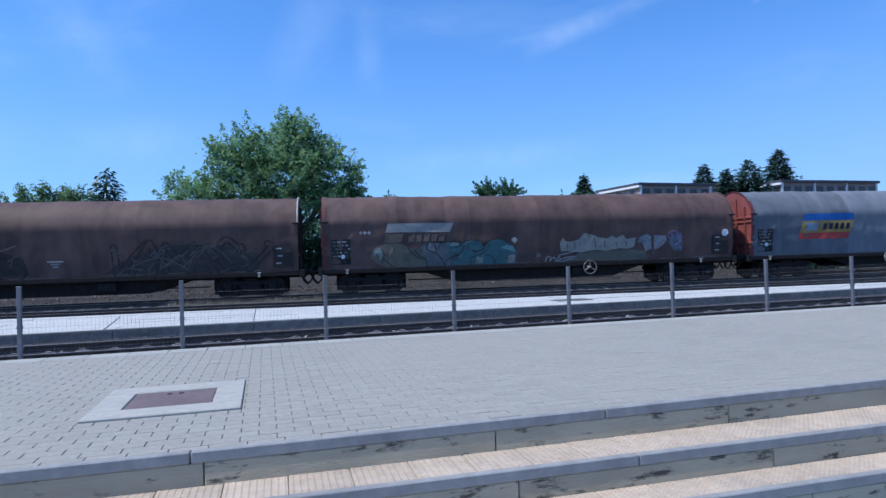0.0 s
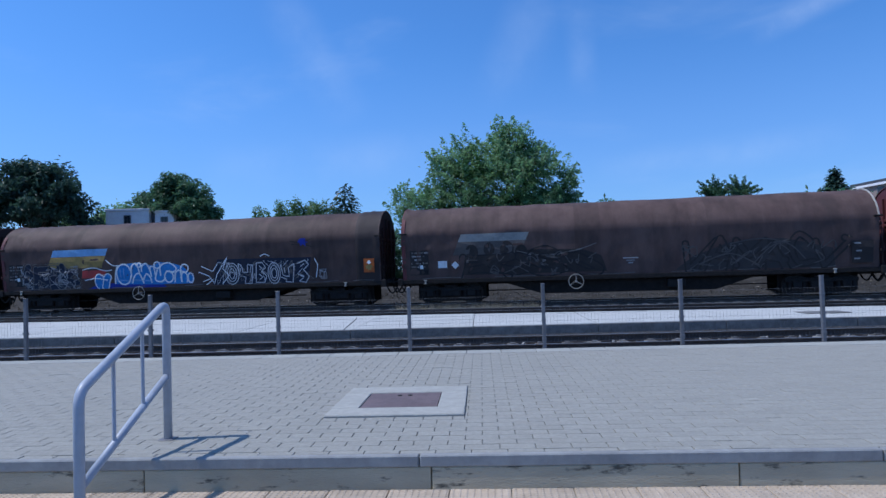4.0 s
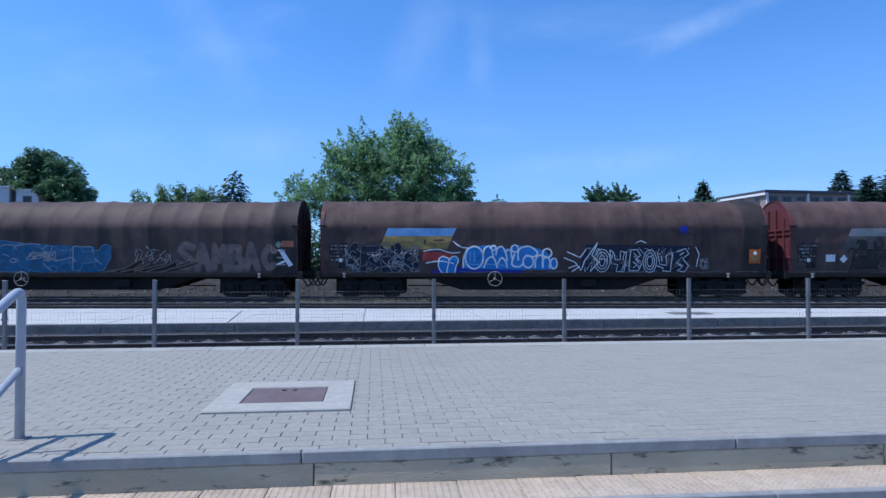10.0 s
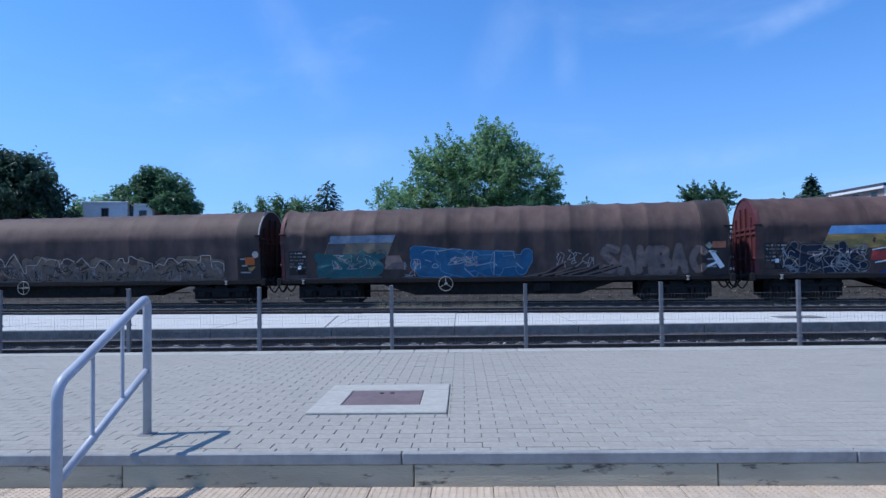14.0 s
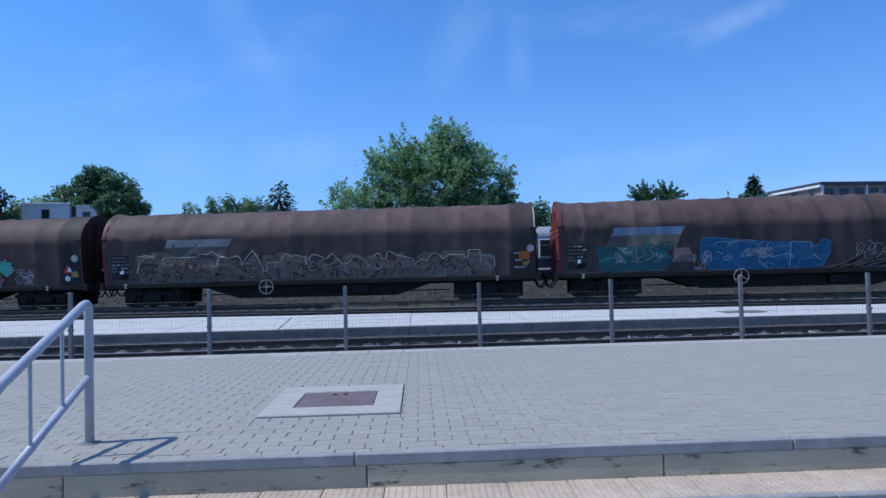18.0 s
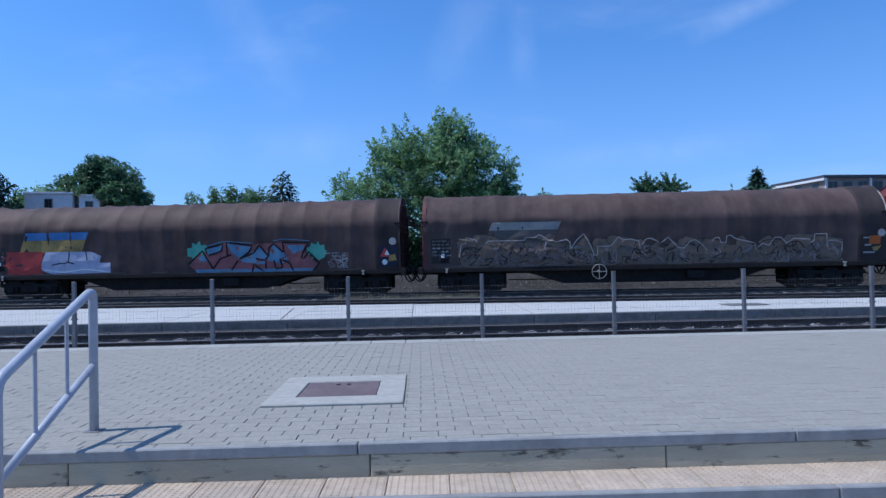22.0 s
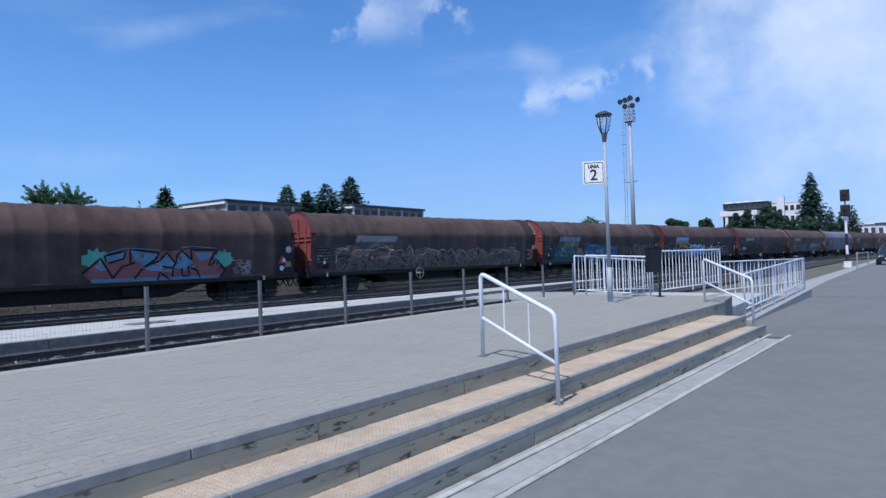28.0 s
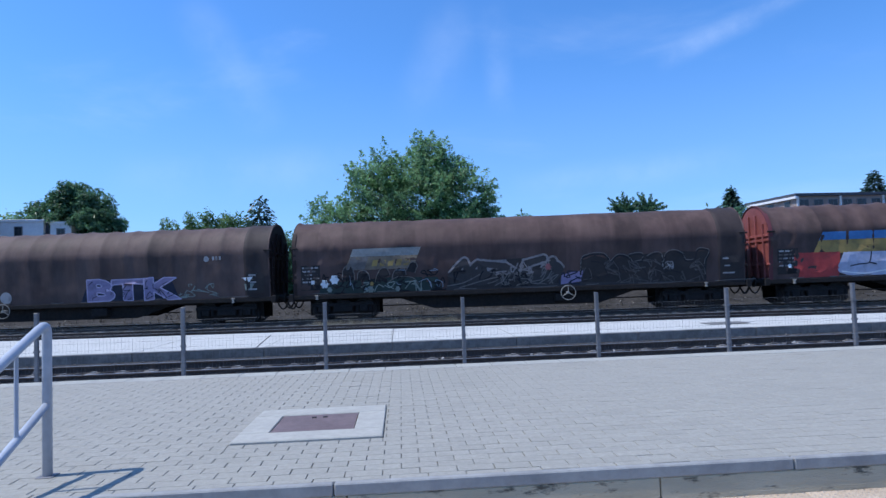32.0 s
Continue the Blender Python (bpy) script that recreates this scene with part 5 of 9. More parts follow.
def bogie_bm():
    bm = bmesh.new()
    for y in (-1.0, 1.0):
        add_box(bm, -1.35, 1.35, y - 0.07, y + 0.07, 0.58, 0.74, 0.02)
        add_box(bm, -1.28, 1.28, y * 0.86 - 0.03, y * 0.86 + 0.03, 0.14, 0.7, 0.01)
        add_box(bm, -1.5, 1.5, y * 0.6 - 0.03, y * 0.6 + 0.03, 0.2, 0.98, 0.01)
        add_box(bm, -0.42, 0.42, y - 0.09, y + 0.09, 0.34, 0.62, 0.03)
        for x in (-0.9, 0.9):
            add_box(bm, x - 0.17, x + 0.17, y - 0.12, y + 0.12, 0.34, 0.62, 0.03)
            for d in (-0.27, 0.27):
                add_rod(bm, (x + d, y, 0.34), (x + d, y, 0.6), 0.075, seg=8)
    add_box(bm, -0.28, 0.28, -1.05, 1.05, 0.5, 0.86, 0.03)
    return bm


def wheelset_bm():
    bm = bmesh.new()
    for y in (-0.75, 0.75):
        add_rod(bm, (0, y - 0.065, 0.46), (0, y + 0.065, 0.46), 0.46, seg=28)
        add_rod(bm, (0, y + math.copysign(0.07, -y) - 0.012, 0.46), (0, y + math.copysign(0.07, -y) + 0.012, 0.46), 0.49, seg=28)
        add_rod(bm, (0, y - 0.11, 0.46), (0, y + 0.11, 0.46), 0.13, seg=12)
    add_rod(bm, (0, -1.05, 0.46), (0, 1.05, 0.46), 0.08, seg=10)
    return bm


def frame_bm():
    bm = bmesh.new()
    for y in (-1.25, 1.25):
        add_box(bm, -0.05, HOOD_L + 0.05, y - 0.05, y + 0.05, 0.92, 1.09, 0.01)
    for y in (-0.45, 0.45):
        add_box(bm, -0.25, HOOD_L + 0.25, y - 0.08, y + 0.08, 0.82, 1.08)
    add_box(bm, -0.05, HOOD_L + 0.05, -1.27, 1.27, 1.06, 1.095)
    for x in (-0.15, HOOD_L + 0.15):
        add_box(bm, x - 0.1, x + 0.1, -1.35, 1.35, 0.85, 1.16, 0.02)
    # fish-bellied middle with cross members and brake gear
    for y in (-0.93, 0.87):
        prof = ((4.0, 0.98), (5.9, 0.37), (12.9, 0.37), (14.8, 0.98))
        p = [bm.verts.new((x, y, z)) for x, z in prof]
        q = [bm.verts.new((x, y + 0.06, z)) for x, z in prof]
        bm.faces.new(p)
        bm.faces.new(q[::-1])
        for k in range(4):
            m = (k + 1) % 4
            bm.faces.new((p[k], q[k], q[m], p[m]))
    for k in range(12):
        x = 1.0 + k * 1.53
        add_box(bm, x - 0.04, x + 0.04, -1.22, 1.22, 0.9, 1.05)
    add_rod(bm, (8.2, -0.3, 0.62), (9.6, -0.3, 0.62), 0.22, seg=14)
    add_box(bm, 11.0, 11.7, -1.2, -0.8, 0.5, 0.85, 0.02)
    add_rod(bm, (3.6, -0.75, 0.55), (15.2, -0.75, 0.55), 0.025, seg=6)
    return bm


def buffer_bm():
    bm = bmesh.new()
    add_rod(bm, (0, 0, 0), (0.3, 0, 0), 0.11, seg=14)
    add_rod(bm, (0.28, 0, 0), (0.46, 0, 0), 0.075, seg=12)
    add_rod(bm, (0.455, 0, 0), (0.49, 0, 0), 0.22, seg=20)
    add_box(bm, -0.02, 0.02, -0.17, 0.17, -0.17, 0.17)
    return bm


def hose_bm(s):
    pts = [Vector((0, s * 0.55, -0.05))]
    for k in range(1, 9):
        f = k / 8
        pts.append(Vector((0.55 * f, s * (0.55 - 0.1 * f), -0.05 - 0.42 * math.sin(math.pi * f))))
    return tube(pts, 0.034, 8)


def brake_wheel_bm(spokes):
    bm = bmesh.new()
    r, n = 0.30, 28
    ring = [Vector((r * math.cos(2 * math.pi * k / n), 0, r * math.sin(2 * math.pi * k / n))) for k in range(n)]
    for a, b in zip(ring, ring[1:] + ring[:1]):
        add_rod(bm, a, b, 0.016, seg=6, caps=False)
    for k in range(spokes):
        a = math.pi / 2 + 2 * math.pi * k / spokes
        add_rod(bm, (0, 0, 0), (r * math.cos(a), 0, r * math.sin(a)), 0.014, seg=6)
    add_rod(bm, (0, -0.04, 0), (0, 0.25, 0), 0.05, seg=10)
    return bm


def ladder_bm():
    bm = bmesh.new()
    for y in (-1.30, -1.02):
        add_rod(bm, (0.12, y, 1.15), (0.12, y, 2.9), 0.016, seg=6)
    for k in range(5):
        add_rod(bm, (0.12, -1.30, 1.35 + 0.33 * k), (0.12, -1.02, 1.35 + 0.33 * k), 0.012, seg=6)
    return bm


def hook_bm():
    bm = bmesh.new()
    add_box(bm, -0.035, 0.035, -1.36, -1.29, 0.95, 1.06, 0.01)
    add_box(bm, -0.07, 0.07, -1.36, -1.30, 1.04, 1.09, 0.01)
    add_box(bm, -0.055, 0.055, -1.36, -1.30, 0.90, 0.95, 0.01)
    return bm


# pale colour stands for sunlight on the roof-end arch; stains are wear
M["sunlit_arch"] = material("sunlit_worn_arch_paint", (0.34, 0.32, 0.28), (0.46, 0.44, 0.40), 9.0, 0.6, bump=0.1, stain=(0.12, 0.10, 0.09), stain_scale=3.0)
M["brake_white"] = material("worn_white_paint", (0.25, 0.24, 0.215), (0.40, 0.385, 0.35), 14.0, 0.6, bump=0.1)


def wagon(k, label, kind="plain", mat="tarp", end="end_red", spokes=3, wheel_x=7.35):
    w = thing("goods_wagon", label, "railway wagon", "wagons of the goods train")
    ob = new("hood", hood_mesh(kind))
    ob.parent = w
    if not ob.data.materials:
        ob.data.materials.append(None)
    ob.material_slots[0].link = "OBJECT"
    ob.material_slots[0].material = M[mat]

    def put(name, key, make, mt, m, parent=None, lab=""):
        me = shared(key, make)
        if not me.materials:
            me.materials.append(None)
        o = new(name, me)
        o.parent = parent or w
        o.matrix_local = m
        o.material_slots[0].link = "OBJECT"
        o.material_slots[0].material = M[mt]
        if lab:
            o["label"] = lab
        return o
    # front ends, turned from the sun, get their shade painted as dark brown
    for m, mt in ((pose(HOOD_L, 0, 0), "end_brown_and_shade"), (pose(0, 0, 0, 0, 0, 180), end)):
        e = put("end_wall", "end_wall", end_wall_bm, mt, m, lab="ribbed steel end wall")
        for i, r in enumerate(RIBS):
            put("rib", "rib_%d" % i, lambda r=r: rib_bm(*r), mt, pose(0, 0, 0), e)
    # these two wagons show a sunlit arch edge, painted pale
    if k in (2, 5):
        put("end_arch", "end_arch_short", lambda: end_arch_bm(False), "sunlit_arch", pose(HOOD_L, 0, 0), lab="worn arch over the roof's end, its sunlit edge painted pale")
    else:
        put("end_arch", "end_arch", end_arch_bm, mat, pose(HOOD_L, 0, 0))
    put("end_frame", "end_frame", end_frame_bm, "end_dull_red" if end == "end_red" else end, pose(0, 0, 0), lab="steel band round the rear end")
    put("underframe", "underframe", frame_bm, "under", pose(0, 0, 0))
    for x in (2.0, HOOD_L - 2.0):
        b = put("bogie", "bogie", bogie_bm, "under", pose(x, 0, 0))
        for dx in (-0.9, 0.9):
            put("wheelset", "wheelset", wheelset_bm, "wheel", pose(dx, 0, 0), b)
    for x, rz in ((HOOD_L + 0.04, 0), (-0.04, 180)):
        for y in (-0.875, 0.875):
            put("buffer", "buffer", buffer_bm, "under", pose(x, y, 1.03, 0, 0, rz))
        put("coupling", "coupling", lambda: box(0, 0.52, -0.05, 0.05, -0.03, 0.06, 0.01), "under", pose(x, 0, 1.0, 0, 0, rz))
        for s in (-1, 1):
            put("brake_hose", "brake_hose_%d" % s, lambda s=s: hose_bm(s), "black", pose(x, 0, 1.0, 0, 0, rz))
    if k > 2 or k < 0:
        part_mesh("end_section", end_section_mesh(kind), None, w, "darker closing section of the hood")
    for x in (-0.12, HOOD_L - 0.2):
        for y in (-HALF - 0.03, HALF + 0.03):
            put("latch_bar", "latch_bar", lambda: box(0, 0.32, -0.035, 0.035, EAVE - 0.03, EAVE + 0.04, 0.012), "under", pose(x, y, 0))
    # the front ladder takes the same painted shade
    put("ladder", "ladder", ladder_bm, "end_brown_and_shade", pose(HOOD_L, 0, 0))
    put("ladder", "ladder", ladder_bm, end, pose(0, 0, 0, 0, 0, 180))
    if wheel_x:
        put("brake_wheel", "brake_wheel_%d" % spokes, lambda: brake_wheel_bm(spokes), "brake_white", pose(wheel_x, -1.52, 0.86), lab="white-rimmed handbrake wheel")
    for x in (0.95, HOOD_L - 1.6):
        put("tie_hook", "tie_hook", hook_bm, "brake_white", pose(x, 0, 0))
    return w


TRAIN_Z = RAIL_TOP


def wagon_pose(k, t):
    """Rear end of wagon k on the rails at t seconds: the train rolls at a steady pace."""
    s = -57.0 + 3.513 * t - (k - 4) * PERIOD
    p = Vector((0, 27.05, 0)) + ALONG * s + ACROSS * HALF
    return pose(p.x, p.y, TRAIN_Z, 0, 0, TURN)


WAGONS = {}
SPEC = {
    -7: ("brown tarpaulin-hooded coil wagon far ahead in the train", "plain", "tarp", "end_dull_red", 3),
    -6: ("brown tarpaulin-hooded coil wagon far ahead in the train", "ribbed", "tarp", "end_dull_red", 3),
    -5: ("brown tarpaulin-hooded coil wagon far ahead in the train", "plain", "tarp", "end_dull_red", 3),
    -4: ("brown tarpaulin-hooded coil wagon near the head of the train", "plain", "tarp", "end_dull_red", 3),
    -3: ("brown tarpaulin-hooded coil wagon with dusty hood", "ribbed", "tarp", "end_dull_red", 3),
    -2: ("brown tarpaulin-hooded coil wagon", "smooth", "tarp", "end_dull_red", 3),
    -1: ("brown tarpaulin-hooded coil wagon with faded hood", "plain", "tarp", "end_dull_red", 3),
    0: ("grey-blue hooded wagon with a blue, yellow and red emblem", "smooth", "tarp_grey", "end_red", 3),
    1: ("brown hooded wagon with grey-teal graffiti and a faded emblem", "smooth", "tarp", "end_dull_red", 3),
    2: ("dark brown hooded wagon with faint dark graffiti arcs", "smooth", "tarp", "end_dull_red", 3),
    3: ("brown hooded wagon with blue and white outlined graffiti", "smooth", "tarp", "end_dull_red", 3),
    4: ("brown hooded wagon with teal and blue graffiti and faded red letters", "ribbed", "tarp_cool", "end_red", 3),
    5: ("brown hooded wagon with silver-outlined graffiti along its side", "plain", "tarp_cool", "end_red", 4),
    6: ("ribbed brown hooded wagon with red, white and teal graffiti", "ribbed", "tarp", "end_red", 3),
    7: ("brown hooded wagon with dark and white scribbled graffiti", "smooth", "tarp", "end_brown_and_shade", 3),
    8: ("dark brown ribbed wagon with violet block letters", "ribbed", "tarp_cool", "end_brown_and_shade", 3),
}
WHEEL_X = {1: 11.7, 6: None, 7: 11.52}
for k, (label, kind, mt, end, spokes) in SPEC.items():
    WAGONS[k] = wagon(k, label, kind, mt, end, spokes, WHEEL_X.get(k, 7.32))


def parked_coach():
    """White railcar standing on the track behind the train, seen through the gaps."""
    c = thing("railcar", "white passenger railcar with grey roof parked behind the goods train", "railcar", at=(5.6, T4_Y + SLOPE * 5.6, RAIL_TOP), rz=TURN)
    L = 24.0
    M["car_white"] = material("white_railcar_paint", (0.66, 0.68, 0.72), (0.74, 0.76, 0.8), 3.0, 0.4, bump=0.03, stain=(0.5, 0.5, 0.52), stain_scale=0.8)
    M["car_roof"] = material("grey_railcar_roof", (0.2, 0.22, 0.25), (0.27, 0.29, 0.32), 3.0, 0.6, bump=0.05)
    M["car_blue"] = material("navy_railcar_skirt", (0.02, 0.025, 0.05), (0.035, 0.04, 0.07), 3.0, 0.5, bump=0.03)
    part("body", box(0, L, -1.4, 1.4, 1.82, 2.94, 0.03), M["car_white"], c)
    part("skirt", box(0.02, L - 0.02, -1.395, 1.395, 0.55, 1.818, 0.04), M["car_blue"], c)
    part("stripe", box(0.03, L - 0.03, -1.402, -1.396, 1.26, 1.36), M["car_white"], c, "white stripe")
    bm = bmesh.new()
    n = 12
    prof = [(-1.42 * math.cos(math.pi * k / n), 2.94 + 0.56 * math.sin(math.pi * k / n)) for k in range(n + 1)]
    a = [bm.verts.new((-0.02, y, z)) for y, z in prof]
    b = [bm.verts.new((L + 0.02, y, z)) for y, z in prof]
    for k in range(n):
        bm.faces.new((a[k], b[k], b[k + 1], a[k + 1]))
    bm.faces.new(a)
    bm.faces.new(b[::-1])
    part("roof", bm, M["car_roof"], c)
    for i in range(12):
        x = 0.9 + i * 1.87
        if i in (4, 9):
            d = part("door", box(x, x + 1.2, -1.43, -1.39, 1.1, 2.9, 0.01), M["car_white"], c)
            part("pane", box(x + 0.25, x + 0.95, -1.44, -1.425, 1.9, 2.72), M["glass"], d)
        else:
            f = part("window_frame", box(x - 0.04, x + 1.34, -1.425, -1.395, 1.9, 2.79, 0.01), M["car_white"], c)
            part("pane", box(x, x + 1.3, -1.432, -1.42, 1.94, 2.75), M["glass"], f)
            part("bar", box(x, x + 1.3, -1.438, -1.431, 2.48, 2.51), M["car_roof"], f)
    for x in (3.2, L - 3.2):
        part("bogie", box(x - 1.6, x + 1.6, -1.1, 1.1, 0.25, 0.56, 0.05), M["under"], c)
        for d in (-1, 1):
            part("wheelset", rod((x + d, -0.8, 0.43), (x + d, 0.8, 0.43), 0.43, seg=20), M["wheel"], c)


parked_coach()

# ---------------------------------------------------------------- paint, emblems and plates on the hoods
TARP_DARK = (0.06, 0.05, 0.048)


def paint(name, c, wear=0.45, scale=2.2):
    if name not in M:
        hi = tuple(min(0.9, v * 1.18) for v in c)
        M[name] = material(name, c, hi, 7.0, 0.65, bump=0.12, bscale=30, stain=TARP_DARK, stain_amount=wear, stain_scale=scale, spec=0.22)
    return M[name]


paint("paint_white", (0.74, 0.76, 0.78), 0.15)
paint("paint_silver", (0.34, 0.33, 0.33), 0.5)
paint("paint_dim", (0.16, 0.147, 0.138), 0.5)
paint("paint_black", (0.012, 0.012, 0.014), 0.15)
paint("paint_navy", (0.02, 0.025, 0.045), 0.3)
paint("paint_blue", (0.035, 0.15, 0.42), 0.25)
paint("paint_deep_blue", (0.03, 0.045, 0.30), 0.3)
paint("paint_sky", (0.24, 0.42, 0.66), 0.2)
paint("paint_old_sky", (0.22, 0.27, 0.335), 0.35)
paint("paint_teal", (0.06, 0.135, 0.14), 0.5)
paint("paint_mint", (0.10, 0.36, 0.28), 0.2)
paint("paint_yellow", (0.33, 0.23, 0.08), 0.45)
paint("paint_tan", (0.20, 0.16, 0.115), 0.5)
paint("paint_red", (0.42, 0.06, 0.055), 0.3)
paint("paint_pink", (0.26, 0.10, 0.105), 0.5)
paint("paint_old_red", (0.19, 0.14, 0.125), 0.55, 3.0)
paint("paint_orange", (0.46, 0.12, 0.03), 0.35, 4.0)
paint("paint_pale_green", (0.21, 0.25, 0.225), 0.5)
paint("paint_violet", (0.235, 0.205, 0.33), 0.4)
paint("paint_greybrown", (0.15, 0.115, 0.092), 0.5, 4.0)
paint("paint_bright_blue", (0.052, 0.225, 0.54), 0.18)
paint("paint_piece_blue", (0.03, 0.115, 0.22), 0.4)
paint("paint_bright_teal", (0.035, 0.115, 0.125), 0.45)
paint("paint_mint_dim", (0.14, 0.27, 0.26), 0.4)
paint("paint_sky_dim", (0.12, 0.24, 0.36), 0.3)
paint("paint_dark_green", (0.03, 0.045, 0.04), 0.4)
paint("paint_pinkish", (0.24, 0.215, 0.21), 0.5)
paint("paint_emblem_blue", (0.075, 0.19, 0.40), 0.25)
# brown for painted fold highlights on wagon 4 and graffiti strokes on wagon 5
paint("paint_brown_and_fold_light", (0.16, 0.105, 0.085), 0.4)
paint("paint_old_tan", (0.155, 0.132, 0.10), 0.5)
paint("paint_moss", (0.118, 0.115, 0.092), 0.5)
paint("paint_slate", (0.11, 0.13, 0.14), 0.5)
paint("paint_ghost", (0.25, 0.255, 0.225), 0.4, 4.0)
paint("paint_ghost_blue", (0.20, 0.215, 0.235), 0.4, 4.0)
paint("paint_chalk", (0.46, 0.41, 0.37), 0.4, 4.0)
paint("paint_grey", (0.18, 0.132, 0.10), 0.5, 3.0)
paint("paint_dark", (0.038, 0.032, 0.030), 0.4)
paint("paint_faint", (0.10, 0.09, 0.086), 0.5)
paint("paint_pale_band", (0.285, 0.285, 0.27), 0.3)
paint("paint_soot", (0.026, 0.024, 0.025), 0.3)
paint("paint_soot_wash", (0.052, 0.046, 0.045), 0.6)
paint("paint_rust_orange", (0.27, 0.11, 0.065), 0.45, 5.0)
paint("paint_silver_line", (0.55, 0.56, 0.58), 0.3, 4.0)
paint("paint_violet_light", (0.42, 0.38, 0.54), 0.3)
paint("paint_lilac_white", (0.44, 0.45, 0.56), 0.25)


def lay(bm, kind, off):
    """Cuts a flat x, z figure finely and lays it on the side of the hood."""
    bm.normal_update()
    xs = [v.co.x for v in bm.verts]
    zs = [v.co.z for v in bm.verts]
    for axis, lo, hi, step in ((0, min(xs), max(xs), 0.26), (2, min(zs), max(zs), 0.3)):
        c = lo + step
        while c < hi:
            co, no = [0, 0, 0], [0, 0, 0]
            co[axis], no[axis] = c, 1
            bmesh.ops.bisect_plane(bm, geom=bm.verts[:] + bm.edges[:] + bm.faces[:], plane_co=co, plane_no=no)
            c += step
    for v in bm.verts:
        v.co.y = side_y(v.co.x, v.co.z, kind, off)
    return bm


def patch(w, kind, name, poly, mat, off=0.012, label=""):
    bm = bmesh.new()
    f = bm.faces.new([bm.verts.new((x, 0, z)) for x, z in poly])
    bmesh.ops.triangulate(bm, faces=[f])
    part(name, lay(bm, kind, off), M[mat], w, label)


def curve_through(pts, closed=False, step=0.07):
    """Catmull-Rom through x, z points."""
    P = [Vector((x, z)) for x, z in pts]
    n = len(P)
    out = []
    for i in range(n if closed else n - 1):
        if closed:
            a, b, c, d = P[i - 1], P[i], P[(i + 1) % n], P[(i + 2) % n]
        else:
            a, b, c, d = P[max(i - 1, 0)], P[i], P[i + 1], P[min(i + 2, n - 1)]
        k = max(2, int((c - b).length / step))
        for j in range(k):
            t = j / k
            out.append(0.5 * ((2 * b) + (c - a) * t + (2 * a - 5 * b + 4 * c - d) * t * t + (3 * b - a - 3 * c + d) * t ** 3))
    out.append(P[0] if closed else P[-1])
    return out


def strokes(w, kind, name, lines, width, mat, off=0.022, label=""):
    """Painted lines as ribbons on the hood."""
    V, F = [], []
    for line in lines:
        pts = [Vector(p) for p in line]
        dense = [pts[0]]
        for a, b in zip(pts, pts[1:]):
            k = max(1, int((b - a).length / 0.15))
            dense += [a.lerp(b, (j + 1) / k) for j in range(k)]
        n0 = len(V)
        for i, p in enumerate(dense):
            d = dense[min(i + 1, len(dense) - 1)] - dense[max(i - 1, 0)]
            d = d.normalized() if d.length > 1e-6 else Vector((1, 0))
            q = Vector((-d.y, d.x)) * width / 2
            for s in (p + q, p - q):
                z = max(SILL + 0.005, s.y)
                V.append((s.x, side_y(s.x, z, kind, off), z))
        for i in range(len(dense) - 1):
            F.append((n0 + 2 * i, n0 + 2 * i + 1, n0 + 2 * i + 3, n0 + 2 * i + 2))
    if V:
        ob = part_mesh(name, raw_mesh(name, V, F), M[mat], w, label)
        ob["kind"] = "stuff"


def scribble(w, kind, seed, box4, count, width, mat, label, long=1.0):
    rng = random.Random(seed)
    x0, x1, z0, z1 = box4
    lines = []
    for i in range(count):
        cx, cz = rng.uniform(x0, x1), rng.uniform(z0, z1)
        pts = []
        for k in range(rng.choice((3, 4, 5))):
            pts.append((min(x1, max(x0, cx + rng.uniform(-.3, .3) * long)), min(z1, max(z0, cz + rng.uniform(-.28, .28)))))
        lines.append(curve_through(pts))
    strokes(w, kind, "graffiti_scribble", lines, width, mat, 0.024, label)


def letters(w, kind, body, box4, fill, line, width, label, fat=0.02):
    """Readable painted letters stretched into a box."""
    me = text_mesh(body, 1.0, offset=fat)
    bm = bmesh.new()
    bm.from_mesh(me)
    bpy.data.meshes.remove(me)
    xs, ys = [v.co.x for v in bm.verts], [v.co.y for v in bm.verts]
    ax, bx, ay, by = min(xs), max(xs), min(ys), max(ys)
    x0, x1, z0, z1 = box4
    for v in bm.verts:
        u, h = (v.co.x - ax) / (bx - ax), (v.co.y - ay) / (by - ay)
        v.co = (x0 + u * (x1 - x0), 0, z0 + h * (z1 - z0) + 0.03 * math.sin(u * 19))
    if line:
        lines = [[(e.verts[0].co.x, e.verts[0].co.z), (e.verts[1].co.x, e.verts[1].co.z)] for e in bm.edges if len(e.link_faces) == 1]
        strokes(w, kind, "graffiti_outline", lines, width, line, 0.024, label)
    if fill:
        part("graffiti_letters", lay(bm, kind, 0.016), M[fill], w, label)
    else:
        bm.free()


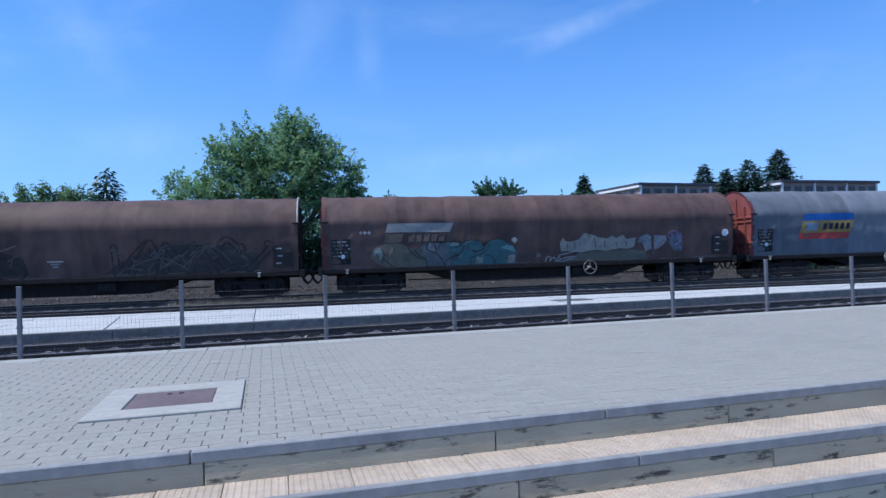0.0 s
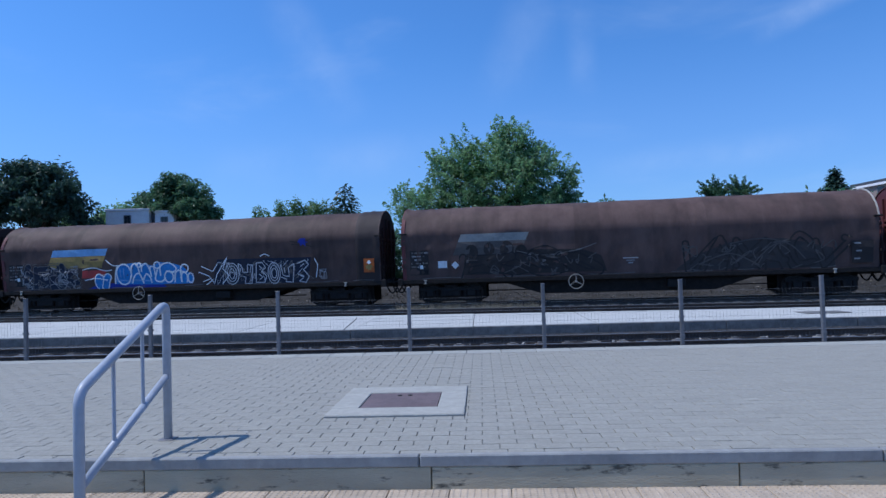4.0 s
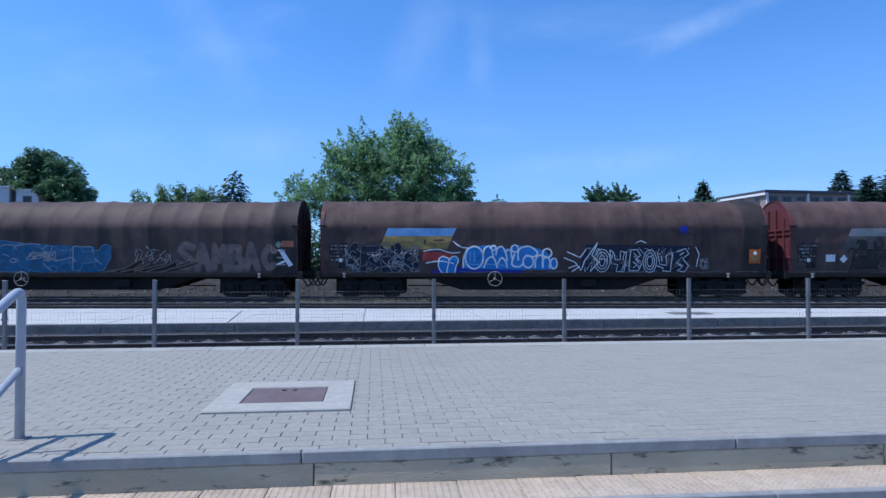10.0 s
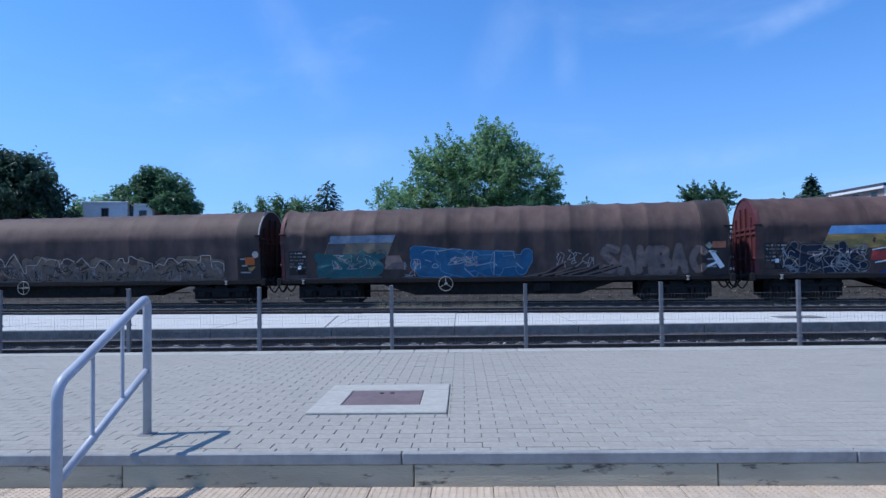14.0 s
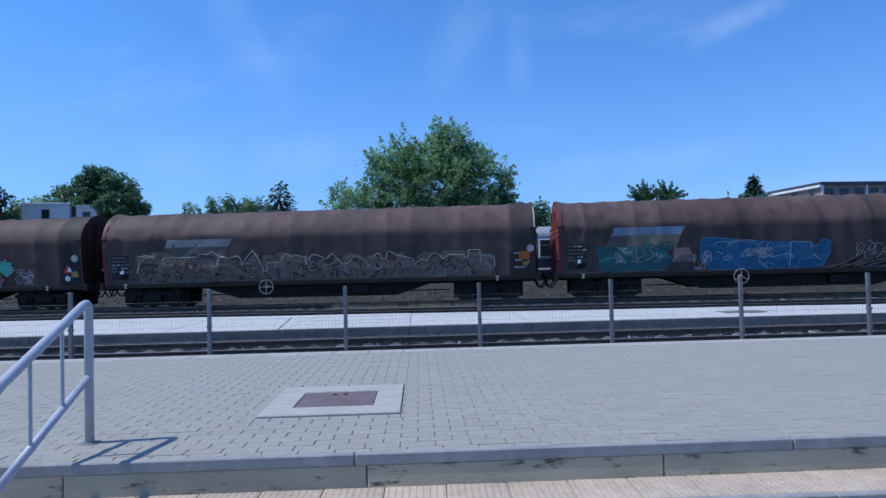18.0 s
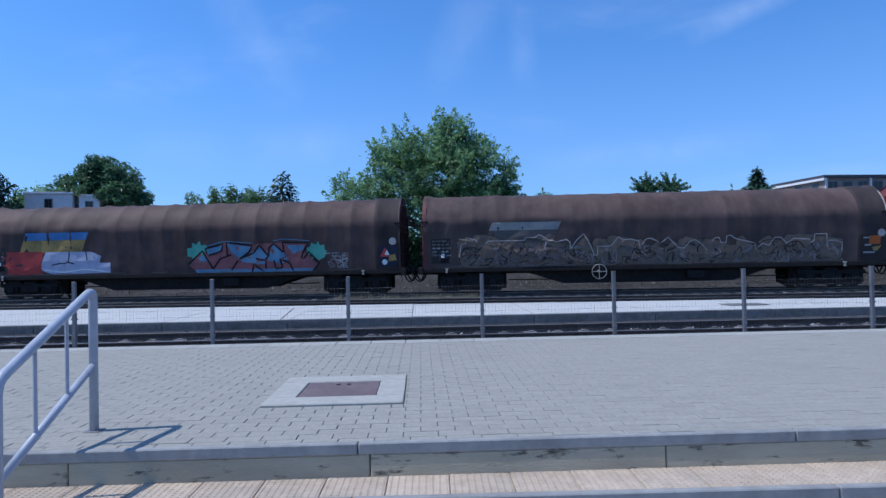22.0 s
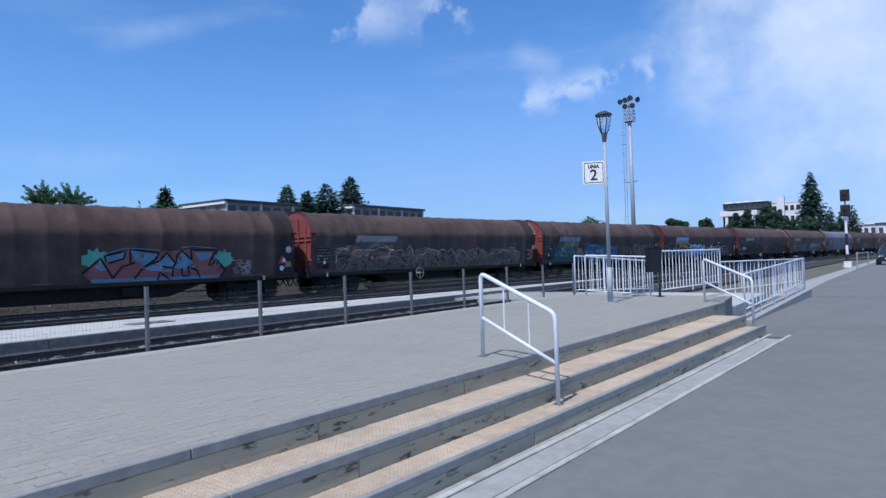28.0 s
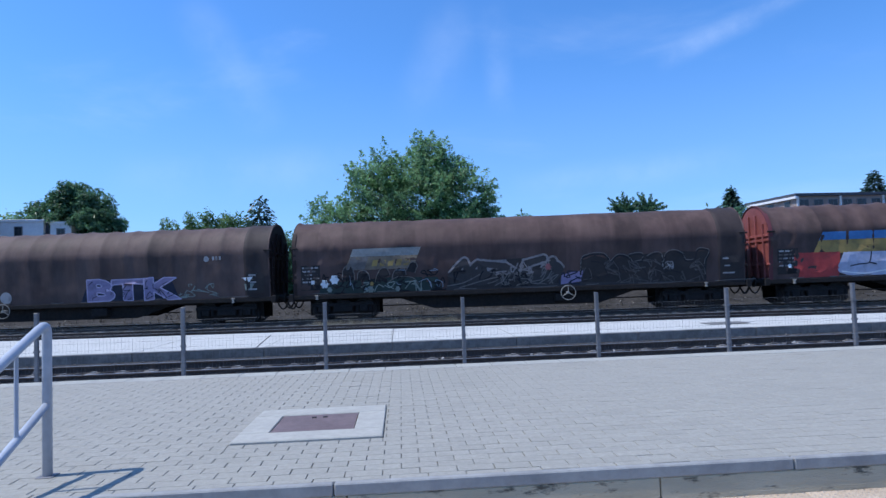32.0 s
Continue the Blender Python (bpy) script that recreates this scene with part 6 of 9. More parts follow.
# skeletons of painted letter shapes in a unit box: straight runs (L) and curved runs (C)
GLYPH = {
    "O": [("C", (.5, 1), (1, .55), (.5, 0), (0, .45), (.5, 1))], "T": [("L", (0, .95), (1, 1)), ("L", (.5, 1), (.42, 0))],
    "B": [("L", (.05, 0), (0, 1)), ("C", (0, 1), (.8, .95), (.75, .6), (.1, .52)), ("C", (.1, .52), (1, .42), (.9, .05), (.05, 0))],
    "Y": [("L", (0, 1), (.48, .48)), ("L", (1, 1), (.48, .48), (.4, 0))], "V": [("L", (0, 1), (.45, 0), (1, 1))],
    "S": [("C", (1, .88), (.45, 1), (.02, .76), (.5, .5), (.98, .26), (.55, 0), (0, .12))],
    "A": [("L", (0, 0), (.45, 1), (1, 0)), ("L", (.2, .35), (.8, .35))], "M": [("L", (0, 0), (.1, 1), (.5, .35), (.9, 1), (1, 0))],
    "C": [("C", (1, .85), (.5, 1), (.05, .5), (.5, 0), (1, .15))], "K": [("L", (0, 0), (.05, 1)), ("L", (1, 1), (.1, .45), (1, 0))],
    "E": [("L", (1, 1), (0, 1), (0, 0), (1, 0)), ("L", (0, .5), (.8, .52))], "H": [("L", (0, 0), (0, 1)), ("L", (1, 0), (1, 1)), ("L", (0, .5), (1, .5))],
    "N": [("L", (0, 0), (.05, 1), (.95, 0), (1, 1))], "I": [("L", (.5, 0), (.5, .7)), ("L", (.5, .98), (.52, 1))], "L": [("C", (0, 1), (.05, .1), (1, 0))],
    "R": [("L", (0, 0), (0, 1)), ("C", (0, 1), (1, .9), (.8, .5), (.1, .5)), ("L", (.3, .5), (1, 0))],
    "P": [("L", (0, 0), (0, 1)), ("C", (0, 1), (1, .9), (.8, .45), (.1, .45))], "U": [("C", (0, 1), (.1, .1), (.9, .1), (1, 1))],
    "G": [("C", (1, .85), (.5, 1), (.05, .5), (.5, 0), (1, .2), (.95, .48), (.55, .45))], "D": [("L", (0, 0), (0, 1)), ("C", (0, 1), (1, .85), (1, .2), (0, 0))],
    "J": [("C", (1, 1), (.95, .1), (.4, 0), (0, .25))], "Z": [("L", (0, 1), (1, 1), (0, 0), (1, 0))],
}


def region(w, kind, name, X, Z, F, mat, off, label="", parent=None):
    """The part of the hood's side where the field F is below zero, cut cleanly along its edge."""
    V, T = [], []
    low = np.minimum.reduce([F[:-1, :-1], F[1:, :-1], F[:-1, 1:], F[1:, 1:]])
    for i, j in zip(*np.nonzero(low < 0)):
        c = [(X[i], Z[j], F[i, j]), (X[i + 1], Z[j], F[i + 1, j]), (X[i + 1], Z[j + 1], F[i + 1, j + 1]), (X[i], Z[j + 1], F[i, j + 1])]
        for tri in ((c,) if all(p[2] < 0 for p in c) else ((c[0], c[1], c[2]), (c[0], c[2], c[3]))):
            poly = []
            for a, b in zip(tri, tri[1:] + tri[:1]):
                if a[2] < 0:
                    poly.append(a[:2])
                if (a[2] < 0) != (b[2] < 0):
                    f = a[2] / (a[2] - b[2])
                    poly.append((a[0] + f * (b[0] - a[0]), a[1] + f * (b[1] - a[1])))
            if len(poly) > 2:
                T.append(tuple(range(len(V), len(V) + len(poly))))
                V += [(x, side_y(x, z, kind, off), z) for x, z in poly]
    if not V:
        return None
    ob = part_mesh(name, raw_mesh(name, V, T), M[mat], parent or w, label)
    ob["kind"] = "stuff"
    return ob


def glyph_fields(rng, word, box4, r, X, Z, lean, jump, wild):
    """Distance of every grid point from each fat letter."""
    x0, x1, z0, z1 = box4
    gx, gz = np.meshgrid(X, Z, indexing="ij")
    wob = np.array([[noise.noise((x * 1.7, z * 1.7, 9.1)) for z in Z[::2]] for x in X[::2]])
    wob = np.repeat(np.repeat(wob, 2, 0), 2, 1)[:len(X), :len(Z)] * 0.018
    n = len(word)
    step = (x1 - x0) / n
    out = []
    for k, ch in enumerate(word):
        cw = step * rng.uniform(0.86, 1.04) * (1 + 0.35 * wild) - 1.3 * r
        turn = rng.uniform(-0.3, 0.3) * wild
        cx = x0 + (k + 0.5) * step - cw / 2
        lo, hi = z0 + r + rng.uniform(-jump, jump) * 0.5, z1 - r + rng.uniform(-jump, jump)
        d = np.full(gx.shape, 9.0)
        for mode, *pts in GLYPH[ch]:
            j = 0.02 + 0.11 * wild
            q = [(cx + cw * a + (lean + turn) * (b - 0.4) * (hi - lo) + rng.uniform(-j, j), lo + (hi - lo) * b + turn * (a - 0.5) * cw + rng.uniform(-j, j)) for a, b in pts]
            if wild > 0.4 and mode == "L" and rng.random() < 0.5:
                q.append((q[-1][0] + rng.uniform(-.3, .3), q[-1][1] + rng.uniform(-.25, .25)))
            q = [tuple(p) for p in curve_through(q, False, 0.12)] if mode == "C" else q
            for (ax, az), (bx, bz) in zip(q, q[1:]):
                ex, ez = bx - ax, bz - az
                f = np.clip(((gx - ax) * ex + (gz - az) * ez) / max(1e-6, ex * ex + ez * ez), 0, 1)
                d = np.minimum(d, np.hypot(gx - ax - f * ex, gz - az - f * ez))
        out.append(d - r * rng.uniform(0.9, 1.1) + wob)
    return out


def piece(w, kind, seed, word, box4, r, fill, line, width, label, split=None, halo=None, top=None, lean=0.06, jump=0.06, off=0.012, step=0.032, wild=1.0):
    """A row of fat painted letters that overlap: fill, an outline round each, an outer halo."""
    rng = random.Random(seed)
    x0, x1, z0, z1 = box4
    X = np.arange(x0 - 0.35, x1 + 0.4, step)
    Z = np.arange(SILL + 0.01, z1 + 0.3, step)
    D = glyph_fields(rng, word, box4, r, X, Z, lean, jump, wild)
    allf = np.minimum.reduce(D)
    gz = np.repeat(Z[None, :], len(X), 0)
    wave = 0.14 * np.sin(X * 2.3 + seed)[:, None]
    for k, d in enumerate(D):
        own = np.maximum(d, -D[k + 1]) if k + 1 < len(D) else d
        ob = None
        if fill and split:
            ob = region(w, kind, "graffiti_letter", X, Z, np.maximum(own, gz - split[1] - wave), fill, off, label)
            region(w, kind, "shading", X, Z, np.maximum(own, split[1] + wave - gz), split[0], off, "", ob)
        elif fill:
            ob = region(w, kind, "graffiti_letter", X, Z, own, fill, off, label)
        if line and not top:
            b = np.maximum(d - width * 0.5, -d - width * 0.5)
            if k + 1 < len(D):
                b = np.maximum(b, -D[k + 1])
            region(w, kind, "letter_outline", X, Z, b, line, off + 0.010, label, ob)
    if line and top:
        edge = np.maximum(np.maximum(allf - width * 0.5, -allf - width * 0.5), top - gz + 0.12 * np.sin(X * 1.9)[:, None])
        region(w, kind, "graffiti_outline", X, Z, edge, line, off + 0.010, label)
    if halo:
        mat, a, h = halo
        region(w, kind, "graffiti_outline", X, Z, np.maximum(allf - a - h, a - allf), mat, off + 0.006, label)


def emblem(w, kind, top, mid, left=None, bars=None, low=None, dx=0.0):
    """Slanted two-band company emblem, drawn as plain shapes."""
    def at(pts):
        return [(x + dx, z) for x, z in pts]
    patch(w, kind, "emblem_band", at([(2.42, 2.66), (5.30, 2.66), (5.45, 2.99), (2.56, 2.99)]), top, 0.010, "slanted emblem band")
    if mid:
        patch(w, kind, "emblem_panel", at([(2.18, 2.10), (5.08, 2.10), (5.30, 2.655), (2.42, 2.655)]), mid, 0.010, "slanted emblem panel")
    if left:
        patch(w, kind, "emblem_corner", at([(2.24, 2.12), (3.02, 2.12), (3.2, 2.64), (2.44, 2.64)]), left, 0.016)
    if low:
        patch(w, kind, "emblem_band", at([(2.05, 1.78), (4.95, 1.78), (5.08, 2.095), (2.18, 2.095)]), low, 0.010)
    if bars:
        for i in range(5):
            x = 3.32 + i * 0.34
            patch(w, kind, "emblem_bar", at([(x, 2.24), (x + 0.22, 2.24), (x + 0.30, 2.5), (x + 0.08, 2.5)]), bars, 0.018)


def data_plates(w, kind, seed, right=True, white=True):
    """Unreadable stencilled data as bars, dark board, small white label."""
    rng = random.Random(seed)
    patch(w, kind, "data_board", [(0.30, 1.30), (1.12, 1.30), (1.12, 2.36), (0.30, 2.36)], "paint_dark", 0.009)
    for r in range(5):
        z = 2.26 - r * 0.15
        x = 0.36
        while x < 0.95:
            l = rng.uniform(0.06, 0.22)
            patch(w, kind, "stencil_bar", [(x, z - 0.035), (x + l, z - 0.035), (x + l, z + 0.03), (x, z + 0.03)], "paint_silver" if rng.random() < 0.45 else "paint_dim", 0.015)
            x += l + 0.05
    if white:
        patch(w, kind, "label", [(0.72, 1.56), (0.86, 1.56), (0.86, 1.72), (0.72, 1.72)], "paint_white", 0.016, "small white label")
        patch(w, kind, "label_board", [(0.70, 1.32), (1.08, 1.32), (1.08, 1.52), (0.70, 1.52)], "paint_black", 0.016)
    if right:
        patch(w, kind, "data_board", [(17.85, 1.28), (18.62, 1.28), (18.62, 2.15), (17.85, 2.15)], "paint_dark", 0.009)
        for r in range(3):
            z = 2.05 - r * 0.3
            l = rng.uniform(0.2, 0.5)
            patch(w, kind, "stencil_bar", [(17.95, z - 0.03), (17.95 + l, z - 0.03), (17.95 + l, z + 0.03), (17.95, z + 0.03)], "paint_silver", 0.015)


def disc(w, kind, x, z, r, mat, label=""):
    patch(w, kind, "marking_disc", [(x + r * math.cos(a * math.pi / 8), z + r * math.sin(a * math.pi / 8)) for a in range(16)], mat, 0.017, label)


def diamond(w, kind, x, z, r, mat):
    patch(w, kind, "marking_diamond", [(x - r, z), (x, z - r), (x + r, z), (x, z + r)], mat, 0.017)


def hem(w, kind, seed):
    """Loose pale rope and dusty folds along the bottom edge of the tarpaulin."""
    rng = random.Random(seed)
    lines, x = [], 0.8
    while x < HOOD_L - 1.2:
        l = rng.uniform(0.5, 1.9)
        lines.append(curve_through([(x, 1.13 + rng.uniform(0, .04)), (x + l / 2, 1.12 + rng.uniform(0, .05)), (x + l, 1.14 + rng.uniform(0, .05))]))
        x += l + rng.uniform(0.6, 2.2)
    strokes(w, kind, "tie_rope", lines, 0.03, "paint_dim", 0.02)


def star(cx, cz, r0, r1, n, squash=1.0):
    pts = []
    for k in range(2 * n):
        r = r0 if k % 2 else r1
        a = math.pi * k / n
        pts.append((cx + r * math.cos(a), max(SILL + 0.03, cz + squash * r * math.sin(a))))
    return pts


def oval(cx, cz, rx, rz):
    return [(cx + rx * math.cos(a * math.pi / 9), max(SILL + 0.03, cz + rz * math.sin(a * math.pi / 9))) for a in range(19)]


def decorate():
    kd = {k: SPEC[k][1] for k in SPEC}
    for k, w in WAGONS.items():
        hem(w, kd[k], 60 + k)
        data_plates(w, kd[k], 80 + k, right=k not in (3, 6))
    for k in (-7, -6, -5, -4, -3, -2, -1):
        emblem(WAGONS[k], kd[k], "paint_old_sky", "paint_dim")
        piece(WAGONS[k], kd[k], 500 + k, "ROMEA", (8.0, 14.0, 1.16, 2.15), 0.19, "paint_greybrown", "paint_dim", 0.05, "faded graffiti")
    # 0: emblem in blue, yellow and red
    w, kd0 = WAGONS[0], kd[0]
    patch(w, kd0, "emblem_band", [(2.70, 2.72), (5.42, 2.72), (5.5, 3.05), (2.8, 3.05)], "paint_blue", 0.010, "blue emblem band")
    patch(w, kd0, "emblem_panel", [(2.52, 2.14), (5.32, 2.14), (5.50, 2.715), (2.68, 2.715)], "paint_yellow", 0.010, "yellow emblem panel")
    patch(w, kd0, "emblem_corner", [(2.75, 2.24), (3.45, 2.24), (3.55, 2.62), (2.85, 2.62)], "paint_old_sky", 0.016)
    patch(w, kd0, "emblem_band", [(2.48, 1.84), (5.22, 1.84), (5.32, 2.135), (2.52, 2.135)], "paint_red", 0.010, "red emblem band")
    for i in range(5):
        x = 3.75 + i * 0.31
        patch(w, kd0, "emblem_bar", [(x, 2.28), (x + 0.2, 2.28), (x + 0.25, 2.58), (x + 0.05, 2.58)], "paint_navy", 0.05)
    # 1: teal throw-up and pale ghost letters
    w, kn = WAGONS[1], kd[1]
    patch(w, kn, "emblem_band", [(2.59, 2.61), (5.38, 2.58), (5.55, 2.97), (2.70, 2.99)], "paint_pale_band", 0.012, "slanted pale emblem band")
    for i in range(5):
        x = 3.55 + i * 0.33
        patch(w, kn, "emblem_bar", [(x, 2.2), (x + 0.22, 2.2), (x + 0.28, 2.5), (x + 0.06, 2.5)], "paint_grey", 0.016)
    patch(w, kn, "emblem_corner", [(2.54, 2.18), (3.25, 2.18), (3.36, 2.55), (2.62, 2.55)], "paint_grey", 0.014)
    # letters that run from tan through grey-green to teal, with thin dark outlines
    patch(w, kn, "graffiti_fill", [(1.94, 1.55), (1.98, 1.82), (2.21, 2.04), (2.62, 2.14), (3.0, 2.17), (3.3, 2.1), (3.35, 1.12), (2.62, 1.12), (2.26, 1.26)], "paint_old_tan", 0.0125, "tan end of the graffiti letters")
    patch(w, kn, "graffiti_fill", [(3.3, 2.1), (3.52, 2.0), (3.8, 1.84), (4.02, 1.92), (4.15, 1.98), (4.3, 1.12), (3.35, 1.12)], "paint_moss", 0.0125, "grey-green graffiti letters")
    patch(w, kn, "graffiti_fill", [(4.15, 1.98), (4.39, 2.17), (4.64, 2.1), (4.85, 1.87), (5.03, 2.09), (5.3, 2.14), (5.4, 1.12), (4.3, 1.12)], "paint_slate", 0.0125, "slate graffiti letters")
    patch(w, kn, "graffiti_fill", [(5.3, 2.14), (5.75, 2.13), (5.85, 2.02), (6.05, 2.14), (6.4, 2.19), (6.72, 2.14), (6.86, 1.9), (7.06, 2.13), (7.4, 2.2), (7.66, 2.2), (7.95, 2.02), (8.2, 1.92), (8.38, 1.62), (8.33, 1.13), (5.4, 1.12)], "paint_teal", 0.0125, "teal graffiti letters")
    patch(w, kn, "graffiti_fill", [(4.42, 1.75), (4.46, 2.12), (4.66, 2.06), (4.72, 1.78)], "paint_pinkish", 0.0165)
    patch(w, kn, "graffiti_fill", [(2.02, 1.62), (2.12, 1.92), (2.36, 1.98), (2.5, 1.7), (2.36, 1.45)], "paint_pale_green", 0.0165)
    patch(w, kn, "graffiti_fill", [(5.1, 2.03), (5.3, 2.1), (5.72, 2.1), (5.8, 1.98), (5.4, 1.97)], "paint_pale_green", 0.0165)
    patch(w, kn, "graffiti_fill", [(6.5, 1.15), (6.56, 1.5), (6.86, 1.55), (6.84, 1.2)], "paint_pale_green", 0.0165)
    patch(w, kn, "graffiti_fill", [(7.62, 1.82), (7.9, 1.95), (8.22, 1.88), (8.34, 1.62), (8.05, 1.72)], "paint_mint_dim", 0.0165)
    patch(w, kn, "graffiti_fill", [(7.95, 1.14), (8.02, 1.5), (8.3, 1.52), (8.26, 1.14)], "paint_pinkish", 0.0165)
    strokes(w, kn, "graffiti_outline", [curve_through(q) for q in (
        [(2.4, 1.32), (2.52, 1.62), (2.4, 1.92)], [(2.5, 1.5), (2.72, 1.28), (2.9, 1.14)], [(3.52, 1.98), (3.7, 1.72), (3.98, 1.5), (4.32, 1.42)],
        [(3.85, 1.82), (4.0, 1.6), (4.3, 1.44), (4.38, 1.1)], [(4.4, 2.17), (4.36, 1.85), (4.7, 1.72), (5.0, 1.42), (5.12, 1.1)], [(4.66, 2.08), (4.78, 1.8)],
        [(4.86, 1.87), (5.05, 2.12), (5.75, 2.15), (5.84, 2.0), (5.55, 1.86)], [(5.15, 1.12), (5.2, 1.34), (5.5, 1.48), (5.85, 1.62), (6.0, 1.95)],
        [(5.84, 2.0), (6.05, 2.16), (6.4, 2.2), (6.74, 2.13), (6.9, 1.85), (6.6, 1.7), (6.3, 1.78)], [(6.28, 1.1), (6.3, 1.42), (6.72, 1.55), (6.95, 1.72)],
        [(6.9, 1.9), (7.08, 2.14), (7.4, 2.22), (7.68, 2.2)], [(6.96, 1.55), (7.3, 1.4), (7.4, 1.14)], [(5.5, 1.46), (5.62, 1.6), (5.78, 1.5)])], 0.035, "paint_dark", 0.024, "thin dark outlines of the letters")
    diamond(w, kn, 8.28, 2.16, 0.15, "paint_chalk")
    patch(w, kn, "label", [(9.28, 1.38), (9.48, 1.38), (9.48, 1.53), (9.28, 1.53)], "paint_dim", 0.014)
    patch(w, kn, "graffiti_fill", [(10.42, 1.6), (10.38, 1.98), (10.52, 2.22), (10.62, 2.05), (10.85, 2.0), (11.25, 2.1), (11.53, 2.38), (11.62, 2.1), (11.72, 1.95), (11.88, 2.32), (12.19, 2.18), (12.6, 2.12), (12.87, 2.24), (13.06, 2.1), (13.37, 2.28), (13.55, 2.07), (14.02, 2.14), (13.95, 1.73), (13.67, 1.62), (13.2, 1.66), (12.6, 1.56), (12.0, 1.62), (11.4, 1.52), (10.8, 1.6)], "paint_ghost", 0.0125, "pale ghost graffiti letters")
    patch(w, kn, "graffiti_fill", [(10.9, 1.14), (14.6, 1.12), (14.5, 1.5), (13.9, 1.6), (11.2, 1.5)], "paint_moss", 0.0110, "faded grey-green wash")
    patch(w, kn, "graffiti_fill", [(14.12, 1.9), (14.2, 2.14), (14.52, 2.28), (14.76, 2.17), (14.8, 1.6), (14.5, 1.5), (14.4, 1.88)], "paint_ghost_blue", 0.0125, "pale blue-grey graffiti letter")
    patch(w, kn, "graffiti_fill", [(14.9, 2.22), (15.5, 2.18), (15.54, 1.95), (15.35, 1.75), (15.1, 1.6), (14.92, 1.58)], "paint_ghost_blue", 0.0125, "pale blue-grey graffiti letter")
    patch(w, kn, "graffiti_fill", [(15.6, 1.9), (15.93, 2.3), (16.25, 2.35), (16.15, 1.8), (16.3, 1.45), (15.9, 1.5)], "paint_slate", 0.0120, "slate graffiti patch")
    scribble(w, kn, 9, (15.6, 16.3, 1.5, 2.38), 12, 0.03, "paint_violet", "lilac scribble")
    strokes(w, kn, "graffiti_outline", [curve_through(q) for q in ([(10.7, 1.95), (10.74, 1.7)], [(11.05, 1.98), (11.1, 1.74)], [(12.0, 2.15), (12.08, 1.7)], [(12.5, 2.0), (12.52, 1.68)], [(13.05, 2.0), (13.1, 1.72)], [(13.5, 1.98), (13.56, 1.76)])], 0.07, "paint_dim", 0.022)
    strokes(w, kn, "graffiti_scribble", [curve_through(q) for q in ([(9.7, 1.14), (9.78, 1.38), (9.95, 1.34), (9.9, 1.16), (10.1, 1.36), (10.16, 1.16), (10.34, 1.38), (10.4, 1.18)], [(10.2, 1.14), (10.6, 1.3), (11.1, 1.36)], [(10.4, 1.12), (10.8, 1.24), (11.05, 1.26)], [(10.3, 1.42), (10.7, 1.5), (11.2, 1.62)])], 0.04, "paint_silver", 0.024, "silver tag")
    disc(w, kn, 18.45, 2.25, 0.17, "paint_white", "white marking disc")
    for x in (1.55, 1.72, 1.9):
        diamond(w, kn, x, 2.62, 0.08, "paint_silver")
    # 2: faint dark arcs
    w, kn = WAGONS[2], kd[2]
    emblem(w, kn, "paint_pale_band", "paint_faint")
    for x, z, r in ((3.0, 2.2, 0.28), (3.75, 2.32, 0.24), (4.5, 2.28, 0.3), (5.1, 2.15, 0.26)):
        patch(w, kn, "graffiti_fill", [(x + r * math.cos(k * 0.45), z + r * 1.25 * math.sin(k * 0.45)) for k in range(14)], "paint_dark", 0.0135)
    patch(w, kn, "graffiti_fill", [(2.6, 1.25), (8.6, 1.25), (8.4, 1.9), (7.6, 2.2), (5.6, 2.25), (5.0, 2.1), (2.7, 2.05)], "paint_dark", 0.0095, "dark painted ground")
    piece(w, kn, 12, "ROSO", (2.8, 8.2, 1.2, 2.2), 0.16, None, "paint_soot", 0.06, "dark faded graffiti", wild=1.4)
    piece(w, kn, 13, "VAMACV", (11.6, 17.5, 1.1, 2.4), 0.12, None, "paint_dark", 0.07, "faint dark graffiti arcs", lean=0.2, jump=0.15)
    patch(w, kn, "graffiti_fill", [(11.3, 1.2), (17.3, 1.15), (17.2, 1.9), (15.4, 2.35), (13.4, 2.25), (12.0, 1.75)], "paint_soot_wash", 0.009, "sooty overspray")
    scribble(w, kn, 112, (11.6, 17.4, 1.15, 2.2), 26, 0.04, "paint_faint", "faint grey strokes")
    scribble(w, kn, 113, (2.8, 8.2, 1.2, 2.1), 22, 0.04, "paint_faint", "faint grey strokes")
    strokes(w, kn, "graffiti_outline", [curve_through([(13.4, 2.2), (14.6, 2.36), (15.6, 2.1), (16.2, 1.5)]), curve_through([(14.2, 1.3), (14.9, 2.0), (15.6, 2.3)]), curve_through([(12.2, 1.4), (13.4, 1.8), (14.5, 1.3)])], 0.05, "paint_faint", 0.026, "faint painted arcs")
    patch(w, kn, "label", [(1.52, 1.58), (1.92, 1.58), (1.92, 1.88), (1.52, 1.88)], "paint_white", 0.014, "white label")
    diamond(w, kn, 2.27, 1.69, 0.17, "paint_white")
    patch(w, kn, "label", [(5.8, 1.57), (6.12, 1.57), (6.12, 1.82), (5.8, 1.82)], "paint_dim", 0.014)
    for z, l in ((1.76, 0.3), (1.66, 0.17), (1.56, 0.1)):
        patch(w, kn, "stencil_bar", [(9.55 - l, z - 0.025), (9.55 + l, z - 0.025), (9.55 + l, z + 0.025), (9.55 - l, z + 0.025)], "paint_silver", 0.014)
    # highlights on slack folds, drawn as pale strokes
    strokes(w, kn, "tarp_fold", [curve_through([(4.9, 2.2), (6.0, 2.0), (7.3, 2.15), (8.2, 2.42)]), curve_through([(5.2, 2.05), (6.4, 2.0), (7.6, 2.2)])], 0.035, "paint_dim", 0.02)
    # 3: blue bubble letters, white outlined letters
    w, kn = WAGONS[3], kd[3]
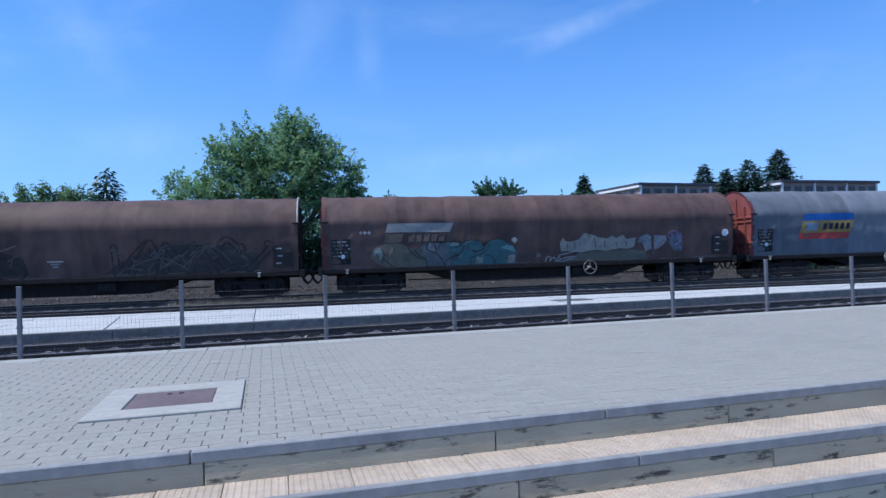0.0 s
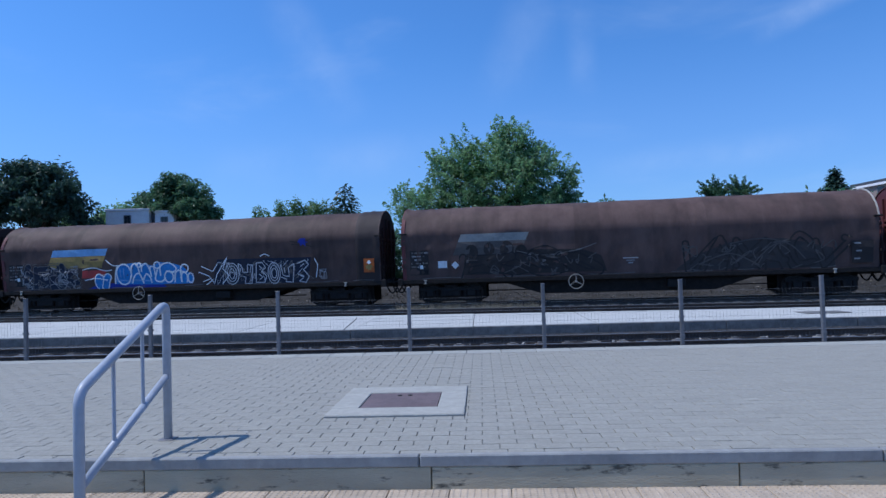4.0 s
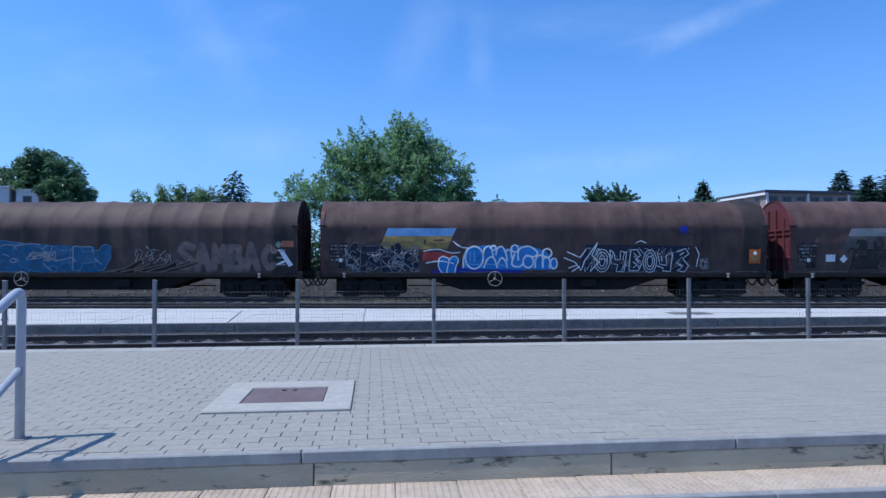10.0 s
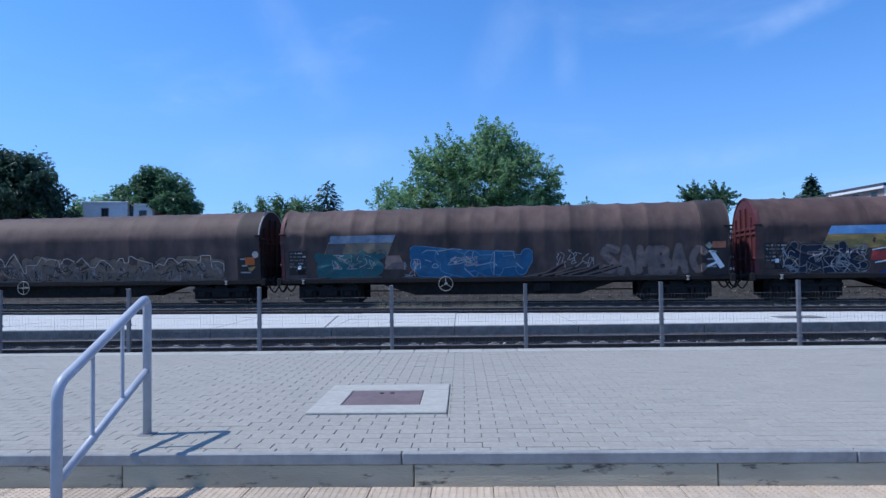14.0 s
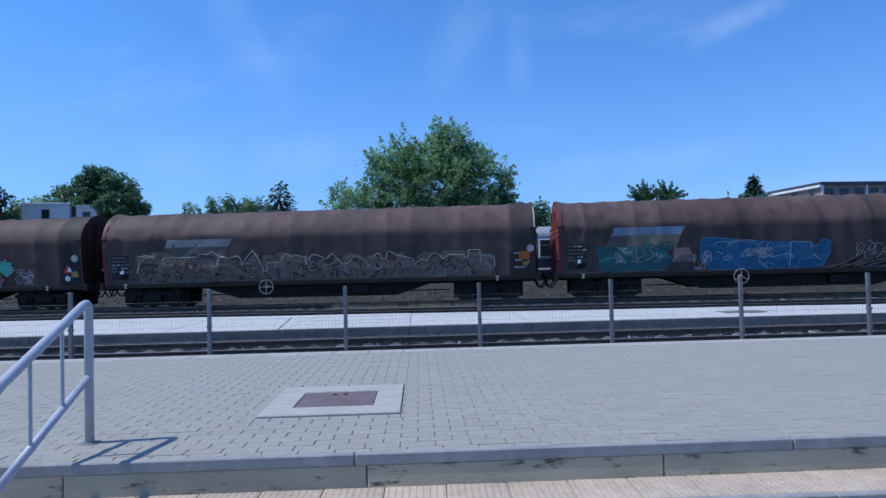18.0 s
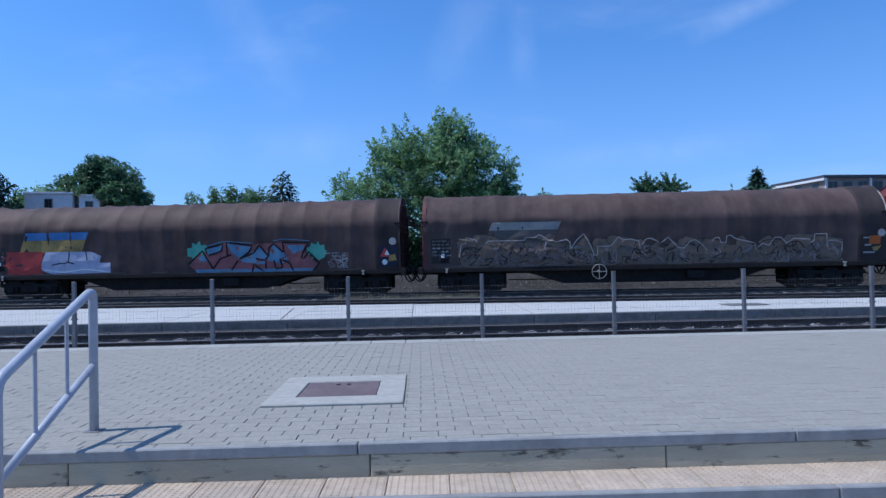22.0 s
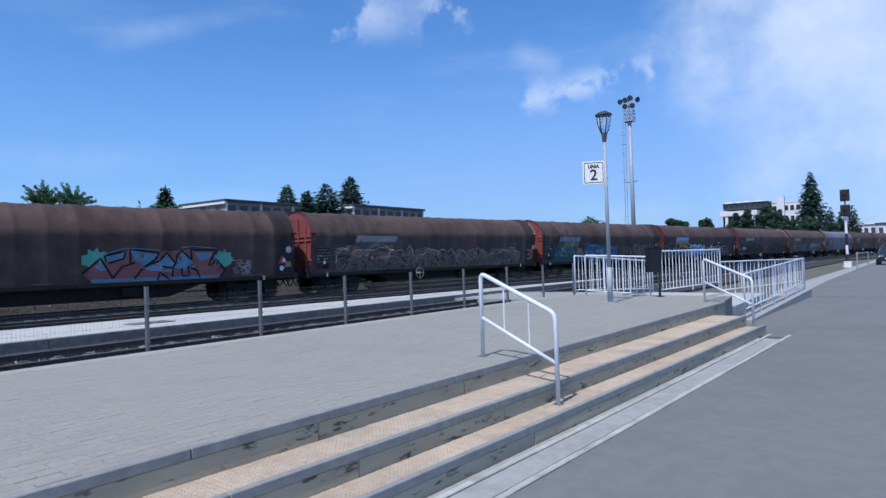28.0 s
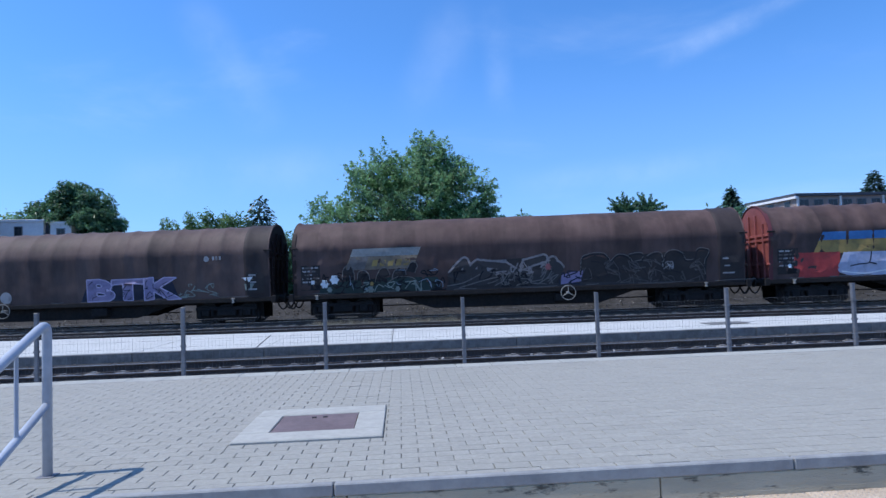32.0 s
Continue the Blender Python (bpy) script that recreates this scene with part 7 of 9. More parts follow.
    emblem(w, kn, "paint_sky", "paint_yellow", None, dx=0.24)
    patch(w, kn, "graffiti_fill", [(4.25, 1.62), (5.42, 1.60), (5.54, 1.98), (4.3, 1.99)], "paint_red", 0.011, "red painted patch")
    strokes(w, kn, "graffiti_outline", [curve_through([(4.3, 2.02), (4.9, 2.1), (5.5, 1.95), (5.85, 1.98)]), curve_through([(4.4, 1.52), (5.0, 1.6), (5.6, 1.5)]), curve_through([(5.55, 2.45), (5.9, 2.2), (6.3, 2.15)])], 0.045, "paint_white", 0.024)
    patch(w, kn, "graffiti_fill", [(1.15, 1.2), (3.9, 1.2), (3.6, 2.15), (1.6, 2.1)], "paint_navy", 0.010)
    piece(w, kn, 22, "OREK", (1.1, 4.0, 1.16, 2.15), 0.15, "paint_navy", "paint_dim", 0.04, "silver outlined graffiti letters", halo=("paint_dim", 0.08, 0.03), jump=0.12)
    scribble(w, kn, 23, (1.0, 4.1, 1.15, 2.2), 34, 0.028, "paint_silver", "silver scribble")
    patch(w, kn, "graffiti_fill", [(4.55, 1.11), (8.6, 1.11), (8.3, 1.34), (6.2, 1.38), (5.0, 1.28)], "paint_deep_blue", 0.010, "deep blue overspray")
    patch(w, kn, "graffiti_fill", [(6.04, 1.31), (5.99, 1.75), (6.18, 2.19), (6.66, 2.24), (6.85, 2.09), (7.15, 2.28), (7.52, 2.21), (8.01, 2.11), (8.26, 2.28), (8.94, 2.2), (9.18, 1.94), (9.48, 2.03), (9.72, 1.79), (10.01, 1.5), (9.91, 1.24), (8.26, 1.24), (7.27, 1.26)], "paint_bright_blue", 0.0125, "bright blue bubble letters")
    strokes(w, kn, "graffiti_outline", [oval(6.46, 1.75, 0.38, 0.48), oval(7.27, 2.16, 0.1, 0.1), oval(8.18, 2.13, 0.15, 0.15), oval(8.75, 1.58, 0.22, 0.26), oval(9.55, 1.94, 0.19, 0.19), oval(9.84, 1.5, 0.14, 0.22)], 0.07, "paint_white", 0.024, "white bubble outlines")
    strokes(w, kn, "graffiti_outline", [curve_through([(6.83, 1.8), (6.9, 2.14), (7.1, 2.23), (7.22, 1.99), (7.27, 1.75)]), curve_through([(7.37, 1.85), (7.44, 2.14), (7.64, 2.21), (7.79, 1.94), (7.86, 1.6)]), curve_through([(7.84, 1.75), (7.81, 2.04), (7.99, 2.06), (8.06, 1.7)]), curve_through([(6.86, 1.31), (7.03, 1.7), (7.27, 1.75), (7.45, 1.31)]), curve_through([(7.45, 1.48), (7.62, 1.75), (7.81, 1.55), (7.86, 1.31)]), curve_through([(8.18, 1.92), (8.06, 1.46), (8.38, 1.36), (8.53, 1.5)])], 0.07, "paint_white", 0.024, "white bubble outlines")
    strokes(w, kn, "graffiti_outline", [curve_through([(8.33, 1.63), (8.35, 2.08), (8.74, 2.23), (9.04, 2.08), (9.14, 1.94), (9.01, 1.79), (8.62, 1.84)]), curve_through([(9.04, 1.31), (9.09, 1.74), (9.33, 1.84), (9.38, 1.31)]), curve_through([(9.33, 1.5), (9.48, 1.79), (9.67, 1.62), (9.65, 1.29)]), curve_through([(5.99, 1.31), (6.01, 1.75), (6.18, 2.16)])], 0.07, "paint_white", 0.024, "white bubble outlines")
    strokes(w, kn, "graffiti_outline", [[(6.28, 1.99), (6.29, 1.6)], [(6.46, 2.02), (6.46, 1.56)], [(6.04, 1.51), (6.9, 1.41)], [(6.93, 1.48), (7.89, 1.41)]], 0.035, "paint_sky", 0.024)
    piece(w, kn, 26, "OI", (5.0, 5.7, 1.12, 1.75), 0.16, "paint_bright_blue", "paint_white", 0.05, "blue bubbles with white outline", wild=0.3, off=0.014)
    patch(w, kn, "graffiti_fill", [(10.9, 1.14), (15.5, 1.14), (15.7, 2.25), (11.2, 2.3)], "paint_navy", 0.010, "dark painted ground")
    strokes(w, kn, "graffiti_outline", [oval(11.89, 1.62, 0.34, 0.48), oval(11.89, 1.62, 0.12, 0.24), oval(13.92, 1.59, 0.29, 0.48), oval(13.92, 1.59, 0.12, 0.22), oval(11.89, 1.62, 0.23, 0.36), oval(13.92, 1.59, 0.2, 0.35)], 0.04, "paint_silver_line", 0.024, "silver ring outlines")
    strokes(w, kn, "graffiti_outline", [[(12.21, 2.07), (12.33, 2), (12.42, 1.83), (12.42, 1.67), (12.66, 1.66), (12.66, 2.02), (12.92, 1.97), (12.83, 1.16), (12.49, 1.16), (12.56, 1.45), (12.28, 1.5), (12.21, 2.07)], [(13.09, 2.07), (13.38, 2.09), (13.52, 1.85), (13.33, 1.69), (13.57, 1.47), (13.45, 1.19), (13.04, 1.19), (13.09, 2.07)], [(13.23, 1.93), (13.35, 1.83), (13.23, 1.76)], [(13.21, 1.57), (13.37, 1.43), (13.21, 1.31)]], 0.045, "paint_silver_line", 0.024, "silver letter outlines")
    strokes(w, kn, "graffiti_outline", [[(14.23, 1.97), (14.35, 1.47), (14.63, 1.42), (14.61, 1.83), (14.89, 1.99), (14.8, 1.16), (14.46, 1.19), (14.51, 1.3), (14.23, 1.4)], [(15.04, 1.99), (15.41, 2.13), (15.58, 1.92), (15.32, 1.71), (15.57, 1.4), (15.41, 1.14), (15.08, 1.19), (15.31, 1.35), (15.03, 1.54)], [(15.18, 1.85), (15.36, 1.97)], [(15.15, 1.49), (15.34, 1.4)], [(12.33, 1.88), (12.28, 1.67)], [(14.4, 1.83), (14.44, 1.59)]], 0.045, "paint_silver_line", 0.024, "silver letter outlines")
    scribble(w, kn, 128, (11.3, 15.8, 1.15, 2.15), 26, 0.022, "paint_dim", "thin grey strokes inside the letters")
    scribble(w, kn, 130, (10.9, 15.8, 1.15, 2.15), 18, 0.02, "paint_silver_line", "thin silver strokes over the letters", 0.7)
    strokes(w, kn, "graffiti_outline", [[(10.25, 1.75), (10.75, 1.55), (11.0, 1.2), (11.15, 1.62), (11.7, 2.4), (11.45, 1.85), (11.75, 1.55), (11.4, 1.18)], [(10.4, 2.0), (10.95, 1.75), (11.2, 2.1)], [(10.45, 1.3), (10.8, 1.42)], [(10.6, 1.15), (10.95, 1.38)]], 0.045, "paint_white", 0.024)
    strokes(w, kn, "graffiti_outline", [curve_through([(13.3, 2.36), (13.5, 2.46), (13.75, 2.36)]), [(15.85, 2.2), (16.0, 1.9), (15.9, 1.35)]], 0.04, "paint_white", 0.024)
    scribble(w, kn, 29, (15.85, 16.4, 1.3, 1.7), 5, 0.025, "paint_silver", "silver tag")
    patch(w, kn, "placard", [(18.12, 1.5), (18.6, 1.5), (18.6, 2.1), (18.12, 2.1)], "paint_orange", 0.016, "orange warning placard")
    patch(w, kn, "graffiti_dab", star(18.36, 1.72, 0.1, 0.17, 7), "paint_yellow", 0.024)
    patch(w, kn, "graffiti_dab", star(18.36, 1.93, 0.06, 0.1, 6), "paint_white", 0.024)
    patch(w, kn, "graffiti_star", star(15.35, 2.92, 0.1, 0.26, 6, 0.8), "paint_deep_blue", 0.017, "small violet-blue sprayed star")
    strokes(w, kn, "graffiti_outline", [[(14.75, 3.0), (15.15, 2.9)], [(14.8, 2.85), (15.15, 2.82)], [(15.55, 3.0), (15.85, 3.1)], [(15.5, 2.8), (15.8, 2.7)]], 0.04, "paint_dark", 0.02)
    # 4: teal and blue pieces, faded letters
    w, kn = WAGONS[4], kd[4]
    emblem(w, kn, "paint_old_sky", "paint_tan", "paint_faint", dx=-0.3)
    patch(w, kn, "graffiti_fill", [(1.65, 1.16), (4.3, 1.14), (4.55, 1.7), (4.2, 2.2), (2.0, 2.2), (1.6, 1.75)], "paint_bright_teal", 0.012, "teal graffiti ground")
    piece(w, kn, 131, "RAGE", (1.8, 4.5, 1.16, 2.2), 0.2, "paint_bright_teal", "paint_teal", 0.03, "teal graffiti letters", off=0.014)
    scribble(w, kn, 31, (2.3, 4.4, 1.55, 2.15), 16, 0.025, "paint_silver", "pale scribble on teal")
    patch(w, kn, "graffiti_old_red", [(4.6, 1.5), (5.6, 1.5), (5.3, 2.1), (4.7, 2.1)], "paint_old_red", 0.011)
    patch(w, kn, "graffiti_fill", [(6.1, 1.13), (10.5, 1.13), (10.6, 1.6), (10.3, 2.2), (9.2, 2.25), (8.9, 1.95), (8.3, 2.3), (6.6, 2.3), (6.0, 1.8)], "paint_piece_blue", 0.010, "blue sprayed ground")
    piece(w, kn, 32, "ESKH", (6.1, 10.6, 1.12, 2.34), 0.27, "paint_piece_blue", "paint_sky_dim", 0.035, "blue graffiti letters with pale blue edges", off=0.013)
    strokes(w, kn, "graffiti_outline", [[(6.3, 2.2), (6.5, 2.3), (6.9, 2.28), (7.0, 2.1)], [(7.0, 2.25), (7.6, 2.35), (8.0, 2.3)], [(6.4, 1.9), (6.7, 1.8)], curve_through([(6.7, 1.6), (6.85, 1.72), (7.0, 1.62), (6.85, 1.54)], True), [(8.5, 2.25), (8.45, 1.95), (8.6, 1.75)], [(8.6, 1.6), (9.3, 1.75), (9.5, 1.6)], [(9.4, 2.2), (9.35, 1.2)], [(9.45, 2.22), (10.2, 2.2), (10.25, 1.9)], [(8.1, 1.5), (8.5, 1.15)], [(10.3, 1.7), (10.6, 1.45)]], 0.05, "paint_old_sky", 0.026, "pale blue highlights on the letters")
    scribble(w, kn, 33, (7.3, 8.7, 1.6, 2.0), 12, 0.025, "paint_silver", "pale tag across the letters")
    scribble(w, kn, 133, (5.5, 6.2, 1.2, 2.0), 6, 0.03, "paint_silver", "pale scribble beside the letters")
    scribble(w, kn, 34, (12.0, 13.5, 1.3, 2.2), 12, 0.025, "paint_silver", "pale scratched scribble")
    # bunched folds: highlights drawn as brown strokes, their shade as black ones
    rng = random.Random(134)
    folds = [[(10.8 + 0.28 * i, 1.14 + rng.uniform(0, .06)), (11.5 + 0.3 * i, 1.3 + rng.uniform(-.05, .1)), (12.0 + 0.3 * i + rng.uniform(-.2, .3), 1.45 + rng.uniform(-.05, .3))] for i in range(9)]
    strokes(w, kn, "tarp_fold", folds[::2], 0.07, "paint_brown_and_fold_light", 0.018, "painted highlights of the tarpaulin's bunched folds")
    strokes(w, kn, "tarp_fold", [[(x + 0.07, z - 0.06) for x, z in f] for f in folds], 0.06, "paint_black", 0.016)
    piece(w, kn, 36, "SAMBAC", (13.8, 18.0, 1.16, 2.36), 0.14, "paint_old_red", "paint_greybrown", 0.035, "faded red painted letters", wild=0.1, lean=0.0)
    scribble(w, kn, 35, (14.6, 16.8, 1.4, 2.1), 8, 0.02, "paint_dim", "thin scribble over letters")
    patch(w, kn, "placard", [(18.2, 2.2), (18.72, 2.2), (18.72, 2.46), (18.2, 2.46)], "paint_rust_orange", 0.016, "orange placard")
    diamond(w, kn, 18.08, 2.3, 0.15, "paint_pale_green")
    patch(w, kn, "label", [(18.05, 2.1), (18.25, 2.1), (18.68, 1.45), (18.5, 1.35)], "paint_white", 0.016, "torn white sheet")
    patch(w, kn, "label", [(17.98, 1.4), (18.35, 1.55), (18.4, 1.68), (18.0, 1.5)], "paint_white", 0.018)
    # 5: long silver-edged piece
    w, kn = WAGONS[5], kd[5]
    emblem(w, kn, "paint_pale_band", "paint_faint", dx=0.35)
    patch(w, kn, "graffiti_fill", [(1.5, 1.13), (17.2, 1.13), (17.1, 1.8), (13.0, 1.86), (9.0, 1.9), (5.0, 1.95), (1.7, 1.9)], "paint_grey", 0.009)
    patch(w, kn, "graffiti_fill", [(2.8, 1.85), (5.1, 1.85), (5.0, 2.36), (4.4, 2.3), (2.75, 2.18)], "paint_grey", 0.0095)
    piece(w, kn, 41, "ERNDRARPM", (1.6, 9.9, 1.08, 2.2), 0.19, "paint_grey", "paint_dark", 0.03, "grey-brown graffiti letters", jump=0.16, off=0.011)
    piece(w, kn, 42, "ORPNGES", (9.9, 17.1, 1.08, 2.1), 0.19, "paint_grey", "paint_dark", 0.03, "grey-brown graffiti letters", jump=0.16, off=0.011)
    crest = [[(1.5, 1.57), (1.59, 2.1), (1.78, 2.14), (1.81, 2.38), (2.23, 2.27), (2.25, 2.16)],
             [(2.63, 2.09), (2.71, 2.22), (4.25, 2.22), (4.29, 2.34), (4.71, 2.34), (4.87, 2.45), (5.18, 2.29), (5.1, 1.86), (5.2, 2.16), (5.41, 2.2), (5.61, 2.13), (6.02, 2.23), (6.15, 2.11), (6.18, 1.82)],
             [(6.18, 1.82), (6.43, 2.18), (6.72, 2.46), (7.02, 1.93), (7.16, 1.53), (7.3, 1.54), (7.3, 1.9), (7.86, 1.92), (8.15, 2.28), (8.39, 2.15), (8.31, 2.06)],
             [(8.39, 2.15), (8.64, 2.19), (9.0, 2.1), (9.05, 1.78)], [(9.12, 1.94), (9.28, 2.18), (9.49, 2.2), (9.81, 2.05)]]
    strokes(w, kn, "graffiti_outline", crest, 0.038, "paint_chalk", 0.026, "silver-white upper outline")
    crest = [[(9.91, 2.01), (10.19, 2.23), (10.61, 1.79), (10.85, 1.77), (11.1, 2.07), (11.3, 2.1), (11.57, 1.9), (11.77, 1.65)],
             [(11.98, 2.05), (12.1, 2.17), (12.26, 2.17), (12.32, 1.97), (12.53, 1.96), (12.56, 2.24), (12.7, 2.26), (12.93, 2.11), (13.69, 1.92), (13.72, 1.66), (14.0, 1.9), (14.25, 1.81), (14.48, 2.13), (14.72, 2.14), (14.97, 1.88)],
             [(14.97, 1.88), (15.23, 2.08), (15.86, 2.03), (15.89, 1.88), (16.04, 1.98), (16.06, 2.24), (16.53, 2.24), (16.56, 1.7)], [(16.6, 1.97), (16.91, 1.97), (17.15, 1.85), (17.14, 1.49)]]
    strokes(w, kn, "graffiti_outline", crest, 0.038, "paint_chalk", 0.026, "silver-white upper outline")
    patch(w, kn, "graffiti_fill", [(3.2, 1.4), (5.2, 1.4), (5.3, 2.1), (3.2, 2.1)], "paint_old_red", 0.0105, "faded red patch")
    scribble(w, kn, 44, (1.5, 17.0, 1.2, 1.9), 46, 0.03, "paint_dim", "grey strokes inside the letters")
    scribble(w, kn, 46, (1.5, 17.0, 1.2, 1.9), 60, 0.05, "paint_greybrown", "pale brown strokes inside the letters")
    scribble(w, kn, 45, (3.0, 6.0, 1.3, 2.0), 14, 0.05, "paint_old_red", "faded red strokes inside the letters")
    scribble(w, kn, 43, (1.5, 17.0, 1.2, 1.95), 60, 0.05, "paint_dark", "dark strokes inside the letters")
    scribble(w, kn, 47, (1.5, 17.0, 1.15, 1.9), 44, 0.045, "paint_pinkish", "pale worn strokes inside the letters", 0.6)
    scribble(w, kn, 48, (2.8, 6.2, 1.2, 2.0), 14, 0.06, "paint_brown_and_fold_light", "brown strokes inside the letters", 0.7)
    patch(w, kn, "placard", [(18.18, 1.78), (18.62, 1.78), (18.62, 2.12), (18.18, 2.12)], "paint_orange", 0.016, "orange-red placard")
    patch(w, kn, "label", [(18.3, 1.66), (18.66, 1.72), (18.5, 1.5), (18.35, 1.52)], "paint_yellow", 0.016)
    disc(w, kn, 18.66, 2.24, 0.15, "paint_silver", "grey marking disc")
    # 6: red, white and teal piece
    w, kn = WAGONS[6], kd[6]
    emblem(w, kn, "paint_emblem_blue", "paint_yellow", None, dx=-0.42)
    patch(w, kn, "graffiti_fill", [(1.15, 1.13), (2.8, 1.15), (2.85, 2.16), (0.98, 2.16), (0.96, 1.55), (1.2, 1.5)], "paint_red", 0.012, "red painted block")
    patch(w, kn, "graffiti_fill", [(2.72, 1.5), (3.0, 2.14), (4.85, 2.12), (4.9, 1.9), (5.1, 2.12), (5.55, 1.92), (5.3, 1.55), (5.45, 1.45), (5.45, 1.62), (5.95, 1.62), (5.95, 1.18), (3.3, 1.13), (2.8, 1.3)], "paint_lilac_white", 0.014, "white painted letter shapes")
    strokes(w, kn, "graffiti_outline", [curve_through([(3.25, 1.55), (3.6, 1.62), (4.0, 1.68), (4.1, 2.12)]), curve_through([(4.0, 1.68), (4.3, 1.6)]), curve_through([(4.85, 2.12), (4.9, 1.75)])], 0.05, "paint_navy", 0.024)
    strokes(w, kn, "graffiti_outline", [curve_through([(2.9, 1.35), (3.8, 1.24), (4.8, 1.34), (5.9, 1.2)])], 0.05, "paint_white", 0.022)
    patch(w, kn, "graffiti_star", star(9.96, 2, 0.33, 0.5, 9), "paint_mint", 0.011, "mint green spiky burst")
    patch(w, kn, "graffiti_star", star(15.24, 1.96, 0.3, 0.46, 9, 0.9), "paint_mint", 0.011, "mint green spiky burst")
    patch(w, kn, "graffiti_fill", [(9.52, 1.47), (10.16, 2.05), (10.36, 1.95), (10.33, 2.17), (11.09, 2.35), (11.26, 2.42), (12.4, 2.25), (12.5, 2.06), (12.7, 2.32), (13.13, 1.95), (13.34, 2.33), (13.8, 1.94), (13.8, 2.37), (14.85, 2.31), (14.7, 1.92), (15.28, 1.38), (15.08, 1.02), (9.94, 1.05)], "paint_pink", 0.0125, "dusty red painted letter ground")
    patch(w, kn, "graffiti_fill", [(10.31, 2.14), (11.08, 2.3), (10.96, 1.99), (10.45, 1.85)], "paint_sky_dim", 0.0145)
    patch(w, kn, "graffiti_fill", [(11.28, 2.35), (12.37, 2.18), (12.2, 1.96), (11.82, 1.68), (11.45, 1.98)], "paint_sky_dim", 0.0145)
    patch(w, kn, "graffiti_fill", [(11.85, 1.61), (12.49, 2.03), (12.69, 2.2), (13.06, 1.83), (12.98, 1.42), (11.94, 1.53)], "paint_sky_dim", 0.0145)
    patch(w, kn, "graffiti_fill", [(13.13, 1.9), (13.34, 2.26), (13.72, 1.94), (13.97, 1.64), (13.67, 1.41), (13.08, 1.59)], "paint_sky_dim", 0.0145)
    patch(w, kn, "graffiti_fill", [(13.92, 2.23), (14.71, 2.21), (14.61, 2), (14.21, 1.86)], "paint_sky_dim", 0.0145)
    patch(w, kn, "graffiti_fill", [(9.82, 1.24), (15.08, 1.22), (15.03, 1.03), (9.87, 1.07)], "paint_sky_dim", 0.0145)
    patch(w, kn, "graffiti_fill", [(9.95, 1.71), (10.21, 1.95), (10.48, 1.63), (10.2, 1.56)], "paint_sky_dim", 0.0145)
    strokes(w, kn, "graffiti_outline", [[(9.52, 1.47), (10.16, 2.05), (10.62, 1.26)], [(10.36, 1.95), (10.31, 2.14), (10.51, 2.19), (11.09, 2.32), (11.03, 2.03), (10.45, 1.85)], [(11.28, 1.83), (11.26, 2.4), (12.4, 2.23), (12.25, 1.96), (11.82, 1.68)], [(11.82, 1.68), (12.44, 1.91), (12.72, 2.25), (13.11, 1.76), (12.98, 1.66)], [(12.36, 1.04), (12.44, 1.43), (12.88, 1.1)], [(12.54, 1.67), (12.98, 1.59), (12.98, 1.22)]], 0.075, "paint_black", 0.024, "black letter outlines")
    strokes(w, kn, "graffiti_outline", [[(13.11, 1.76), (13.16, 2.14), (13.36, 2.31), (13.75, 1.94)], [(13.8, 1.94), (13.75, 2.35), (14.88, 2.31), (14.65, 1.92), (14.55, 1.64)], [(13.74, 1.58), (14.04, 1.45), (14.2, 1.06)], [(14.65, 1.63), (14.9, 1.92), (15.33, 1.43), (15.03, 1.05)], [(11.44, 1.2), (11.75, 1.61)], [(13.35, 1.58), (13.42, 1.22), (13.71, 1.26), (13.62, 1.65)], [(10.62, 1.26), (10.95, 1.69), (11.45, 1.86)]], 0.075, "paint_black", 0.024, "black letter outlines")
    strokes(w, kn, "graffiti_outline", [[(10.34, 2.24), (11.11, 2.45), (12.45, 2.35)], [(13.34, 2.43), (13.81, 2.5), (14.95, 2.4)], [(9.95, 1.17), (11.44, 1.1), (12.93, 1.18), (15.03, 1.1)]], 0.03, "paint_sky_dim", 0.024, "light blue highlights")
    scribble(w, kn, 47, (15.5, 16.6, 1.2, 1.85), 14, 0.025, "paint_silver", "silver tag")
    disc(w, kn, 18.56, 2.3, 0.16, "paint_silver", "grey marking disc")
    patch(w, kn, "data_board", [(17.95, 1.25), (18.75, 1.25), (18.75, 2.1), (17.95, 2.1)], "paint_navy", 0.009)
    patch(w, kn, "placard", [(18.0, 1.65), (18.45, 1.65), (18.22, 2.05)], "paint_red", 0.015, "red triangle placard")
    patch(w, kn, "placard", [(18.2, 1.72), (18.42, 1.72), (18.3, 1.95)], "paint_white", 0.018)
    patch(w, kn, "placard", [(18.35, 1.45), (18.72, 1.5), (18.65, 1.75), (18.4, 1.7)], "paint_yellow", 0.016, "yellow placard")
    disc(w, kn, 18.2, 1.42, 0.12, "paint_white")
    # 7: dark bubbles, white and brown scribble
    w, kn = WAGONS[7], kd[7]
    emblem(w, kn, "paint_pale_band", "paint_tan", "paint_dim", "paint_yellow", dx=0.0)
    patch(w, kn, "graffiti_fill", [(0.95, 1.13), (6.3, 1.13), (6.1, 1.7), (4.0, 1.75), (1.3, 1.6)], "paint_dark_green", 0.0095, "dark green sprayed ground")
    patch(w, kn, "graffiti_fill", [(2.06, 1.69), (2.09, 2.08), (2.24, 2.29), (2.44, 2.27), (2.57, 1.99), (2.58, 1.67)], "paint_soot", 0.0125)
    patch(w, kn, "graffiti_fill", [(2.7, 1.66), (2.75, 2), (2.99, 2.08), (3.18, 1.93), (3.22, 1.65)], "paint_soot", 0.0125)
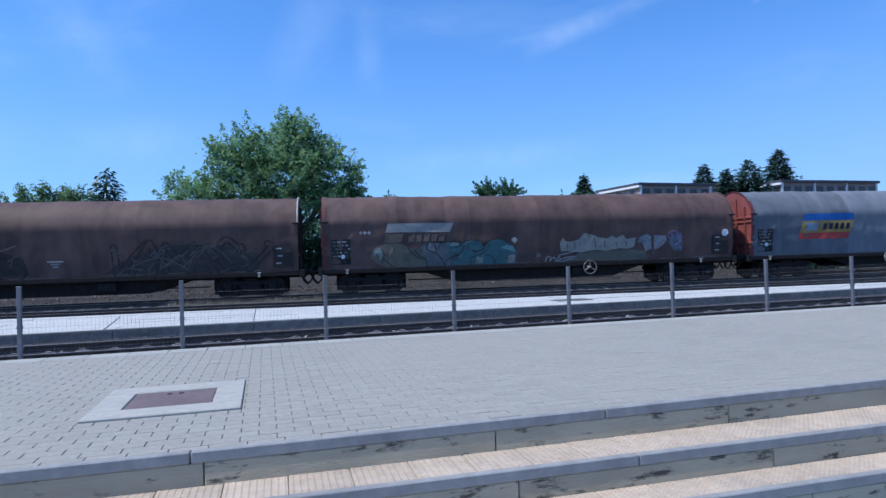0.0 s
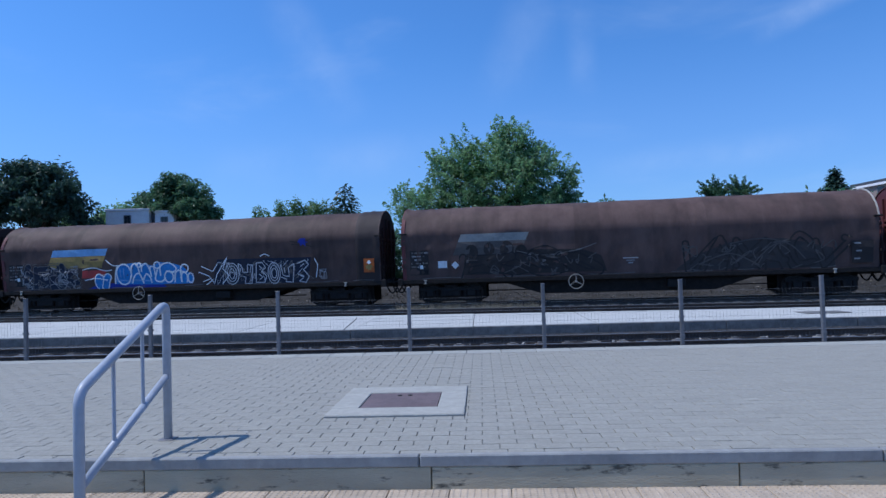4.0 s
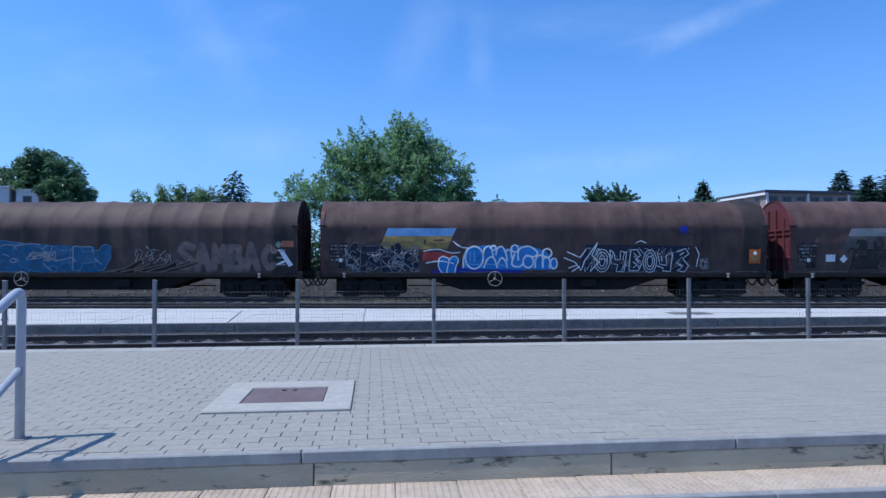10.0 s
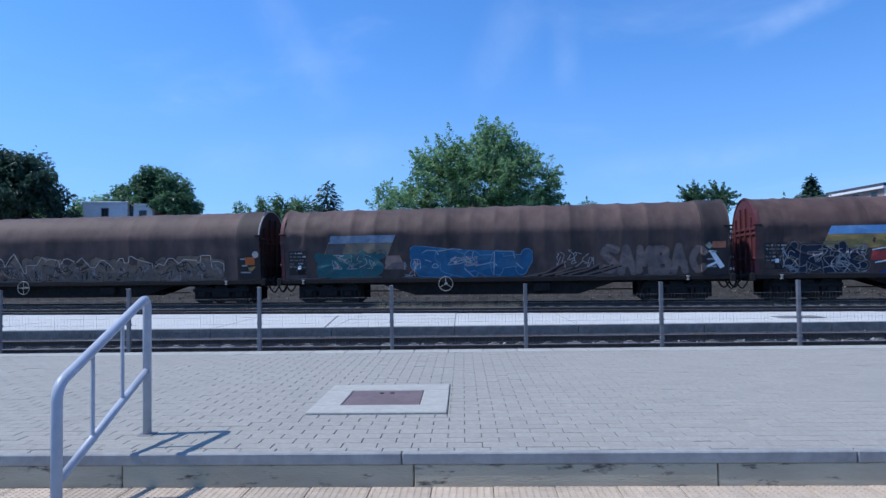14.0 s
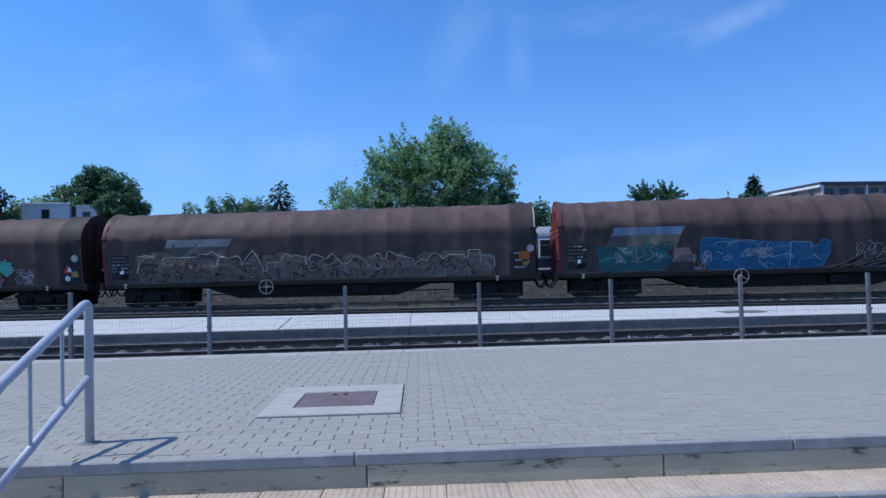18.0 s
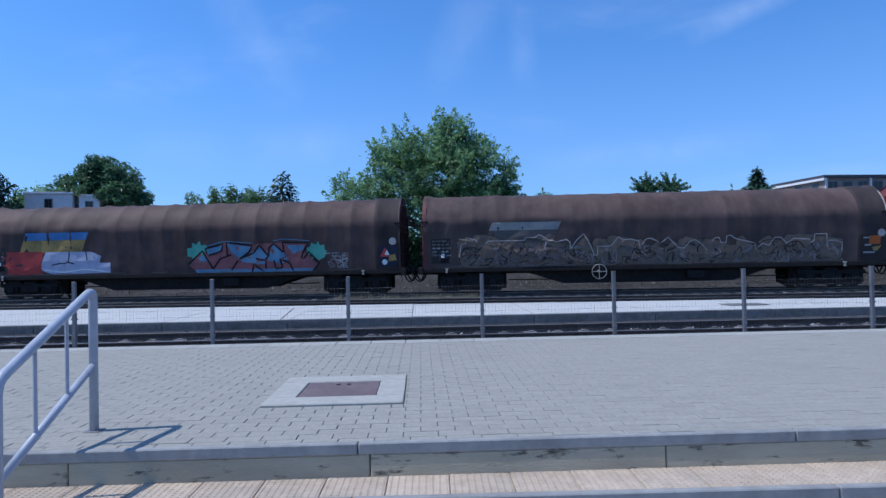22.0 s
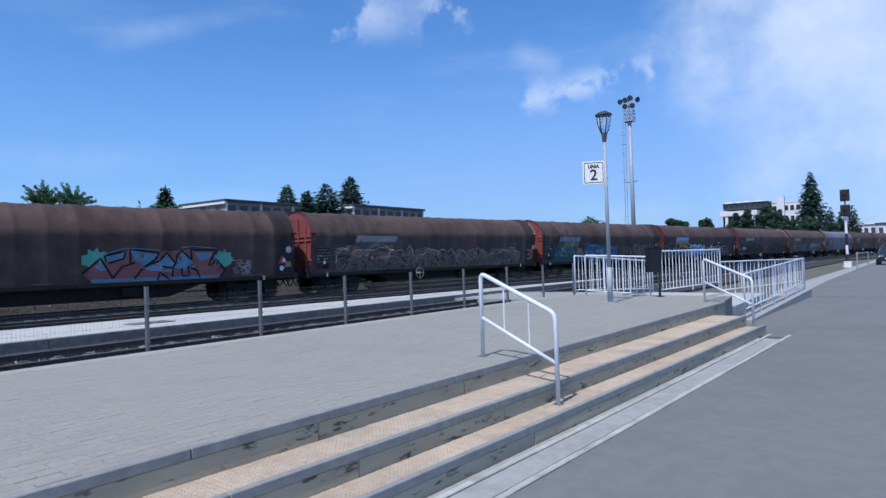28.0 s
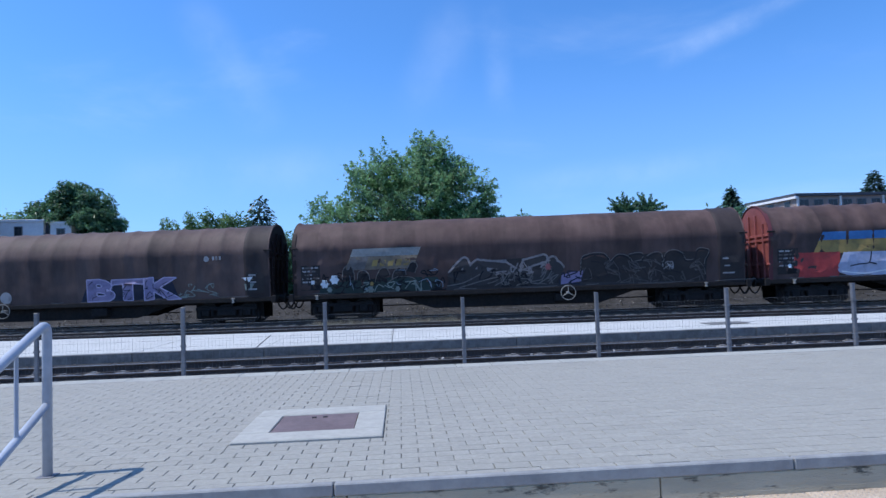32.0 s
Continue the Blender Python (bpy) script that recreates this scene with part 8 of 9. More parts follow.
    patch(w, kn, "graffiti_fill", [(3.45, 1.56), (3.54, 1.87), (3.71, 2.12), (3.95, 2.16), (4.1, 1.85)], "paint_soot", 0.0125)
    patch(w, kn, "graffiti_fill", [(4.17, 1.69), (4.26, 1.97), (4.47, 2.14), (4.7, 2.11), (4.78, 1.83)], "paint_soot", 0.0125)
    patch(w, kn, "graffiti_fill", [(4.78, 1.99), (4.99, 2.34), (5.19, 2.35), (5.26, 2.17), (5.14, 1.9)], "paint_soot", 0.0125)
    strokes(w, kn, "graffiti_outline", [curve_through([(2.06, 1.69), (2.09, 2.08), (2.24, 2.29), (2.44, 2.27), (2.57, 1.99), (2.58, 1.67)]), curve_through([(2.7, 1.66), (2.75, 2), (2.99, 2.08), (3.18, 1.93), (3.22, 1.65)]), curve_through([(3.45, 1.56), (3.54, 1.87), (3.71, 2.12), (3.95, 2.16), (4.1, 1.85)]), curve_through([(4.17, 1.69), (4.26, 1.97), (4.47, 2.14), (4.7, 2.11), (4.78, 1.83)]), curve_through([(4.78, 1.99), (4.99, 2.34), (5.19, 2.35), (5.26, 2.17), (5.14, 1.9)]), curve_through([(4.01, 1.54), (4.42, 1.76), (5.05, 1.7), (5.28, 1.42)])], 0.035, "paint_dim", 0.024, "thin pale outlines of black bubbles")
    scribble(w, kn, 52, (2.4, 6.3, 1.25, 2.05), 8, 0.025, "paint_old_sky", "pale blue strokes")
    for x, z, r, m in ((1.3, 1.55, 0.2, "paint_white"), (1.72, 1.72, 0.22, "paint_white"), (3.25, 1.25, 0.16, "paint_pale_green"), (3.3, 1.5, 0.1, "paint_yellow"), (1.5, 1.3, 0.13, "paint_pale_green"), (4.4, 1.25, 0.12, "paint_pale_green")):
        patch(w, kn, "graffiti_dab", star(x, z, r * 0.7, r, 6), m, 0.026)
    patch(w, kn, "graffiti_fill", [(6.5, 1.35), (7.4, 1.2), (9.0, 1.15), (11.2, 1.25), (11.4, 2.1), (10.2, 2.4), (8.6, 2.3), (6.8, 2.25)], "paint_dark", 0.0095)
    patch(w, kn, "graffiti_fill", [(6.4, 1.12), (17.3, 1.12), (17.2, 1.42), (13.0, 1.5), (9.0, 1.45), (6.6, 1.5)], "paint_soot_wash", 0.0085, "sooty overspray along the hem")
    piece(w, kn, 55, "OSRNEO", (6.6, 11.3, 1.25, 2.35), 0.17, "paint_soot_wash", "paint_pinkish", 0.085, "dark letters with worn pale upper edges", top=1.85, jump=0.1, off=0.0125)
    strokes(w, kn, "graffiti_outline", [curve_through(q) for q in ([(6.5, 1.3), (7.2, 1.42), (7.9, 1.75)], [(7.0, 1.2), (7.9, 1.45), (8.6, 1.6)], [(8.5, 1.25), (9.0, 1.5), (9.2, 1.8)], [(9.4, 1.22), (9.9, 1.42), (10.1, 1.7)], [(10.3, 1.25), (10.7, 1.5), (10.9, 1.8)])], 0.045, "paint_dim", 0.024, "worn pale streaks")
    scribble(w, kn, 59, (8.2, 11.3, 1.7, 2.3), 8, 0.045, "paint_pinkish", "pale pinkish strokes")
    scribble(w, kn, 53, (1.2, 6.4, 1.15, 2.0), 30, 0.05, "paint_black", "black strokes")
    scribble(w, kn, 153, (2.8, 5.4, 1.15, 1.55), 8, 0.04, "paint_pale_green", "pale green strokes")
    scribble(w, kn, 154, (12.2, 17.2, 1.15, 2.1), 40, 0.03, "paint_faint", "faint grey strokes")
    scribble(w, kn, 54, (8.2, 11.2, 1.25, 1.95), 16, 0.035, "paint_dim", "grey strokes")
    scribble(w, kn, 57, (6.8, 11.2, 1.2, 1.9), 12, 0.05, "paint_black", "black strokes")
    patch(w, kn, "graffiti_fill", [(11.25, 1.2), (12.1, 1.3), (12.2, 1.75), (11.7, 1.7), (11.3, 1.6)], "paint_violet", 0.014, "dull lilac patch")
    scribble(w, kn, 58, (11.2, 12.2, 1.2, 1.75), 7, 0.05, "paint_navy", "dark strokes")
    patch(w, kn, "graffiti_dab", star(10.75, 1.95, 0.1, 0.16, 6), "paint_pink", 0.030)
    patch(w, kn, "graffiti_fill", [(12.07, 1.26), (12.15, 2.16), (12.71, 2.38), (13.32, 2.16), (14.03, 2.29), (14.73, 2.34), (15.42, 2.32), (15.97, 2.41), (16.45, 2.04), (16.89, 2.38), (17.36, 2.4), (17.25, 1.86), (17.25, 1.16)], "paint_dark", 0.0105, "dark painted ground")
    strokes(w, kn, "graffiti_outline", [curve_through([(12.09, 1.57), (12.15, 2.2), (12.39, 2.35), (12.71, 2.41), (13.1, 2.36), (13.32, 2.08)]), curve_through([(13.35, 2.04), (13.64, 2.3), (14.02, 2.25), (14.25, 2.01)]), curve_through([(14.1, 2.29), (14.42, 2.35), (14.69, 2.3), (14.64, 2.07), (14.4, 2)]), curve_through([(14.84, 2.18), (15.11, 2.33), (15.42, 2.32), (15.49, 2.08)]), curve_through([(15.52, 1.92), (15.65, 2.31), (15.97, 2.41), (16.31, 2.28), (16.45, 2), (16.76, 1.99)]), curve_through([(16.85, 1.48), (16.91, 2.38), (17.36, 2.4), (17.39, 2.24), (17.21, 1.86), (17.26, 1.24)])], 0.07, "paint_soot", 0.024, "black arched letter outlines")
    strokes(w, kn, "graffiti_outline", [curve_through([(12.19, 1.26), (12.67, 1.51), (12.86, 1.39)]), curve_through([(13.29, 1.53), (13.46, 1.8), (14.07, 1.66)]), curve_through([(14.38, 1.57), (14.66, 1.76), (14.84, 1.48)]), curve_through([(15.37, 1.22), (15.62, 1.6), (16.23, 1.51), (16.37, 1.19)]), curve_through([(12.54, 2.11), (13, 2.01), (13.21, 1.53)]), curve_through([(13.62, 1.91), (13.76, 1.51)])], 0.05, "paint_soot", 0.024, "black strokes")
    strokes(w, kn, "graffiti_outline", [curve_through([(12.09, 1.64), (12.15, 2.27), (12.39, 2.42), (12.71, 2.48), (13.1, 2.43), (13.32, 2.15)]), curve_through([(13.35, 2.11), (13.64, 2.37), (14.02, 2.32), (14.25, 2.08)]), curve_through([(14.1, 2.36), (14.42, 2.42), (14.69, 2.37), (14.64, 2.14), (14.4, 2.07)]), curve_through([(14.84, 2.25), (15.11, 2.4), (15.42, 2.39), (15.49, 2.15)]), curve_through([(15.52, 1.99), (15.65, 2.38), (15.97, 2.48), (16.31, 2.35), (16.45, 2.07), (16.76, 2.06)]), curve_through([(16.85, 1.55), (16.91, 2.45), (17.36, 2.47), (17.39, 2.31), (17.21, 1.93), (17.26, 1.31)])], 0.03, "paint_dim", 0.024, "thin pale line over the outlines")
    scribble(w, kn, 56, (15.5, 15.9, 1.7, 2.0), 4, 0.025, "paint_silver", "silver tag")
    # 8: violet block letters
    w, kn = WAGONS[8], kd[8]
    patch(w, kn, "graffiti_fill", [(10.6, 1.14), (14.9, 1.16), (14.6, 2.0), (11.0, 2.05)], "paint_navy", 0.010)
    letters(w, kn, "BTK", (10.9, 15.0, 1.14, 2.08), "paint_violet", "paint_violet_light", 0.05, "violet block letters", fat=0.05)
    scribble(w, kn, 63, (11.0, 14.8, 1.2, 2.0), 14, 0.03, "paint_navy", "dark strokes inside the letters")
    scribble(w, kn, 61, (14.9, 16.6, 1.2, 1.75), 9, 0.035, "paint_pale_green", "faded green tag")
    disc(w, kn, 16.15, 2.8, 0.12, "paint_silver")
    for x in (16.4, 16.55, 16.7):
        patch(w, kn, "stencil_bar", [(x, 2.74), (x + 0.09, 2.74), (x + 0.09, 2.9), (x, 2.9)], "paint_silver", 0.014)
    patch(w, kn, "placard", [(17.65, 1.95), (18.15, 1.98), (17.95, 1.72)], "paint_white", 0.016, "white triangle placard")
    patch(w, kn, "placard", [(17.75, 1.68), (18.2, 1.7), (18.05, 1.45), (17.8, 1.42)], "paint_pale_green", 0.016)
    disc(w, kn, 7.3, 1.42, 0.26, "paint_silver")


decorate()

# ---------------------------------------------------------------- trees and buildings behind the line
def leaf_cloud(rng, blobs, n, size, droop=0.0):
    """n leaf quads in and on ellipsoidal clumps; returns verts and faces."""
    blobs = np.array(blobs, float)
    w = (blobs[:, 3] * blobs[:, 4] * blobs[:, 5]) ** 0.67
    pick = rng.choice(len(blobs), n, p=w / w.sum())
    d = rng.normal(size=(n, 3))
    d /= np.linalg.norm(d, axis=1, keepdims=True)
    r = rng.uniform(0.35, 1.0, (n, 1)) ** 0.45
    r *= np.clip(rng.normal(1.0, 0.18, (n, 1)), 0.2, 1.6)
    c = blobs[pick, :3] + d * r * blobs[pick, 3:6]
    nrm = d * 0.7 + rng.normal(size=(n, 3)) * 0.6 + np.array((0, 0, 0.5))
    nrm /= np.linalg.norm(nrm, axis=1, keepdims=True)
    u = np.cross(nrm, rng.normal(size=(n, 3)))
    u /= np.linalg.norm(u, axis=1, keepdims=True)
    v = np.cross(nrm, u)
    s = size * rng.uniform(0.6, 1.35, (n, 1))
    pts = np.stack([c - u * s, c - v * s * 0.42 + nrm * s * 0.12, c + u * s - nrm * s * 0.15, c + v * s * 0.42 + nrm * s * 0.12], 1).reshape(-1, 3)
    faces = [(4 * i, 4 * i + 1, 4 * i + 2, 4 * i + 3) for i in range(n)]
    return pts, faces


def clumps(rng, spec, fine):
    """Spreads sub-clumps over the surface of big ellipsoids so the outline is uneven and has gaps."""
    out = []
    for x, y, z, rx, ry, rz, n in spec:
        for i in range(n):
            d = rng.normal(size=3)
            d /= np.linalg.norm(d)
            if fine:
                f = rng.uniform(0.3, 0.98) if i % 2 else rng.uniform(0.85, 1.1)
                s = rng.uniform(0.17, 0.34) if i % 2 else rng.uniform(0.09, 0.17)
            else:
                f, s = rng.uniform(0.3, 0.9), rng.uniform(0.28, 0.48)
            out.append((x + d[0] * rx * f, y + d[1] * ry * f, z + d[2] * rz * f, rx * s + 0.12, ry * s + 0.12, rz * s * 0.85 + 0.1))
    return out


def broadleaf(label, at, height, trunk_h, spec, n, size, mat, seed, name="tree", fine=False):
    rng = np.random.default_rng(seed)
    t = thing(name, label, "tree", at=at)
    bl = clumps(rng, spec, fine)
    bm = bmesh.new()
    r = max(0.12, height * 0.022)
    top = Vector((rng.uniform(-.3, .3), rng.uniform(-.3, .3), trunk_h))
    add_rod(bm, (0, 0, -0.1), top * 0.5, r * 1.25, r * 0.95, 10)
    add_rod(bm, top * 0.5, top, r * 0.95, r * 0.75, 10)
    order = sorted(range(len(bl)), key=lambda i: -bl[i][3])[:14]
    for i in order:
        e = Vector(bl[i][:3])
        mid = top.lerp(e, 0.5) + Vector((0, 0, -0.25))
        add_rod(bm, top * 0.92, mid, r * 0.5, r * 0.28, 7)
        add_rod(bm, mid, e, r * 0.28, r * 0.08, 6)
    part("trunk", bm, M["bark"], t)
    pts, faces = leaf_cloud(rng, bl, n, size)
    part_mesh("crown", raw_mesh("crown", pts, faces), M[mat], t)
    return t


def walnut():
    """The large walnut: limbs that end in leafy shoots, each shoot a spray of leaflets, with sky between the sprays."""
    rng = np.random.default_rng(11)
    t = thing("tree", "large green walnut tree with an uneven broad crown and loose shoots", "tree", at=(1.7, 38.0, G))
    # lobes of the crown: x, z, half width, half height, shoots
    lobes = ((-0.1, 6.6, 3.2, 2.3, 250), (0.45, 8.7, 1.15, 1.55, 95), (1.75, 8.0, 1.2, 1.2, 70), (-2.0, 8.1, 1.05, 1.4, 66), (-3.3, 7.5, 0.9, 1.3, 55),
             (3.75, 6.7, 0.42, 1.1, 30), (3.0, 5.4, 1.1, 1.1, 44), (-4.6, 5.7, 1.3, 0.8, 48), (-6.1, 5.7, 0.6, 0.9, 22), (-2.2, 5.0, 2.6, 1.2, 60), (1.2, 5.0, 2.4, 1.2, 70))
    wood = bmesh.new()
    add_rod(wood, (0, 0, -0.1), (0.1, 0, 3.2), 0.42, 0.3, 12)
    C, D, S = [], [], []
    for x, z, rx, rz, n in lobes:
        hub = Vector((x, 0, z))
        mid = Vector((x * 0.4, rng.uniform(-.4, .4), 3.0 + (z - 3.0) * 0.45))
        add_rod(wood, (0.1, 0, 3.0), mid, 0.22, 0.14, 8)
        add_rod(wood, mid, hub, 0.14, 0.05, 7)
        for i in range(n):
            d = rng.normal(size=3)
            d[1] *= 0.8
            d /= np.linalg.norm(d)
            f = rng.uniform(0.35, 0.85) if i % 3 else rng.uniform(0.85, 1.15)
            tip = np.array((x + d[0] * rx * f, d[1] * min(rx, 2.4) * f, z + d[2] * rz * f))
            way = d * np.array((1, 1, 0.8)) + np.array((0, 0, 0.55)) + rng.normal(0, 0.25, 3)
            way /= np.linalg.norm(way)
            length = rng.uniform(0.5, 1.0) if i % 3 else rng.uniform(0.8, 1.35)
            slim = 1.0 if i % 3 else 0.6
            if i % 9 == 0:
                add_rod(wood, hub.lerp(Vector(tip), 0.3), Vector(tip), 0.035, 0.012, 5)
            m = int(88 * length * slim * rng.uniform(0.7, 1.25))
            u = rng.uniform(-0.2, 1.0, (m, 1))
            wide = 0.30 * slim * (1.08 - np.abs(u)) + 0.03
            C.append(tip + way * u * length * 0.8 + rng.normal(0, 1, (m, 3)) * wide * np.array((1, 1, 0.8)))
            D.append(np.repeat(way[None, :], m, 0))
            S.append(0.105 * rng.uniform(0.7, 1.3, (m, 1)))
    C, D, S = np.concatenate(C), np.concatenate(D), np.concatenate(S)
    n = len(C)
    nrm = np.array((0, -0.2, 0.75)) + rng.normal(0, 0.55, (n, 3))
    nrm /= np.linalg.norm(nrm, axis=1, keepdims=True)
    u = np.cross(nrm, D * 0.4 + rng.normal(0, 0.7, (n, 3)))
    u /= np.linalg.norm(u, axis=1, keepdims=True)
    v = np.cross(nrm, u)
    pts = np.stack([C - u * S, C - v * S * 0.45 + nrm * S * 0.14, C + u * S - nrm * S * 0.2, C + v * S * 0.45 + nrm * S * 0.14], 1).reshape(-1, 3)
    part("trunk", wood, M["bark"], t)
    part_mesh("crown", raw_mesh("crown", pts, [(4 * i, 4 * i + 1, 4 * i + 2, 4 * i + 3) for i in range(n)]), M["leaf_mid"], t)


def fan_tree(label, at, spec, n, size, mat, seed):
    """A tree whose long shoots stand out like fans."""
    rng = np.random.default_rng(seed)
    t = thing("tree", label, "tree", at=at)
    bm = bmesh.new()
    add_rod(bm, (0, 0, -0.1), (0, 0, 5.0), 0.26, 0.18, 9)
    bl = []
    for cx, cz, reach, k in spec:
        for i in range(k):
            a = math.radians(-15 + 210 * i / (k - 1)) + rng.normal(0, 0.06)
            tilt = rng.uniform(-0.5, 0.5)
            d = Vector((math.cos(a) * math.cos(tilt), math.sin(tilt), math.sin(a) * math.cos(tilt)))
            l = reach * rng.uniform(0.82, 1.1)
            add_rod(bm, (cx * 0.5, 0, cz - 2.2), Vector((cx, 0, cz)) + d * l, 0.07, 0.015, 5)
            for j in range(7):
                f = 0.12 + 0.88 * j / 6
                p = Vector((cx, 0, cz)) + d * l * f
                r = 0.34 * (1.05 - 0.8 * f) + 0.05
                bl.append((p.x, p.y, p.z, r, r, r))
        bl.append((cx * 0.7, 0, cz - 0.8, 1.5, 1.2, 1.0))
    part("trunk", bm, M["bark"], t)
    pts, faces = leaf_cloud(rng, bl, n, size)
    part_mesh("crown", raw_mesh("crown", pts, faces), M[mat], t)


def conifer(label, at, height, radius, mat, seed, n=150, e=0.75, rise=-0.22):
    """Layered sprays of needles on drooping boughs."""
    rng = np.random.default_rng(seed)
    t = thing("conifer", label, "tree", at=at)
    part("trunk", rod((0, 0, -0.1), (0, 0, height * 0.97), height * 0.018 + 0.05, 0.02, 8), M["bark"], t)
    m = n * 22
    f = 1 - np.sqrt(rng.uniform(0.0, 0.92, m))
    layers = height * 1.15
    saw = 1 - (f * layers) % 1.0
    arm = 0.75 + 0.25 * np.sin(rng.integers(0, 9, m) * 2.4 + np.floor(f * layers) * 1.7)
    a = np.floor(rng.uniform(0, 9, m)) * 0.698 + np.floor(f * layers) * 0.37 + rng.normal(0, 0.13, m)
    R = (radius * (1 - f) ** e * (0.55 + 0.45 * saw) * arm + 0.1)
    u = np.sqrt(rng.uniform(0.05, 1, m))
    r = R * u
    z = height * (0.06 + 0.94 * f) + rise * r + rng.normal(0, 0.05, m)
    c = np.stack([np.cos(a) * r, np.sin(a) * r, z], 1)
    out = np.stack([np.cos(a), np.sin(a), rise - 0.13 + 0 * a], 1) + rng.normal(0, 0.25, (m, 3))
    out /= np.linalg.norm(out, axis=1, keepdims=True)
    sd = np.cross(out, np.array((0, 0, 1.0)) + rng.normal(0, 0.35, (m, 3)))
    sd /= np.linalg.norm(sd, axis=1, keepdims=True)
    s = (0.10 + 0.022 * height) * rng.uniform(0.6, 1.3, (m, 1))
    pts = np.stack([c - out * s * 0.6, c - sd * s * 0.4, c + out * s, c + sd * s * 0.4], 1).reshape(-1, 3)
    part_mesh("needles", raw_mesh("needles", pts, [(4 * i, 4 * i + 1, 4 * i + 2, 4 * i + 3) for i in range(m)]), M[mat], t)
    return t


G = -0.75
# the large walnut right behind the train
walnut()
broadleaf("dark undergrowth beneath the large walnut tree", (2.0, 40.2, G), 4, 1.0, [(0, 0, 1.9, 6.5, 1.2, 2.3, 60), (-4, 0, 2.6, 2.5, 1.0, 1.8, 20), (5, 0, 2.6, 2.5, 1.0, 1.8, 20)], 16000, 0.17, "leaf_dark", 16, "shrub")
broadleaf("young green bushy tree beside the large walnut", (7.6, 39.0, G), 6, 2.2, [(0, 0, 4.6, 1.0, 1.0, 1.2, 9), (-1.0, 0, 4.2, 1.1, 1.0, 1.0, 8)], 2600, 0.13, "leaf_dark", 12)
broadleaf("green hedge-like shrubs behind the tracks", (12.0, 41.0, G), 5, 1.0, [(0, 0, 3.0, 5.2, 1.4, 2.85, 44)], 15000, 0.17, "leaf_dark", 13, "shrub")
broadleaf("green shrubs behind the parked railcar", (22.5, 42.0, G), 5, 1.0, [(0, 0, 2.9, 5.6, 1.4, 2.7, 44)], 12000, 0.17, "leaf_dark", 14, "shrub")
broadleaf("green shrubs along the railway boundary", (-9.0, 40.5, G), 5, 1.0, [(0, 0, 2.8, 5.4, 1.4, 2.6, 40)], 12000, 0.17, "leaf_dark", 15, "shrub")

# a thick hedge closes the railway ground behind the parked railcar
def hedge():
    rng = np.random.default_rng(77)
    bl = []
    x = -60.0
    while x < 130:
        y = T4_Y + SLOPE * x + 7.0 + rng.uniform(-.5, .5)
        h = rng.uniform(2.4, 3.2)
        bl.append((x, y, G + h * 0.45, 1.5, 0.9, h * 0.55))
        x += rng.uniform(0.9, 1.5)
    pts, faces = leaf_cloud(rng, bl, 62000, 0.22)
    ob = part_mesh("hedge", raw_mesh("hedge", pts, faces), M["leaf_dark"])
    tagged(ob, "overgrown dark green hedge along the railway ground", "hedge", "", "stuff")


hedge()

# farther trees on both sides of it
broadleaf("round dark green tree behind the white house", (-32.7, 67.5, G), 14, 4, [(0.21, -0.6, 12.1, 1.6, 1.6, 1.3, 12), (-0.53, -0.6, 11.7, 1.7, 1.7, 1.5, 12), (1.59, -0.8, 11.2, 1.6, 1.7, 1.4, 11), (-2.33, -0.8, 10.6, 1.6, 1.6, 1.5, 11), (3.18, -0.6, 10, 1.5, 1.6, 1.6, 11), (-3.82, -0.4, 9.3, 1.5, 1.6, 1.5, 10), (0.32, -1.6, 9.9, 1.9, 1.6, 1.5, 12), (3.82, -0.4, 8.4, 1.4, 1.6, 1.6, 10), (-1.7, -1.8, 8.6, 1.9, 1.5, 1.5, 12), (2.01, -1.8, 8.5, 1.8, 1.5, 1.5, 12), (-4.66, 0, 7.9, 1.2, 1.4, 1.4, 8), (0, 1, 9.3, 3.6, 1.8, 3, 26)], 21000, 0.21, "leaf_dark", 21)
broadleaf("large dark green tree with a dense crown", (-43.9, 60.0, G), 14, 4, [(-1.0, -0.8, 12.6, 2.1, 2.0, 1.6, 12), (1.5, -1.0, 12.1, 2.0, 2.0, 1.6, 12), (-3.5, -0.8, 11.4, 2.0, 2.0, 1.7, 12), (3.6, -0.8, 11.0, 1.9, 2.0, 1.7, 12), (0.2, -2.2, 10.6, 2.3, 1.9, 1.7, 14), (-5.0, -0.6, 9.6, 1.9, 2.0, 1.8, 11), (5.0, -0.6, 9.2, 1.7, 1.9, 1.9, 11), (-2.3, -2.4, 9.0, 2.2, 1.8, 1.8, 13), (2.6, -2.4, 8.8, 2.2, 1.8, 1.8, 13), (5.4, -0.3, 7.4, 1.5, 1.8, 1.7, 9), (0, 1.2, 9.8, 5.0, 2.4, 3.6, 40)], 25000, 0.23, "leaf_deep", 22)
broadleaf("low green trees in a row", (-41.5, 70.0, G), 10, 3, [(-4.2, 0, 7.6, 2.4, 2, 2.8, 18), (-0.6, 0, 8.0, 2.6, 2, 2.9, 20), (2.8, 0, 8.2, 2.4, 2, 2.9, 20)], 11000, 0.22, "leaf_mid", 23)
